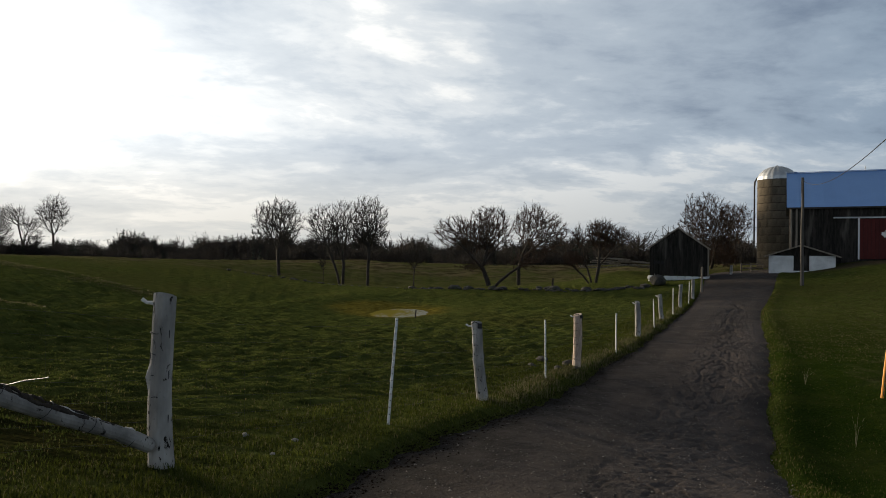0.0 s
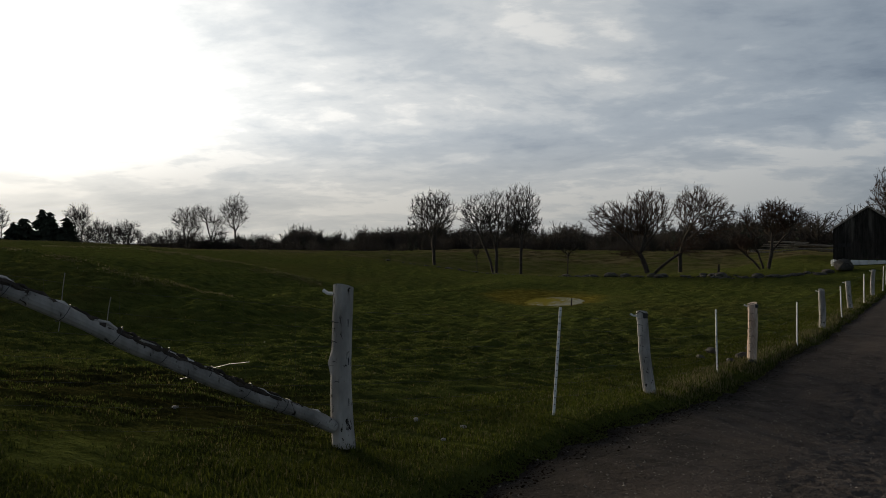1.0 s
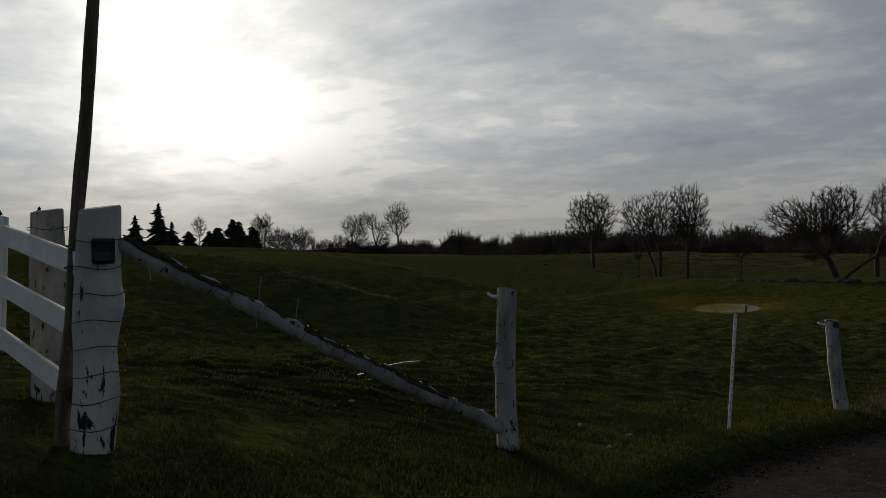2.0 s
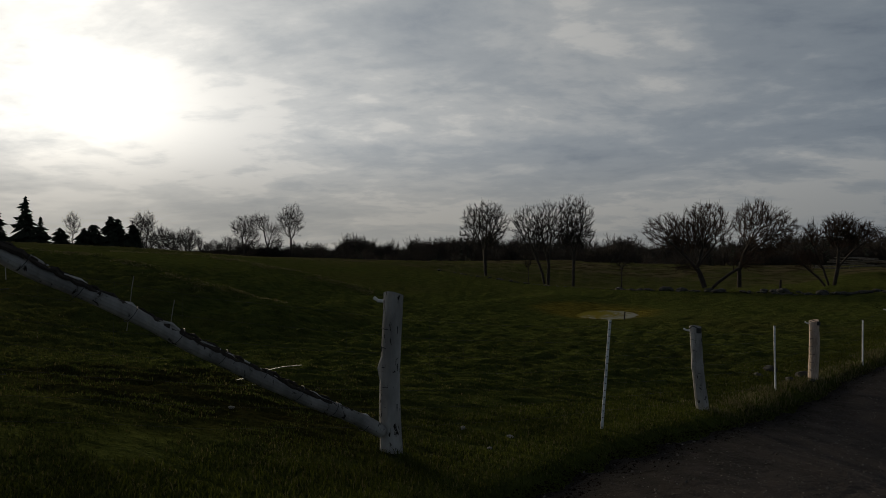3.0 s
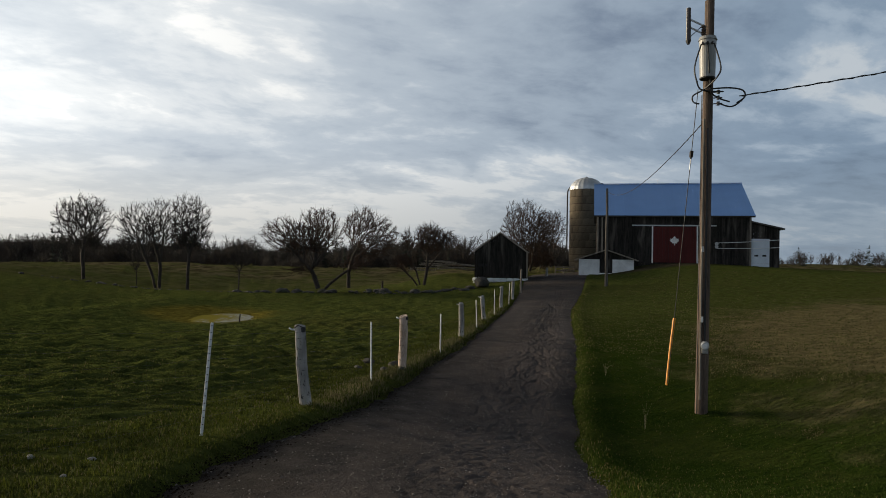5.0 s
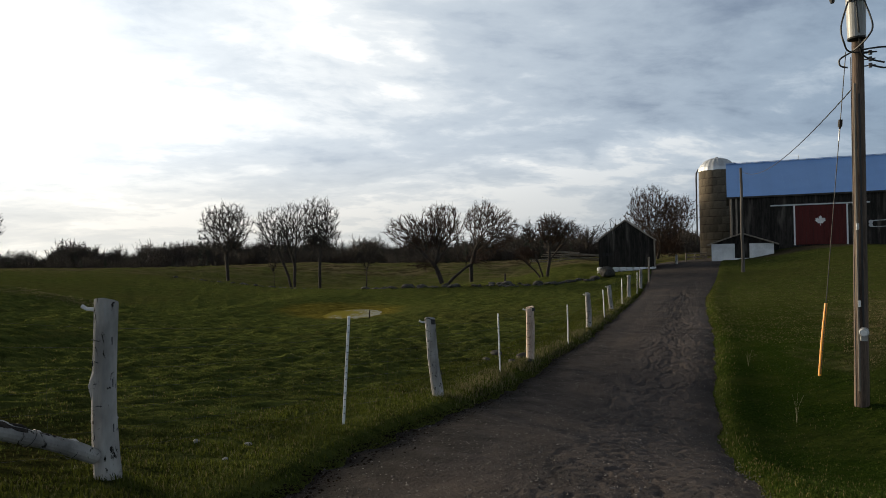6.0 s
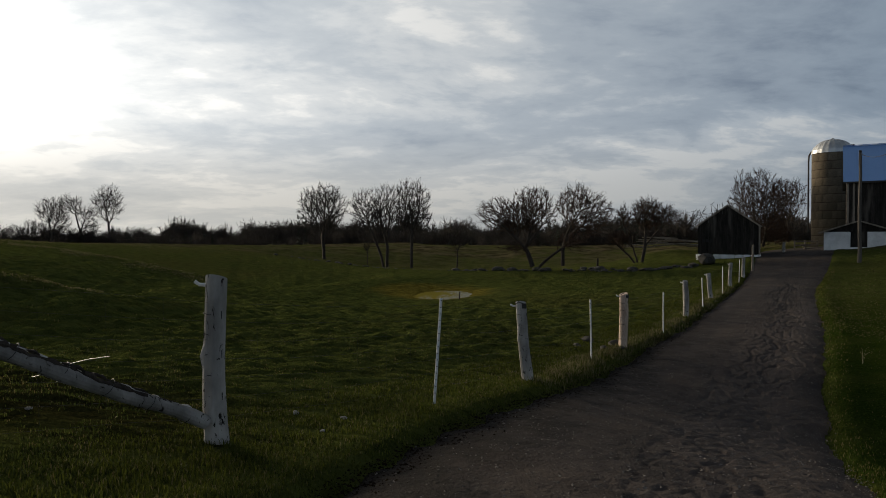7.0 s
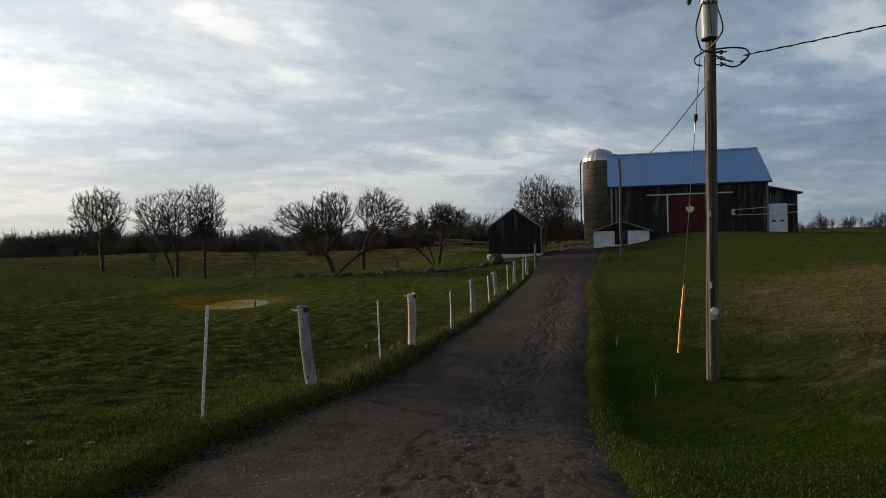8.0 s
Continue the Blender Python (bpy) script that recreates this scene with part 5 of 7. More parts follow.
def barn():
    m = Matrix.Translation((BX, BY, 0)) @ Matrix.Rotation(radians(BTURN), 4, "Z")
    b = thing("barn", m, "old weathered grey board barn with a blue steel roof", "barn")
    low = lambda x: -0.9  # noqa: E731
    siding(b, "front_wall", RUN, low, lambda x: EAVE, Matrix(), seed=1)
    turn = Matrix.Rotation(radians(90), 4, "Z")
    gable = lambda y: EAVE + (RIDGE - EAVE) * (1 - abs(y - DEEP / 2) / (DEEP / 2)) - 0.08  # noqa: E731
    siding(b, "side_wall", DEEP, low, gable, spot(0.016, 0, 0) @ turn, seed=2)
    siding(b, "side_wall", DEEP, low, gable, spot(RUN - 0.016, 0, 0) @ turn, seed=3)
    siding(b, "back_wall", RUN, low, lambda x: EAVE, spot(0, DEEP, 0), seed=4)
    bm = bmesh.new()
    box(bm, RUN - 0.1, DEEP - 0.1, 0.1, spot(RUN / 2, DEEP / 2, 1.2))
    part("floor", bm, GREY_WOOD, b)
    # corner boards
    for x in (0.06, 0.5, RUN - 0.06):
        bm = bmesh.new()
        box(bm, 0.16, 0.04, EAVE + 0.7, spot(x, -0.035, (EAVE - 0.7) / 2), 0.006)
        part("corner_board", bm, GREY_WOOD, b)
    # roof: sheets of ribbed steel on each slope
    over, n = 0.32, 15
    slope = (RIDGE - EAVE) / (DEEP / 2)
    for side in (0, 1):
        roof = part("roof_slope", _roof_slope(side, over, slope), DARK_ROOF, b)
        w = (RUN + 2 * over) / n
        for k in range(n):
            bm = bmesh.new()
            x0 = -over + k * w
            ya, yb = (-over, DEEP / 2) if side == 0 else (DEEP + over, DEEP / 2)
            za, zb = EAVE - over * slope + 0.10, RIDGE + 0.10
            slab(bm, [(x0 + 0.001, ya, za), (x0 + w - 0.001, ya, za), (x0 + w - 0.001, yb, zb), (x0 + 0.001, yb, zb)], 0.02)
            for q in (0.02, w / 2, w - 0.02):
                slab(bm, [(x0 + q - 0.02, ya, za + 0.008), (x0 + q + 0.02, ya, za + 0.008), (x0 + q + 0.02, yb, zb + 0.008), (x0 + q - 0.02, yb, zb + 0.008)], 0.02)
            part("roof_sheet", bm, BLUE_ROOF, roof)
    bm = bmesh.new()
    box(bm, RUN + 2 * over, 0.28, 0.03, spot(RUN / 2, DEEP / 2, RIDGE + 0.15), 0.008)
    part("ridge_cap", bm, BLUE_ROOF, b)
    bm = bmesh.new()
    rod(bm, (RUN * 0.44, DEEP / 2, RIDGE + 0.1), (RUN * 0.44, DEEP / 2, RIDGE + 0.55), 0.02)
    bmesh.ops.create_icosphere(bm, subdivisions=1, radius=0.07, matrix=spot(RUN * 0.44, DEEP / 2, RIDGE + 0.42))
    part("lightning_rod", bm, GALV, b)
    # great sliding door
    door = thing_part("barn_door", b, "dark red painted sliding barn door with a white leaf emblem")
    x0, x1, z0, z1 = 5.42, 9.48, 1.38, 4.92
    count = 14
    for k in range(count):
        bm = bmesh.new()
        w = (x1 - x0) / count
        box(bm, w - 0.012, 0.035, z1 - z0, spot(x0 + (k + 0.5) * w, -0.075 - 0.004 * (k % 2), (z0 + z1) / 2), 0.004)
        part("plank", bm, RED_PAINT, door)
    leaf = leaf_shape(0.47)
    part("emblem", leaf, WHITE_PAINT, door, "white painted leaf emblem", at=Matrix.Translation((7.42, -0.105, 3.52)) @ Matrix.Rotation(radians(90), 4, "X"))
    for x in (x0 - 0.07, x1 + 0.07):
        bm = bmesh.new()
        box(bm, 0.13, 0.05, z1 - z0 + 0.1, spot(x, -0.06, (z0 + z1) / 2), 0.006)
        part("door_trim", bm, WHITE_PAINT, b)
    bm = bmesh.new()
    box(bm, 7.9, 0.09, 0.13, spot(7.35, -0.09, 5.03), 0.01)
    part("door_rail", bm, GALV, b, "long pale steel sliding-door rail")
    # footing
    bm = bmesh.new()
    box(bm, 4.4, 0.35, 0.5, spot(12.2, -0.1, 0.95), 0.05)
    part("foundation", bm, STONE, b, "pale concrete footing along the wall")
    # lean-to
    lean = thing_part("lean_to", b, "dark board lean-to with a shed roof")
    lean_wall(lean, 2.55, lambda x: 5.36 - 0.24 * x, spot(RUN, 0.2, 0), 7)
    lean_wall(lean, 6.0, lambda x: 4.72, spot(RUN + 2.55, 0.2, 0) @ turn, 8)
    bm = bmesh.new()
    slab(bm, [(RUN, -0.15, 5.52), (RUN + 2.98, -0.15, 4.82), (RUN + 2.98, 6.4, 4.82), (RUN, 6.4, 5.52)], 0.14)
    part("roof", bm, DARK_ROOF, lean)
    door = thing_part("steel_door", b, "pale blue-grey overhead door with two small panes")
    bm = bmesh.new()
    box(bm, 1.62, 0.05, 2.95, spot(RUN + 0.86, 0.13, 2.33), 0.01)
    part("leaf", bm, PALE_DOOR, door)
    for x in (0.5, 1.22):
        bm = bmesh.new()
        box(bm, 0.36, 0.03, 0.17, spot(RUN + x, 0.10, 2.18), 0.01)
        part("pane", bm, GLASS_DARK, door)
    for z in (1.45, 2.9):
        bm = bmesh.new()
        box(bm, 1.6, 0.015, 0.02, spot(RUN + 0.86, 0.10, z))
        part("seam", bm, GALV, door)
    return b


def lean_wall(lean, run, top, m, seed):
    """The lean-to's boards hang straight from it, so that they stay one level down."""
    wall = siding(lean, "wall", run, lambda x: -0.3, top, m, seed=seed)
    for ob in list(wall.children):
        ob.parent = lean
    bpy.data.objects.remove(wall)


def _roof_slope(side, over, slope):
    bm = bmesh.new()
    ya, yb = (-over, DEEP / 2) if side == 0 else (DEEP + over, DEEP / 2)
    za = EAVE - over * slope + 0.07
    slab(bm, [(-over, ya, za), (RUN + over, ya, za), (RUN + over, yb, RIDGE + 0.07), (-over, yb, RIDGE + 0.07)], 0.16)
    return bm


def thing_part(name, parent, label):
    ob = new(name)
    ob.parent = parent
    return tagged(ob, label)


def leaf_shape(r):
    """A flat pointed leaf with a stem, mirrored about its middle."""
    half = [(0.0, 1.0), (0.13, 0.72), (0.27, 0.80), (0.22, 0.32), (0.46, 0.58), (0.54, 0.40), (0.86, 0.46), (0.74, 0.16), (0.92, 0.02), (0.42, -0.40), (0.48, -0.56), (0.05, -0.48), (0.06, -0.95)]
    ring = half + [(-x, y) for x, y in half[::-1] if x]
    bm = bmesh.new()
    f = bm.faces.new([bm.verts.new((x * r, y * r, 0)) for x, y in ring])
    got = bmesh.ops.extrude_face_region(bm, geom=[f])
    bmesh.ops.translate(bm, vec=(0, 0, 0.012), verts=[v for v in got["geom"] if isinstance(v, bmesh.types.BMVert)])
    bmesh.ops.recalc_face_normals(bm, faces=bm.faces[:])
    return bm


barn()


HOOP = surface("rusty_hoop", (0.018, 0.012, 0.009), (0.060, 0.034, 0.020), 1.0, 12.0, 0.9, 0.2)


def silo():
    x, y, r = 36.7, 77.2, 2.05
    z0, z1 = -0.6, 10.3
    s = thing("silo", spot(x, y, 0), "tall tan concrete-stave silo with a steel dome", "silo")
    bm = bmesh.new()
    rod(bm, (0, 0, z0), (0, 0, z1), r - 0.05, r - 0.05, 32)
    part("core", bm, STAVE, s)
    rows, cols = 12, 14
    h = (z1 - z0) / rows
    me = None
    for i in range(rows):
        for k in range(cols):
            a = 2 * math.pi * (k + 0.5 * (i % 2)) / cols
            if me is None:
                v, f = [], []
                for q in range(5):
                    t = (q / 4 - 0.5) * (2 * math.pi / cols - 0.012)
                    for rr, zz in ((r - 0.06, 0.012), (r, 0.012), (r, h - 0.012), (r - 0.06, h - 0.012)):
                        v.append((rr * math.cos(t), rr * math.sin(t), zz))
                for q in range(4):
                    f += [(q * 4 + j, q * 4 + (j + 1) % 4, q * 4 + 4 + (j + 1) % 4, q * 4 + 4 + j) for j in range(4)]
                f += [(0, 1, 2, 3), (16, 19, 18, 17)]
                me = mesh_from("stave", v, f, STAVE)
            ob = new("stave", me)
            ob.parent = s
            ob.matrix_basis = spot(0, 0, z0 + i * h) @ Matrix.Rotation(a, 4, "Z")
    for i in range(1, rows + 1):
        bm = bmesh.new()
        tube(bm, [((r + 0.02) * math.cos(t * math.pi / 16), (r + 0.02) * math.sin(t * math.pi / 16), z0 + i * h) for t in range(33)], 0.028, 5)
        part("hoop", bm, HOOP, s, "rusty steel hoop")
    n = 20
    for k in range(n):
        bm = bmesh.new()
        rings = []
        for q in range(7):
            t = q / 6 * math.pi / 2 * 0.96
            rr, zz = (r + 0.06) * math.cos(t), 1.62 * math.sin(t)
            a0, a1 = 2 * math.pi * k / n, 2 * math.pi * (k + 1) / n
            am = (a0 + a1) / 2
            rings.append([bm.verts.new((rr * math.cos(a), rr * math.sin(a), z1 + zz)) for a in (a0, a0 + 0.02)] +
                         [bm.verts.new((rr * 0.985 * math.cos(am), rr * 0.985 * math.sin(am), z1 + zz * 0.985))] +
                         [bm.verts.new((rr * math.cos(a), rr * math.sin(a), z1 + zz)) for a in (a1 - 0.02, a1)])
        for a, b in zip(rings, rings[1:]):
            for j in range(4):
                bm.faces.new((a[j], a[j + 1], b[j + 1], b[j]))
        part("dome_panel", bm, GALV, s)
    bm = bmesh.new()
    rod(bm, (0, 0, z1 + 1.5), (0, 0, z1 + 1.72), 0.35, 0.1, 12)
    part("dome_cap", bm, GALV, s)
    # filler pipe and ladder chute on the side
    side = Vector((-0.90, 0.43, 0))
    bm = bmesh.new()
    p = side * (r + 0.30)
    tube(bm, [p + Vector((0, 0, 1.6)), p + Vector((0, 0, 9.6)), p + Vector((0.04, 0, 10.2)), p * 0.9 + Vector((0, 0, 10.6)), p * 0.6 + Vector((0, 0, 10.9))], 0.09, 8)
    part("filler_pipe", bm, DARK_ROOF, s, "dark steel filler pipe")
    bm = bmesh.new()
    box(bm, 0.4, 0.4, 0.6, Matrix.Translation(-side * 0.9 * r + Vector((0, 0, 10.9))), 0.05)
    part("roof_hatch", bm, DARK_ROOF, s)


silo()


def milk_house():
    """A low block-walled house with a dark shingled gable roof, set into the bank before the barn."""
    m = Matrix.Translation((BX, BY, 0)) @ Matrix.Rotation(radians(BTURN), 4, "Z") @ spot(-1.72, -3.0, 0)
    b = thing("milk_house", m, "low white-walled outbuilding with a dark gabled roof", "outbuilding")
    w, d, low, eave, top = 5.15, 3.0, -0.7, 1.58, 2.55
    for x, sx in ((0.98, 1.96), (4.16, 1.98)):
        bm = bmesh.new()
        box(bm, sx, 0.2, eave - low, spot(x, 0.1, (eave + low) / 2), 0.01)
        part("front_wall", bm, WHITE_WALL, b)
    for x in (0.1, w - 0.1):
        bm = bmesh.new()
        box(bm, 0.2, d - 0.2, eave - low, spot(x, d / 2 + 0.1, (eave + low) / 2), 0.01)
        part("side_wall", bm, WHITE_WALL, b)
    siding(b, "gable", w, lambda x: eave - 0.02, lambda x: eave + (top - eave - 0.1) * (1 - abs(x - w / 2) / (w / 2)) + 0.06, spot(0, 0.06, 0), 0.2, 12)
    bm = bmesh.new()
    box(bm, 1.2, 0.06, 1.9, spot(2.56, 0.18, 0.65), 0.01)
    part("door", bm, BOARDS, b, "dark board door")
    bm = bmesh.new()
    box(bm, 1.2, 0.25, 0.5, spot(2.56, 0.12, 0.02), 0.02)
    part("threshold", bm, WHITE_WALL, b)
    for sgn in (-1, 1):
        bm = bmesh.new()
        xa = w / 2 + sgn * (w / 2 + 0.42)
        za = eave - 0.06
        slab(bm, [(xa, -0.3, za), (w / 2, -0.3, top), (w / 2, d, top), (xa, d, za)], 0.10)
        sl = part("roof_slope", bm, DARK_ROOF, b)
        bm = bmesh.new()
        slab(bm, [(xa, -0.34, za + 0.02), (w / 2, -0.34, top + 0.02), (w / 2, -0.305, top + 0.02), (xa, -0.305, za + 0.02)], 0.12)
        part("barge_board", bm, GREY_WOOD, sl)


milk_house()


def board_shed():
    m = Matrix.Translation((17.5, 60.5, 0.1)) @ Matrix.Rotation(radians(-21.5), 4, "Z")
    b = thing("shed", m, "small grey weathered board shed on a white stone foundation", "shed")
    w, d, base, eave, top = 4.85, 5.0, -0.45, 2.14, 3.9
    roof = lambda x: eave + (top - eave) * (1 - abs(x - w / 2) / (w / 2)) - 0.03  # noqa: E731
    turn = Matrix.Rotation(radians(90), 4, "Z")
    for nm, bm_m, run, tp, sd in (("gable_wall", Matrix(), w, roof, 21), ("back_wall", spot(0, d, 0), w, roof, 22),
                                  ("side_wall", spot(0.016, 0, 0) @ turn, d, lambda x: eave, 23), ("side_wall", spot(w - 0.016, 0, 0) @ turn, d, lambda x: eave, 24)):
        siding(b, nm, run, lambda x: base, tp, bm_m, 0.22, sd)
    rng = random.Random(9)
    # stones of the foundation
    for (ax, ay), (bx, by) in (((0, 0), (w, 0)), ((w, 0), (w, d)), ((0, 0), (0, d))):
        n = int(math.hypot(bx - ax, by - ay) / 0.58)
        for k in range(n):
            for row in (0, 1):
                bm = bmesh.new()
                s = (k + 0.5 + 0.3 * row * rng.random()) / n
                box(bm, 0.60 * rng.uniform(0.95, 1.08), 0.36, 0.37, spot(ax + (bx - ax) * s, ay + (by - ay) * s, base - 0.2 - 0.36 * row) @ Matrix.Rotation(math.atan2(by - ay, bx - ax) + rng.uniform(-0.06, 0.06), 4, "Z"), 0.06)
                part("foundation_stone", bm, WHITE_WALL, b)
    for sgn in (-1, 1):
        bm = bmesh.new()
        xa = w / 2 + sgn * (w / 2 + 0.22)
        slab(bm, [(xa, -0.18, eave - 0.12), (w / 2, -0.18, top), (w / 2, d + 0.2, top), (xa, d + 0.2, eave - 0.12)], 0.07)
        sl = part("roof_slope", bm, GREY_ROOF, b)
        bm = bmesh.new()
        slab(bm, [(xa, -0.21, eave - 0.10), (w / 2, -0.21, top + 0.02), (w / 2, -0.17, top + 0.02), (xa, -0.17, eave - 0.10)], 0.13)
        part("barge_board", bm, GREY_WOOD, sl)
    # near-black plates on the boards, coloured as the shade inside square gaps
    bm = bmesh.new()
    for x in (0.45, 0.78, 1.1):
        box(bm, 0.24, 0.03, 0.28, spot(x, -0.02, 0.75))
    part("gap_shade_plate", bm, DARK, b, "dark square plates standing in for shaded gaps in the boards")
    bm = bmesh.new()
    box(bm, 0.13, 0.1, 2.5, spot(w + 0.1, -0.1, 0.8), 0.01)
    part("corner_post", bm, GREY_WOOD, b)


board_shed()


POLE_GREY = surface("old_grey_pole", (0.045, 0.040, 0.036), (0.13, 0.118, 0.105), 2.0, 18.0, 0.9, 0.4, stretch=(4, 4, 0.3))


def yard_pole():
    x, y = 25.85, 50.0
    z = height(x, y)
    p = thing("yard_pole", spot(x, y, z), "slim grey wooden yard pole on the lawn", "pole")
    tall = 7.45 - z
    bm = bmesh.new()
    tube(bm, [(0.02 * math.sin(k), 0, -0.4 + (tall + 0.4) * k / 10) for k in range(11)], [0.14 - 0.005 * k for k in range(11)], 10)
    part("shaft", bm, POLE_GREY, p)
    bm = bmesh.new()
    rod(bm, (0.0, -0.1, tall - 0.1), (-0.16, -0.14, tall - 0.1), 0.03)
    rod(bm, (-0.16, -0.14, tall - 0.02), (-0.16, -0.14, tall - 1.2), 0.02)
    part("bracket", bm, RUBBER, p)


yard_pole()


def clothes_line():
    m = Matrix.Translation((BX, BY, 0)) @ Matrix.Rotation(radians(BTURN), 4, "Z")
    c = thing("clothes_line", m, "white two-strand clothes line on a pulley across the barn wall", "clothes line")
    bm = bmesh.new()
    for z in (3.27, 2.98):
        rod(bm, (11.3, -0.3, z), (11.3, -0.16, z), 0.16, 0.16, 14)
    part("pulley", bm, GALV, c)
    for za, zb in ((3.36, 3.72), (2.84, 2.98)):
        bm = bmesh.new()
        tube(bm, sag((11.35, -0.25, za), (RUN + 2.55, 0.02, zb), 0.05), 0.026, 5)
        part("line", bm, WHITE_PAINT, c)


clothes_line()


def step_stack():
    """A little landing of boards and steps by the silo gate."""
    s = thing("wooden_steps", Matrix.Translation((27.6, 62.6, height(27.6, 62.6))), "low wooden steps and rail beside the white outbuilding", "steps")
    for k in range(3):
        bm = bmesh.new()
        box(bm, 1.3, 0.3, 0.05, spot(0.5, 0.3 * k, 0.18 + 0.18 * k), 0.01)
        part("tread", bm, POLE_GREY, s)
    for x in (-0.9, 0.0, 1.1):
        bm = bmesh.new()
        box(bm, 0.1, 0.1, 0.9, spot(x, 0.2, 0.45), 0.01)
        part("post", bm, POLE_GREY, s)
    for z in (0.45, 0.8):
        bm = bmesh.new()
        box(bm, 2.0, 0.04, 0.12, spot(0.1, 0.15, z), 0.01)
        part("rail", bm, POLE_GREY, s)


step_stack()

# ---------------- the utility pole ----------------
def utility_pole():
    x, y = 8.70, 11.69
    z = height(x, y)
    u = thing("utility_pole", spot(x, y, z), "tall brown wooden utility pole with a grey transformer", "utility pole")
    tall = 8.6
    bm = bmesh.new()
    tube(bm, [(0.006 * k, 0, -0.4 + (tall + 0.4) * k / 16) for k in range(17)], [0.130 - 0.0022 * k for k in range(17)], 18)
    part("shaft", bm, POLE_WOOD, u)
    face = (Vector((0.3, -0.4, 0)) - Vector((x, y, 0))).normalized()
    side = Vector((-face.y, face.x, 0))   # towards the right as one faces the pole
    side = -side if side.x < 0 else side
    # ground-wire moulding and conduit down the front
    for o, r, a, b, mt, nm in ((-0.03, 0.024, 0.3, 6.1, GREY_WOOD, "wire_moulding"), (-0.085, 0.009, 0.0, 6.6, RUBBER, "ground_wire"), (0.055, 0.018, 1.45, 5.9, RUBBER, "service_cable")):
        bm = bmesh.new()
        p = face * 0.125 + side * o
        rod(bm, p + Vector((0, 0, a)), p * 0.86 + side * 0.02 + Vector((0, 0, b)), r, r, 8)
        part(nm, bm, mt, u)
    # electricity meter
    meter = thing_part("meter", u, "round glass electricity meter in a grey socket")
    bm = bmesh.new()
    c = face * 0.18 + side * 0.06 + Vector((0, 0, 1.42))
    rod(bm, c - face * 0.07, c + face * 0.02, 0.088, 0.088, 20)
    box(bm, 0.12, 0.09, 0.22, Matrix.Translation(c - face * 0.06 - Vector((0, 0, 0.06))) @ Matrix.Rotation(math.atan2(face.y, face.x) + math.pi / 2, 4, "Z"), 0.01)
    part("socket", bm, TANK, meter)
    bm = bmesh.new()
    rod(bm, c + face * 0.02, c + face * 0.10, 0.078, 0.066, 20)
    part("cover", bm, GALV, meter)
    bm = bmesh.new()
    rod(bm, c + face * 0.1, c + face * 0.103, 0.05, 0.05, 16)
    part("dial", bm, WHITE_PAINT, meter)
    for zz in (1.95, 3.4):
        bm = bmesh.new()
        c = face * 0.15 + Vector((0, 0, zz))
        box(bm, 0.045, 0.012, 0.12, Matrix.Translation(c) @ Matrix.Rotation(math.atan2(face.y, face.x) + math.pi / 2, 4, "Z"), 0.002)
        part("tag", bm, WHITE_PAINT if zz < 3 else GALV, u, "small pale metal tag")
    # transformer
    tank = thing_part("transformer", u, "grey cylindrical pole transformer")
    tc = face * 0.30 + side * 0.05
    zt = 6.90
    bm = bmesh.new()
    rod(bm, tc + Vector((0, 0, zt)), tc + Vector((0, 0, zt + 0.76)), 0.150, 0.168, 24)
    part("tank", bm, TANK, tank, smooth=False)
    bm = bmesh.new()
    rod(bm, tc + Vector((0, 0, zt + 0.76)), tc + Vector((0, 0, zt + 0.83)), 0.185, 0.16, 24)
    part("lid", bm, TANK, tank)
    bm = bmesh.new()
    rod(bm, tc + Vector((0, 0, zt - 0.03)), tc + Vector((0, 0, zt)), 0.155, 0.155, 24)
    part("bottom_rim", bm, DARK, tank)
    for k in (-0.09, 0.0, 0.09):
        bm = bmesh.new()
        c = tc + side * k + face * 0.15 + Vector((0, 0, zt + 0.66))
        rod(bm, c, c + face * 0.09, 0.03, 0.02, 8)
        part("secondary_bushing", bm, PORCELAIN, tank)
    bm = bmesh.new()
    for q in range(5):
        rod(bm, tc - side * 0.08 + Vector((0, 0, zt + 0.84 + 0.05 * q)), tc - side * 0.08 + Vector((0, 0, zt + 0.87 + 0.05 * q)), 0.055, 0.04, 10)
    part("primary_bushing", bm, PORCELAIN, tank)
    bm = bmesh.new()
    box(bm, 0.2, 0.3, 0.06, Matrix.Translation(face * 0.15 + Vector((0, 0, zt + 0.6))) @ Matrix.Rotation(math.atan2(face.y, face.x) + math.pi / 2, 4, "Z"))
    part("hanger", bm, GALV, tank)
    # fused cutout on an arm
    cut = thing_part("fuse_cutout", u, "dark porcelain fuse cutout on a short arm")
    c = -side * 0.33 + face * 0.12 + Vector((0, 0, 8.10))
    bm = bmesh.new()
    rod(bm, c - Vector((0, 0, 0.36)), c + Vector((0, 0, 0.34)), 0.052, 0.046, 10)
    part("barrel", bm, PORCELAIN, cut)
    for q in (-0.05, 0.12):
        bm = bmesh.new()
        rod(bm, c + Vector((0, 0, q)), Vector((0, 0, 7.9 + q)) + face * 0.1, 0.02, 0.02, 6)
        part("arm", bm, GALV, cut)
    bm = bmesh.new()
    rod(bm, c - Vector((0, 0, 0.42)), c - Vector((0, 0, 0.34)), 0.03, 0.06, 8)
    part("cap", bm, RUBBER, cut)
    bm = bmesh.new()
    tube(bm, [c + Vector((0, 0, -0.3)), c + side * 0.2 + Vector((0, 0, -0.12)), tc - side * 0.08 + Vector((0, 0, zt + 1.1))], 0.008, 5)
    part("jumper", bm, RUBBER, cut)
    # secondary leads looping down to the rack
    rack = thing_part("wire_rack", u, "secondary rack with spool insulators and black drip loops")
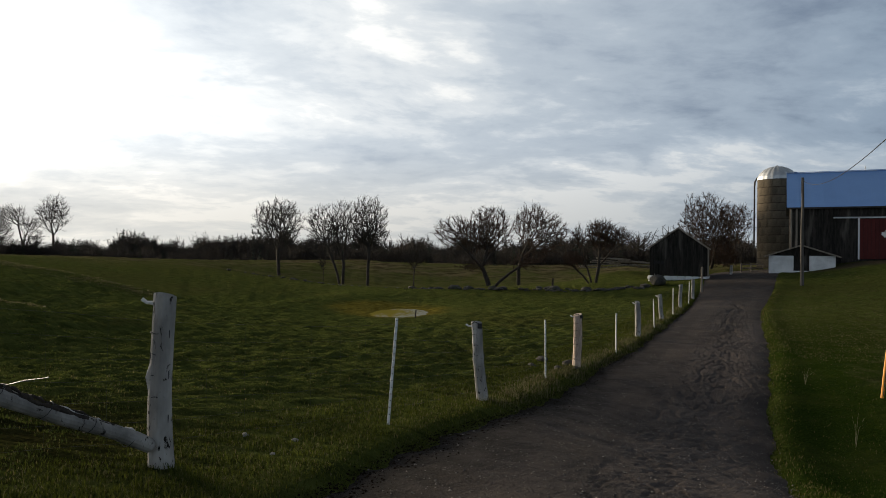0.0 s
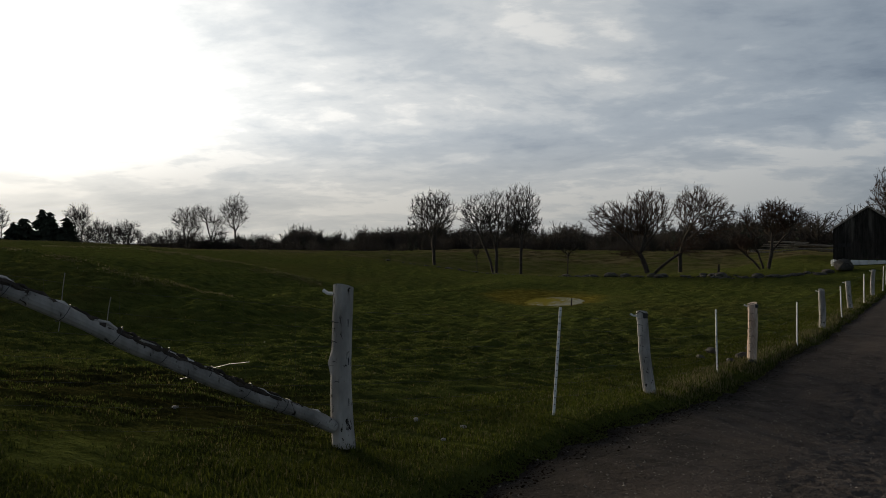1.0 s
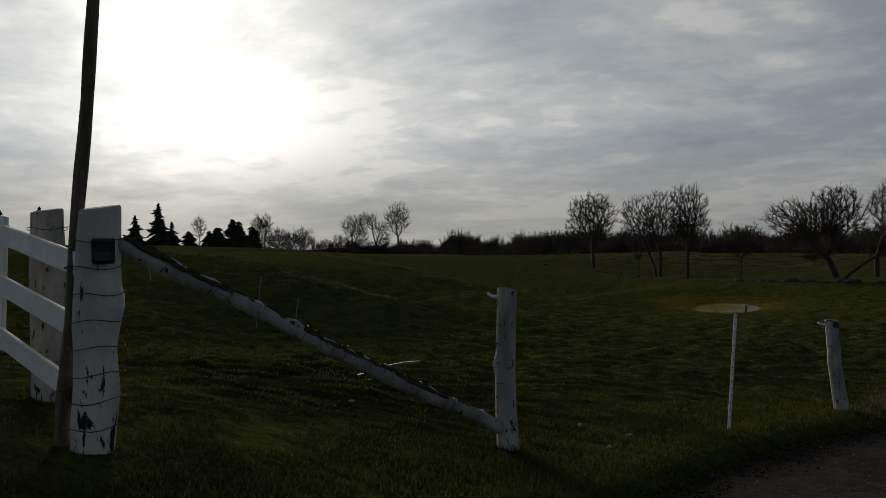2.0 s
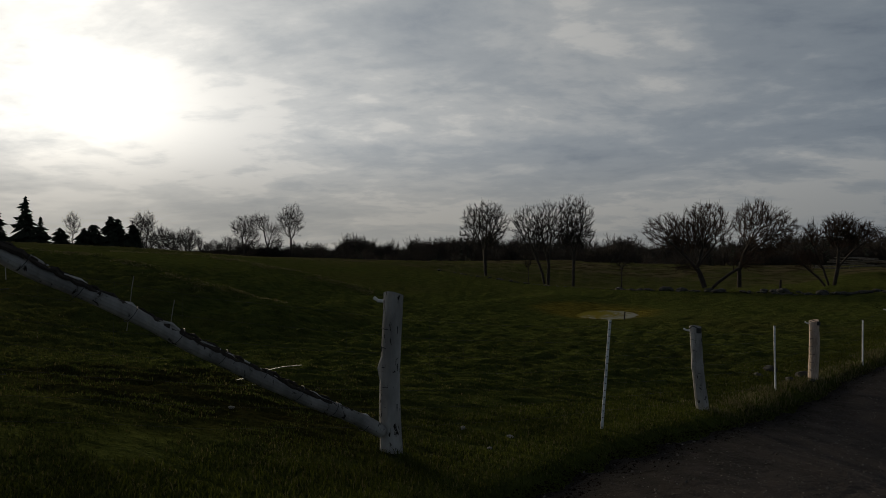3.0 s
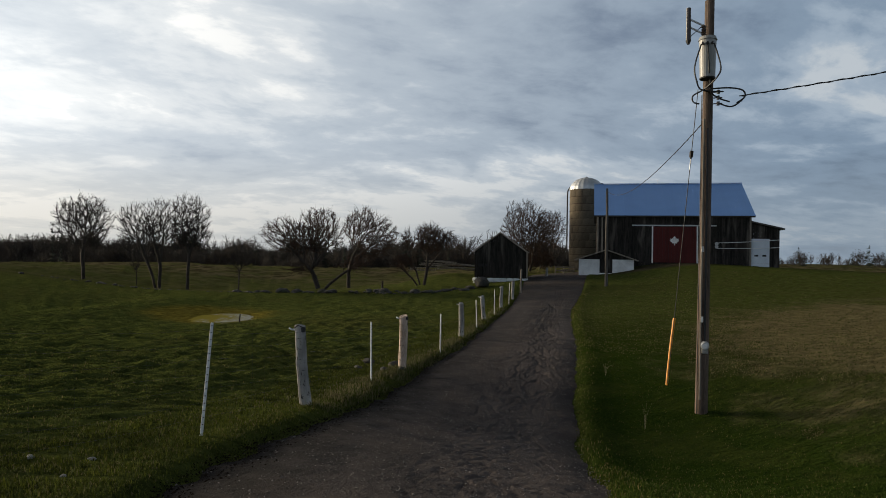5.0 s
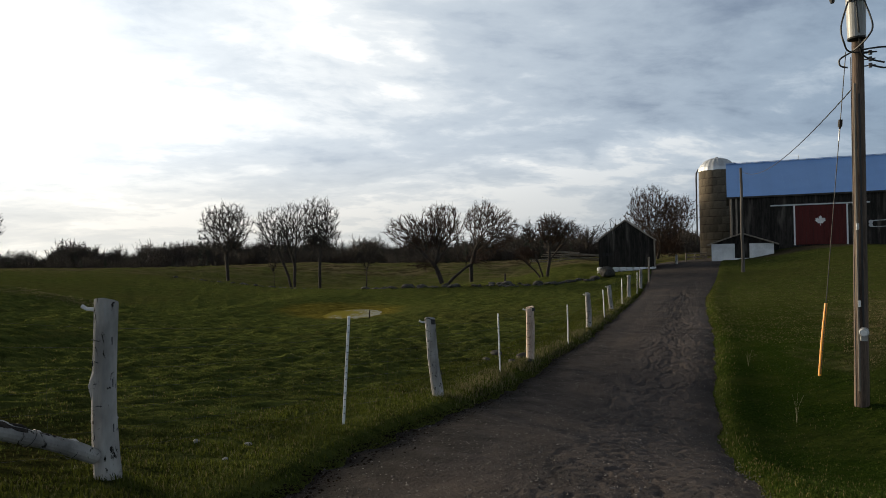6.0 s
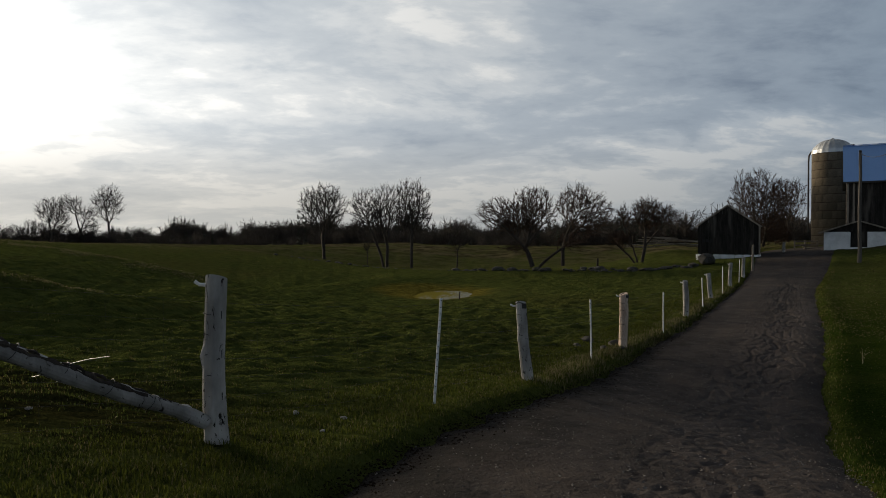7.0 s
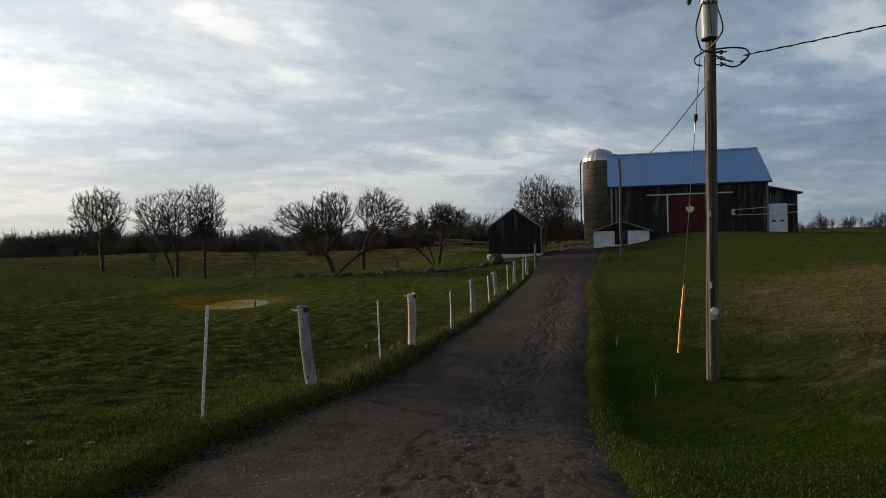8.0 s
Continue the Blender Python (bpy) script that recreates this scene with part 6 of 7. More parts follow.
    rc = side * 0.26 + face * 0.06 + Vector((0, 0, 6.53))
    for q in (-0.12, 0.0, 0.12):
        bm = bmesh.new()
        rod(bm, rc + side * -0.1 + Vector((0, 0, q)), rc + side * 0.08 + Vector((0, 0, q)), 0.012, 0.012, 6)
        rod(bm, rc + side * 0.0 + Vector((0, 0, q - 0.04)), rc + side * 0.0 + Vector((0, 0, q + 0.04)), 0.032, 0.032, 10)
        part("spool", bm, PORCELAIN, rack)
    t0 = tc + face * 0.2
    loops = [
        [t0 - side * 0.12 + Vector((0, 0, zt + 0.64)), t0 - side * 0.24 + Vector((0, 0, zt + 0.2)), t0 - side * 0.2 + Vector((0, 0, zt - 0.1)), side * -0.05 + face * 0.2 + Vector((0, 0, zt - 0.22)), rc + side * 0.1 + Vector((0, 0, 0.12))],
        [t0 + side * 0.12 + Vector((0, 0, zt + 0.64)), t0 + side * 0.25 + Vector((0, 0, zt + 0.15)), t0 + side * 0.16 + Vector((0, 0, zt - 0.08)), face * 0.2 + Vector((0, 0, zt - 0.2)), -side * 0.22 + face * 0.18 + Vector((0, 0, zt - 0.32)), -side * 0.22 + face * 0.18 + Vector((0, 0, zt - 0.45)), -side * 0.1 + face * 0.17 + Vector((0, 0, zt - 0.5))],
        [t0 + Vector((0, 0, zt + 0.66)), t0 + side * 0.03 + Vector((0, 0, zt + 0.2)), side * 0.12 + face * 0.22 + Vector((0, 0, zt - 0.25)), rc + Vector((0, 0, 0.0)), rc + side * 0.22 + Vector((0, 0, -0.1))],
        [side * 0.1 + face * 0.16 + Vector((0, 0, zt - 0.2)), rc + side * 0.2 + Vector((0, 0, 0.19)), rc + side * 0.46 + Vector((0, 0, 0.12)), rc + side * 0.50 + Vector((0, 0, -0.02)), rc + side * 0.35 + Vector((0, 0, -0.13))],
        [rc + side * 0.02 + Vector((0, 0, -0.12)), rc + side * 0.25 + Vector((0, 0, -0.2)), rc + side * 0.45 + Vector((0, 0, -0.08)), rc + side * 0.5 + Vector((0, 0, 0.02))],
    ]
    for pts in loops:
        bm = bmesh.new()
        tube(bm, smooth_path(pts), 0.016, 6)
        part("lead", bm, RUBBER, rack)
    return u, Vector((x, y, z)), side, face


def smooth_path(pts, n=6):
    """A rounded way through points."""
    p = [Vector(q) for q in pts]
    out = []
    for i in range(len(p) - 1):
        a, b, c, d = p[max(i - 1, 0)], p[i], p[i + 1], p[min(i + 2, len(p) - 1)]
        for k in range(n):
            s = k / n
            out.append(0.5 * (2 * b + (c - a) * s + (2 * a - 5 * b + 4 * c - d) * s**2 + (3 * b - a - 3 * c + d) * s**3))
    return out + [p[-1]]


pole, foot, side, face = utility_pole()


def overhead(name, label, a, b, drop, r, twist=0.0):
    """A hanging line; twist: the reach of a second strand wound round it."""
    w = thing(name, Matrix.Translation(a), label, "cable")
    b = Vector(b) - Vector(a)
    bm = bmesh.new()
    path = sag((0, 0, 0), b, drop, 40)
    tube(bm, path, r, 6)
    part("strand", bm, RUBBER, w)
    if twist:
        bm = bmesh.new()
        n = 240
        pts = []
        for k in range(n + 1):
            s = k / n * 40
            i = min(int(s), 39)
            p = path[i].lerp(path[i + 1], s - i)
            pts.append(p + twist * Vector((math.cos(k * 1.1), math.sin(k * 1.1), math.cos(k * 1.1 + 1.5))))
        tube(bm, pts, r * 0.75, 4)
        part("strand", bm, RUBBER, w)


overhead("service_cable", "black twisted service cable leaving the pole", foot + side * 0.66 + Vector((0, 0, 6.55)), foot + side * 17.0 - face * 2.0 + Vector((0, 0, 9.7)), 0.3, 0.011, 0.014)
overhead("barn_cable", "black twisted cable from the pole to the barn", foot - side * 0.01 + Vector((0, 0, 6.06)), (25.85, 49.9, 7.2), 0.8, 0.011, 0.013)
overhead("guy_wire", "steel guy wire with a dark strain insulator", foot - side * 0.13 + Vector((0, 0, 6.75)), (9.0, 13.46, -1.5), 0.0, 0.008)


def guy_insulator():
    a, b = foot - side * 0.13 + Vector((0, 0, 6.75)), Vector((9.0, 13.46, -1.5))
    d = (b - a).normalized()
    c = a + d * 1.35
    g = thing("guy_insulator", Matrix.Translation(c), "dark strain insulator clamped on the guy wire", "insulator")
    bm = bmesh.new()
    rod(bm, -0.07 * d, 0.07 * d, 0.04, 0.04, 10)
    rod(bm, 0.07 * d, 0.12 * d, 0.025, 0.012, 8)
    part("body", bm, PORCELAIN, g)
    bm = bmesh.new()
    rod(bm, 0.1 * d, 0.34 * d, 0.014, 0.010, 8)
    part("clamp", bm, GALV, g)


guy_insulator()


def guy_marker():
    x, y = 8.97, 13.44
    z = height(x, y) - 0.07
    g = thing("guy_marker", spot(x, y, z), "slightly bent yellow plastic guy-wire marker", "marker")
    bm = bmesh.new()
    tube(bm, [(0.19 * (k / 8), 0.02 * math.sin(k / 8 * 3.1), 1.68 * k / 8 - 0.05) for k in range(9)], 0.031, 10)
    part("sleeve", bm, YELLOW, g)


guy_marker()

# ---------------- pond, stones, rails and weeds ----------------
def water_material():
    m = bpy.data.materials.new("pond_water")
    m.use_nodes = True
    N = Nodes(m.node_tree)
    p = N.add("ShaderNodeNewGeometry").outputs["Position"]
    scum = N.span(N.math("ADD", N.noise(N.vmath("MULTIPLY", p, (0.9, 0.35, 1.0)), 1.4, 6.0, 0.65, 0.8), N.math("MULTIPLY", N.math("ADD", N.add("ShaderNodeSeparateXYZ", Vector=p).outputs["X"], -POND[0]), -0.09)), 0.40, 0.60)
    bs = N.add("ShaderNodeBsdfPrincipled", Base_Color=N.mix(scum, (0.10, 0.095, 0.03), (0.17, 0.145, 0.028)), Roughness=N.math("ADD", N.math("MULTIPLY", scum, 0.4), 0.45), Specular_IOR_Level=N.math("MULTIPLY", N.math("SUBTRACT", 1.0, scum), 0.11))
    N.put(bs, "Normal", N.add("ShaderNodeBump", Strength=0.12, Distance=0.01, Height=N.noise(p, 9.0, 2.0)).outputs[0])
    N.add("ShaderNodeOutputMaterial", Surface=bs.outputs[0])
    return m


def pond():
    level = height(*POND) + 0.095
    v = [(POND[0] + 0.75 + 3.3 * math.cos(a * 0.1309) * (1 + 0.07 * math.sin(0.9 * a) + 0.04 * math.sin(2.3 * a)), POND[1] - 0.4 + 3.6 * math.sin(a * 0.1309), level) for a in range(48)]
    tagged(new("pond_water", mesh_from("pond_water", v, [tuple(range(48))], water_material())), "shallow muddy pond reflecting the pale sky", "pond", kind="structure")


pond()


def stone_meshes(n, seed, material=STONE):
    """A few rounded, chipped field stones of unit size."""
    out = []
    for k in range(n):
        rng = random.Random(seed + k)
        bm = bmesh.new()
        bmesh.ops.create_icosphere(bm, subdivisions=2, radius=0.5)
        for v in bm.verts:
            d = v.co.normalized()
            v.co *= 1 + 0.35 * noise.noise(d * 1.3 + Vector((k * 7.1, seed, 0))) + 0.12 * noise.noise(d * 3.1 + Vector((k, 2, seed)))
            v.co.z = max(v.co.z, -0.3) * 0.8
        me = bpy.data.meshes.new("stone")
        bm.to_mesh(me)
        bm.free()
        me.materials.append(material)
        out.append(me)
    return out


STONES = stone_meshes(6, 40)
PALE = stone_meshes(3, 60, surface("pale_stone", (0.16, 0.155, 0.145), (0.36, 0.35, 0.33), 5.0, 30.0, 0.9, 0.4))


def stone_row():
    """Field stones cleared into a long low row under the trees."""
    rng = random.Random(12)
    way = [(-27.0, 74.5), (-20.1, 73.4), (-12.6, 69.9), (-9.2, 66.4), (-4.4, 64.9), (-0.5, 59.6), (2.9, 56.9), (6.9, 56.8), (8.6, 53.4), (11.2, 52.6), (15.3, 54.6)]
    row = thing("stone_row", spot(0, 0, 0), "long low row of mossy field stones under the trees", "stone row")
    for i, ((ax, ay), (bx, by)) in enumerate(zip(way, way[1:])):
        n = int(math.hypot(bx - ax, by - ay) / (0.55 if i < 4 else 0.27))
        for k in range(n):
            s = (k + rng.random()) / n
            x, y = ax + (bx - ax) * s + rng.gauss(0, 0.45), ay + (by - ay) * s + rng.gauss(0, 0.5)
            size = rng.uniform(0.2, 0.5 + 0.5 * rng.random() ** 2) * (0.8 if i < 4 else 1.0)
            ob = new("stone", rng.choice(STONES))
            ob.parent = row
            ob.matrix_basis = Matrix.Translation((x, y, height(x, y) + 0.08 * size)) @ Matrix.Rotation(rng.uniform(0, 6.3), 4, "Z") @ Matrix.Diagonal((size * 1.25, size, size * rng.uniform(0.55, 0.85), 1))


stone_row()


def loose_stone(name, x, y, size, label, meshes=STONES, flat=0.7, k=0):
    ob = tagged(new(name, meshes[k % len(meshes)]), label, "stone", "loose stones")
    ob.matrix_world = Matrix.Translation((x, y, height(x, y) + size * 0.2 * flat)) @ Matrix.Rotation(k * 1.3, 4, "Z") @ Matrix.Diagonal((size, size * 0.8, size * flat, 1))


loose_stone("boulder", 16.7, 55.3, 1.75, "big grey boulder in front of the shed", flat=0.75, k=1)
for i, (x, y, sz) in enumerate(((2.86, 15.4, 0.34), (2.5, 14.8, 0.24), (2.3, 16.1, 0.3), (3.3, 16.9, 0.28), (1.95, 15.2, 0.2), (2.9, 14.75, 0.2))):
    loose_stone("field_stone", x, y, sz, "grey field stone in the grass by the fence", k=i)
for i, (x, y, sz) in enumerate(((-1.37, 5.95, 0.07), (-1.85, 5.9, 0.08), (-2.75, 5.3, 0.09), (-1.42, 5.35, 0.05), (-3.3, 5.6, 0.06), (-3.7, 4.6, 0.06), (-4.3, 5.8, 0.08), (-2.9, 6.6, 0.06))):
    loose_stone("pale_stone", x, y, sz, "small pale stone in the cropped grass", PALE, k=i)


def rail_pile():
    """An old split-rail fence fallen into a heap behind the shed."""
    z = height(17.6, 70.0)
    pile = thing("rail_fence", spot(17.6, 70.0, z), "tumbled grey split-rail fence on the bank", "rail fence")
    rng = random.Random(3)
    for k in range(17):
        bm = bmesh.new()
        x = -3.2 + 0.42 * k + rng.uniform(-0.3, 0.3)
        h = 0.12 + 0.14 * (k % 6) + max(0, 0.35 - abs(x + 1) * 0.1)
        a = Vector((x - 1.5, rng.uniform(-0.6, 0.6), h + rng.uniform(-0.1, 0.35)))
        b = Vector((x + 1.6, rng.uniform(-0.6, 0.6), h + rng.uniform(-0.25, 0.2)))
        tube(bm, [a, a.lerp(b, 0.5) + Vector((0, 0, rng.uniform(-0.05, 0.05))), b], [0.06, 0.075, 0.055], 6)
        part("rail", bm, GREY_WOOD, pile)


rail_pile()


def short_post(x, y, tall, r, label, mt):
    p = thing("short_post", spot(x, y, height(x, y)), label, "post")
    bm = bmesh.new()
    tube(bm, [(0, 0, -0.2), (0.01, 0, tall * 0.5), (0.03, 0.01, tall)], [r * 1.1, r, r * 0.9], 8)
    part("shaft", bm, mt, p)


short_post(24.9, 60.7, 1.0, 0.13, "short white post at the drive's end", WHITEWASH)
short_post(-2.1, 34.4, 0.4, 0.035, "small dark stake at the pond's edge", BARK)
short_post(8.4, 58.5, 0.8, 0.09, "short dark stake by the stone row", BARK)
short_post(23.6, 63.0, 0.9, 0.1, "short grey post beyond the shed", GREY_WOOD)


def dead_weed(x, y, tall, seed):
    rng = random.Random(seed)
    w = thing("dead_weed", spot(x, y, height(x, y)), "thin dry dead weed stalk standing in the lawn", "weed", "dead weeds")
    for k in range(4):
        bm = bmesh.new()
        a = rng.uniform(0, 6.3)
        lean = rng.uniform(0.05, 0.18)
        tube(bm, [(0, 0, 0), (lean * 0.3 * math.cos(a), lean * 0.3 * math.sin(a), tall * 0.5), (lean * math.cos(a), lean * math.sin(a), tall * rng.uniform(0.7, 1.0))], [0.0018, 0.0015, 0.001], 4)
        part("stalk", bm, DRY, w)


DRY = surface("dry_stalk", (0.30, 0.25, 0.15), (0.52, 0.45, 0.30), 4.0, 30.0, 0.9, 0.1)
dead_weed(7.14, 11.2, 0.6, 1)
dead_weed(7.95, 14.5, 0.4, 2)


# ---------------- grass ----------------
def blade_material(name, dark, light, dead, share):
    m = bpy.data.materials.new(name)
    m.use_nodes = True
    N = Nodes(m.node_tree)
    g = N.add("ShaderNodeNewGeometry")
    r = g.outputs["Random Per Island"]
    col = N.mix(r, dark, light)
    col = N.mix(N.math("LESS_THAN", N.math("FRACT", N.math("MULTIPLY", r, 37.7)), share), col, dead)
    col = N.mix(N.math("MULTIPLY", N.span(N.noise(g.outputs["Position"], 0.6, 3.0), 0.4, 0.65), 0.4), col, tuple(c * 0.55 for c in dark))
    d = N.add("ShaderNodeBsdfPrincipled", Base_Color=col, Roughness=0.8, Specular_IOR_Level=0.05)
    t = N.add("ShaderNodeBsdfTranslucent", Color=col)
    mx = N.add("ShaderNodeMixShader", i0=0.28, i1=d.outputs[0], i2=t.outputs[0])
    N.add("ShaderNodeOutputMaterial", Surface=mx.outputs[0])
    return m


def blades(name, label, x, y, tall, wide, material, seed, bend=0.6):
    """Bent tapering blades, two triangles and a tip each, at the places given."""
    rng = np.random.default_rng(seed)
    n = len(x)
    z = ground_height(x, y) - 0.01
    a = rng.uniform(0, 2 * math.pi, n)
    b = a + rng.uniform(-0.6, 0.6, n) + math.pi / 2
    lean = tall * bend * rng.uniform(0.2, 1.1, n)
    base = np.stack([x, y, z], 1)
    w = np.stack([np.cos(a), np.sin(a), 0 * a], 1) * wide[:, None] / 2
    off = np.stack([np.cos(b), np.sin(b), 0 * b], 1) * lean[:, None]
    mid = base + off * 0.35 + np.stack([0 * a, 0 * a, tall * 0.6], 1)
    tip = base + off + np.stack([0 * a, 0 * a, tall * (1 - 0.25 * bend)], 1)
    v = np.stack([base - w, base + w, mid + w * 0.75, mid - w * 0.75, tip], 1).reshape(-1, 3)
    o = np.arange(n)[:, None] * 5
    quad = (o + np.array([[0, 1, 2, 3]])).astype(np.int32)
    tri = (o + np.array([[3, 2, 4]])).astype(np.int32)
    me = bpy.data.meshes.new(name)
    me.vertices.add(len(v))
    me.vertices.foreach_set("co", v.astype(np.float32).ravel())
    me.loops.add(7 * n)
    me.loops.foreach_set("vertex_index", np.concatenate([quad, tri], 1).ravel())
    me.polygons.add(2 * n)
    me.polygons.foreach_set("loop_start", (np.arange(n)[:, None] * 7 + np.array([[0, 4]])).ravel().astype(np.int32))
    me.update(calc_edges=True)
    me.materials.append(material)
    tagged(new(name, me), label, "grass", kind="stuff")


def scatter(rng, n, near, far, left, right, clump=0.0, power=1.0):
    """Places in a fan from the gate, thinning with distance, in clumps."""
    a = np.radians(rng.uniform(left, right, n))
    r = near * (far / near) ** (rng.random(n) ** power)
    x, y = r * np.sin(a) + 0.1, r * np.cos(a) - 0.5
    if clump:
        keep = rough(x, y, 1.6, 9.0, 2) + rng.normal(0, 0.25, n) > -clump
        x, y = x[keep], y[keep]
    return x, y


def grow_grass():
    rng = np.random.default_rng(9)
    pasture = blade_material("pasture_blades", (0.026, 0.035, 0.008), (0.086, 0.106, 0.024), (0.15, 0.13, 0.050), 0.10)
    verge = blade_material("verge_blades", (0.036, 0.046, 0.006), (0.112, 0.128, 0.022), (0.15, 0.135, 0.06), 0.10)
    edge = blade_material("edge_blades", (0.024, 0.034, 0.004), (0.080, 0.098, 0.014), (0.17, 0.14, 0.06), 0.25)
    bank = blade_material("bank_blades", (0.026, 0.034, 0.008), (0.085, 0.092, 0.026), (0.15, 0.125, 0.06), 0.3)
    lawn = blade_material("lawn_blades", (0.018, 0.036, 0.005), (0.054, 0.082, 0.013), (0.14, 0.12, 0.05), 0.10)
    dry = blade_material("dry_blades", (0.085, 0.075, 0.032), (0.22, 0.186, 0.095), (0.045, 0.06, 0.010), 0.3)
    # cropped pasture
    x, y = scatter(rng, 380000, 2.2, 20.0, -76, 30, -0.02, 1.0)
    gap = drive_gap(x, y)
    keep = (gap > 0.15) & (x < 0.44 * y + 1.0)
    x, y = x[keep], y[keep]
    r = np.hypot(x, y)
    blades("pasture_grass", "short tufted green pasture grass with dry blades", x, y, rng.uniform(0.018, 0.050, len(x)) * (1 + r / 60), 0.005 + r * 0.0007, pasture, 1)
    # far tussocks
    x, y = scatter(rng, 42000, 14.0, 70.0, -70, 26, -0.1, 0.8)
    gap = drive_gap(x, y)
    keep = (gap > 0.6) & (np.hypot((x - POND[0]) / 4, (y - POND[1]) / 6) > 1)
    x, y = x[keep], y[keep]
    r = np.hypot(x, y)
    blades("tussocks", "coarse grass tussocks over the far pasture", x, y, rng.uniform(0.03, 0.065, len(x)), 0.010 + r * 0.0010, pasture, 2, 0.9)
    # the verges of the drive, taller towards the fence
    line = drive_line(0.5)
    line = line[(line[:, 1] > 0.5) & (line[:, 1] < 46)]
    d = np.gradient(line[:, :2], axis=0)
    d /= np.linalg.norm(d, axis=1)[:, None]
    for sgn, n, reach, mt, nm, lab in ((-1, 140000, 1.9, verge, "verge_grass", "longer green and straw-coloured grass along the fence"), (1, 8000, 0.5, edge, "edge_grass", "ragged grass along the gravel's edge")):
        i = (rng.random(n) ** 1.6 * (len(line) - 1)).astype(int)
        s = rng.random(n)
        g = -0.05 + reach * rng.random(n) ** (1.1 if sgn < 0 else 2.2) + 0.06 * rng.normal(size=n) - 0.22 * np.clip(rough(line[i, 0] + s, line[i, 1], 1.1, 4.0, 2), -1, 1)
        x = line[i, 0] + d[i, 0] * s * 0.5 + sgn * d[i, 1] * (line[i, 2] + g)
        y = line[i, 1] + d[i, 1] * s * 0.5 - sgn * d[i, 0] * (line[i, 2] + g)
        keep = rough(x, y, 2.2, 1.0, 2) + rng.normal(0, 0.3, n) > -0.25
        x, y, g = x[keep], y[keep], g[keep]
        r = np.hypot(x, y)
        tall = rng.uniform(0.02, 0.055, len(x)) + (0.045 * rng.random(len(x)) ** 2 * np.exp(-((g - 1.0) / 0.5) ** 2) if sgn < 0 else 0.02)
        blades(nm, lab, x, y, tall, 0.0045 + r * 0.0007, mt, 3 + sgn)
    # dead straw left standing along the fence
    straw = blade_material("straw_blades", (0.095, 0.088, 0.040), (0.23, 0.205, 0.105), (0.05, 0.07, 0.010), 0.35)
    fence = np.array([(0.64, 9.93), (2.02, 13.22), (2.99, 15.08), (4.52, 17.77), (6.11, 21.5), (7.48, 24.41), (8.7, 27.41), (11.6, 34.15)])
    s = np.clip(rng.random(26000) ** 1.25 * 7, 0, 6.999)
    i = s.astype(int)
    x = fence[i, 0] + (fence[i + 1, 0] - fence[i, 0]) * (s - i) + rng.normal(0, 0.20, len(s))
    y = fence[i, 1] + (fence[i + 1, 1] - fence[i, 1]) * (s - i) + rng.normal(0, 0.20, len(s))
    keep = rough(x, y, 0.9, 6.0, 2) + rng.normal(0, 0.15, len(s)) > -0.1
    x, y = x[keep], y[keep]
    blades("straw", "dead straw-coloured grass standing along the fence", x, y, 0.03 + 0.11 * rng.random(len(x)) ** 1.6, 0.004 + np.hypot(x, y) * 0.0006, straw, 21, 0.6)
    # pale dead grass added along the pasture's crests to imitate low sunlight on them
    px, py = [], []
    for crest, n in zip(CRESTS[:3], (16000, 12000, 7000)):
        line_b, line_d = np.array(crest)[:, 0], np.array(crest)[:, 1]
        at = rng.random(n) * (len(crest) - 1)
        b, far = np.radians(np.interp(at, np.arange(len(crest)), line_b)), np.interp(at, np.arange(len(crest)), line_d)
        far = far * (1 + rng.normal(0, 0.022, n))
        px.append(far * np.sin(b))
        py.append(far * np.cos(b))
    x, y = np.concatenate(px), np.concatenate(py)
    keep = rough(x, y, 0.35, 3.0, 2) + rng.normal(0, 0.2, len(x)) > -0.15
    x, y = x[keep], y[keep]
    blades("crest_light_grass", "pale dead grass standing in for low sunlight along the pasture's crests", x, y, rng.uniform(0.03, 0.085, len(x)), 0.006 + np.hypot(x, y) * 0.0007, straw, 23, 0.9)
    # mown lawn by the pole
    x, y = scatter(rng, 110000, 3.0, 26.0, 24, 66, 0.35, 0.85)
    gap = drive_gap(x, y)
    keep = (gap > 0.1) & (x > 0.4 * y) & (np.hypot(((x + y) * 0.707 - 30) / 15.0, ((x - y) * 0.707 - 3) / 7.5) + 0.4 * rough(x, y, 0.4, 2.0, 2) > 0.95)
    x, y = x[keep], y[keep]
    r = np.hypot(x, y)
    blades("lawn_grass", "short dark green lawn grass around the utility pole", x, y, rng.uniform(0.02, 0.05, len(x)), 0.005 + r * 0.0007, lawn, 7)
    # dry hay-coloured grass on the rise
    x, y = scatter(rng, 70000, 12.0, 40.0, 34, 66, 0.2, 1.0)
    q = np.hypot(((x + y) * 0.707 - 30) / 16.0, ((x - y) * 0.707 - 3) / 8.5) + 0.5 * rough(x, y, 0.3, 2.0, 2)
    keep = (q < 1.0) & (drive_gap(x, y) > 1)
    x, y = x[keep], y[keep]
    blades("dry_grass", "matted straw-coloured dead grass on the rise", x, y, rng.uniform(0.03, 0.07, len(x)), 0.007 + np.hypot(x, y) * 0.0009, dry, 11, 1.0)
    x, y = scatter(rng, 60000, 20.0, 62.0, 24, 64, 0.3, 0.9)
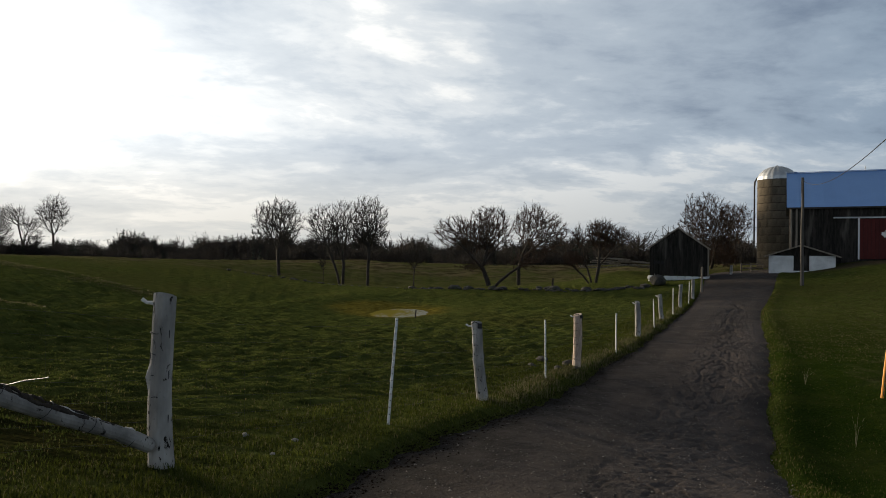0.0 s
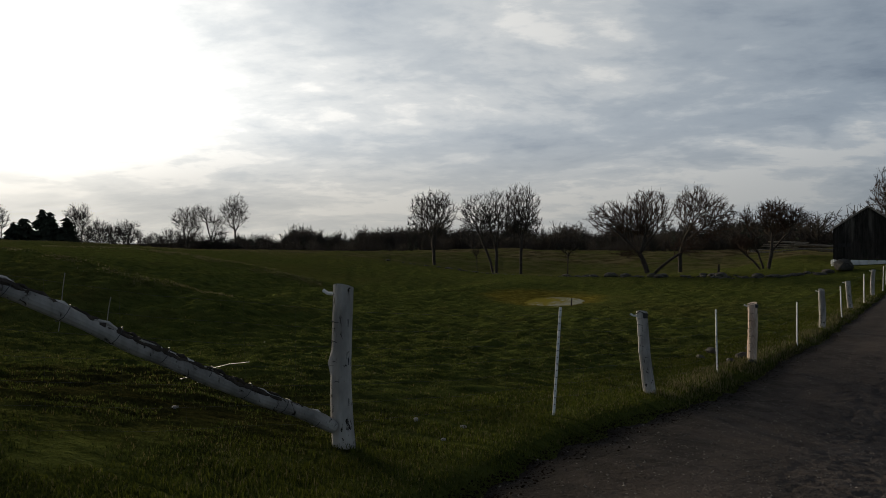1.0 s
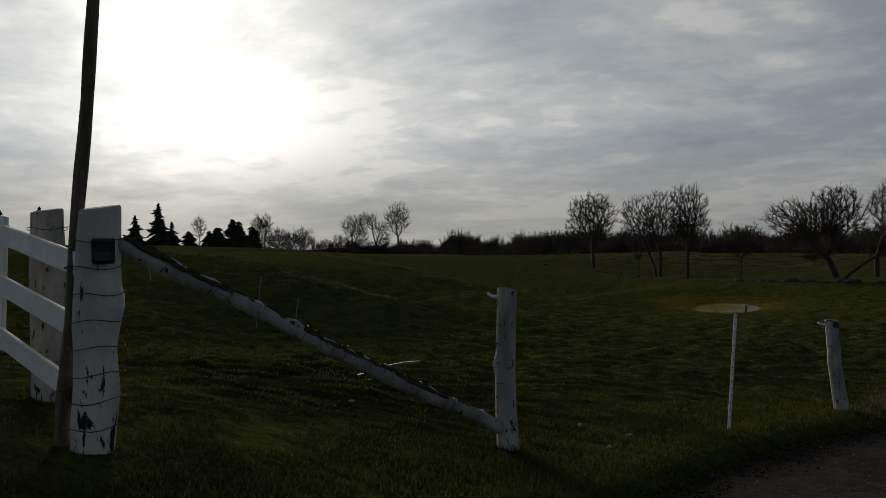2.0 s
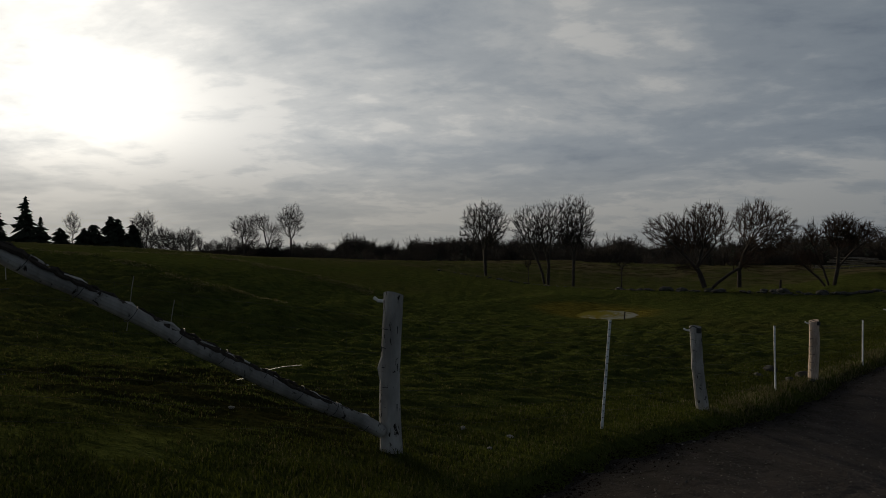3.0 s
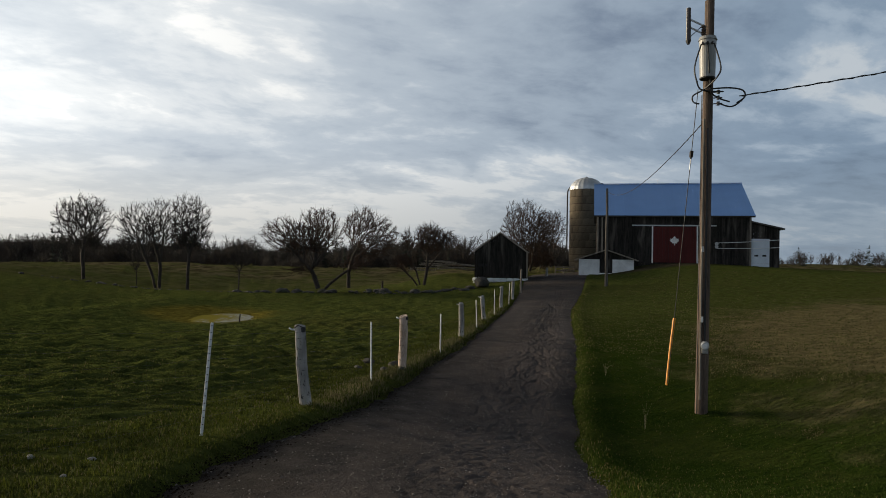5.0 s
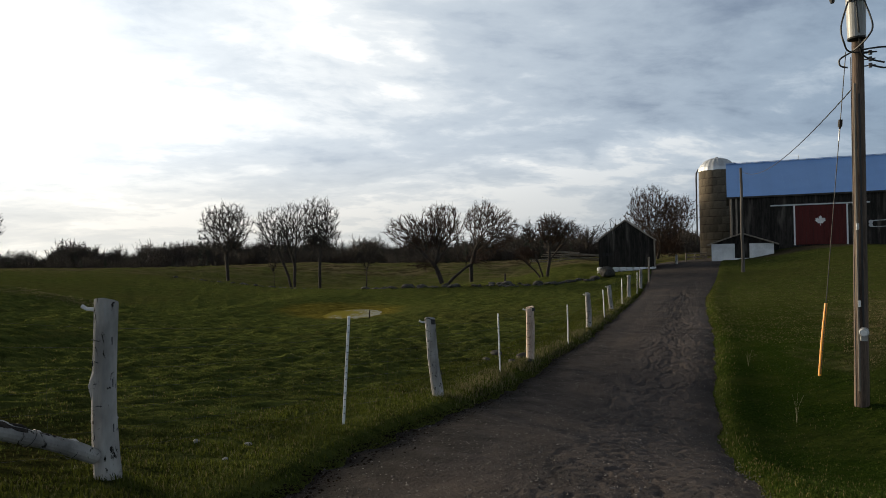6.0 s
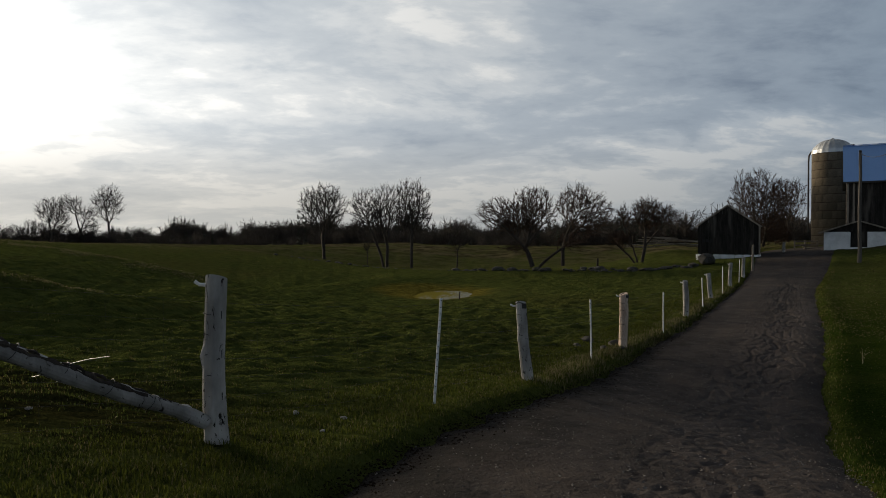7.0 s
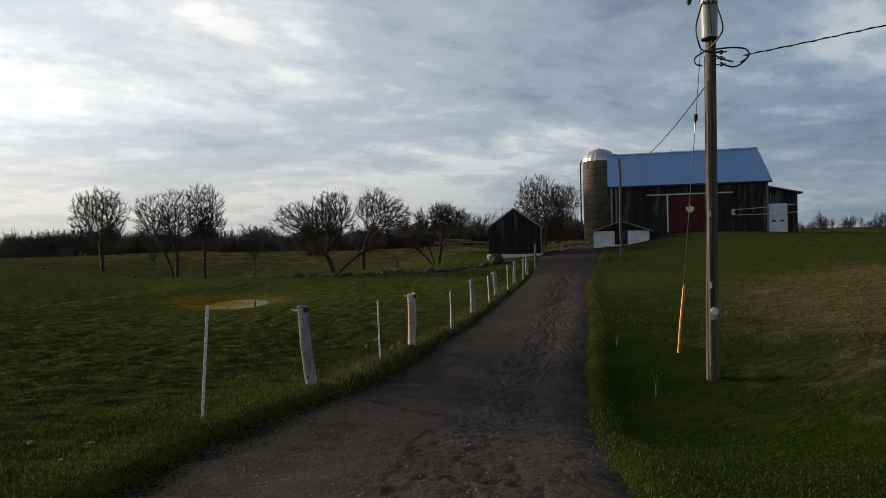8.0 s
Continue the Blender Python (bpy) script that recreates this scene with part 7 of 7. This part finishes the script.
    keep = (drive_gap(x, y) > 0.3) & (x > 0.44 * y) & (np.hypot(((x + y) * 0.707 - 30) / 15.0, ((x - y) * 0.707 - 3) / 7.5) > 0.9) & ((x - BX) * 0.43 + (y - BY) * 0.9 < -4.0)
    x, y = x[keep], y[keep]
    blades("bank_grass", "short green grass on the bank below the barn", x, y, rng.uniform(0.03, 0.06, len(x)), 0.008 + np.hypot(x, y) * 0.0009, bank, 12, 0.9)
    # gravel chips, and dark clods crumbled along the fence-side edge
    v0 = np.array([(1, 0, 0), (-1, 0, 0), (0, 1, 0), (0, -1, 0), (0, 0, 0.8), (0, 0, -0.6)], float)
    f0 = np.array([(0, 2, 4), (2, 1, 4), (1, 3, 4), (3, 0, 4)])
    for nm, lab, n, low, high, big, mt in (("gravel_chips", "loose pale stone chips on the gravel drive", 17000, -1.0, 1.0, 0.010, STONE_CHIP),
                                           ("soil_clods", "dark crumbled soil along the edge of the drive", 15000, -1.05, -0.84, 0.011, CLOD)):
        i = (rng.random(n) ** 1.8 * (len(line) - 1)).astype(int)
        u = low + (high - low) * rng.random(n) ** (0.7 if low < -0.99 and high > 0 else 1.5)
        w = line[i, 2]
        x, y = line[i, 0] + d[i, 1] * u * w + rng.normal(0, 0.08, n), line[i, 1] - d[i, 0] * u * w + rng.normal(0, 0.2, n)
        z = land(x, y) + np.where(np.abs(u) < 0.8, 0.016 * (1 - u**2) + 0.004, -0.03 + 0.03 * rng.random(n))
        sz = 0.005 + big * rng.random(n) ** 4
        V = np.stack([x, y, z], 1)[:, None] + (v0[None] + rng.normal(0, 0.25, (n, 6, 3))) * sz[:, None, None]
        F = (np.arange(n)[:, None, None] * 6 + f0[None]).reshape(-1, 3)
        tagged(new(nm, mesh_from(nm, V.reshape(-1, 3).tolist(), F.tolist(), mt)), lab, "gravel", kind="stuff")


CLOD = surface("dark_soil", (0.006, 0.0045, 0.003), (0.020, 0.015, 0.011), 3.0, 30.0, 1.0, 0.3, vary=0.8, island=True, spec=0.0)
STONE_CHIP = surface("stone_chips", (0.045, 0.040, 0.038), (0.16, 0.145, 0.135), 2.0, 22.0, 0.9, 0.3, vary=0.9, island=True)
grow_grass()
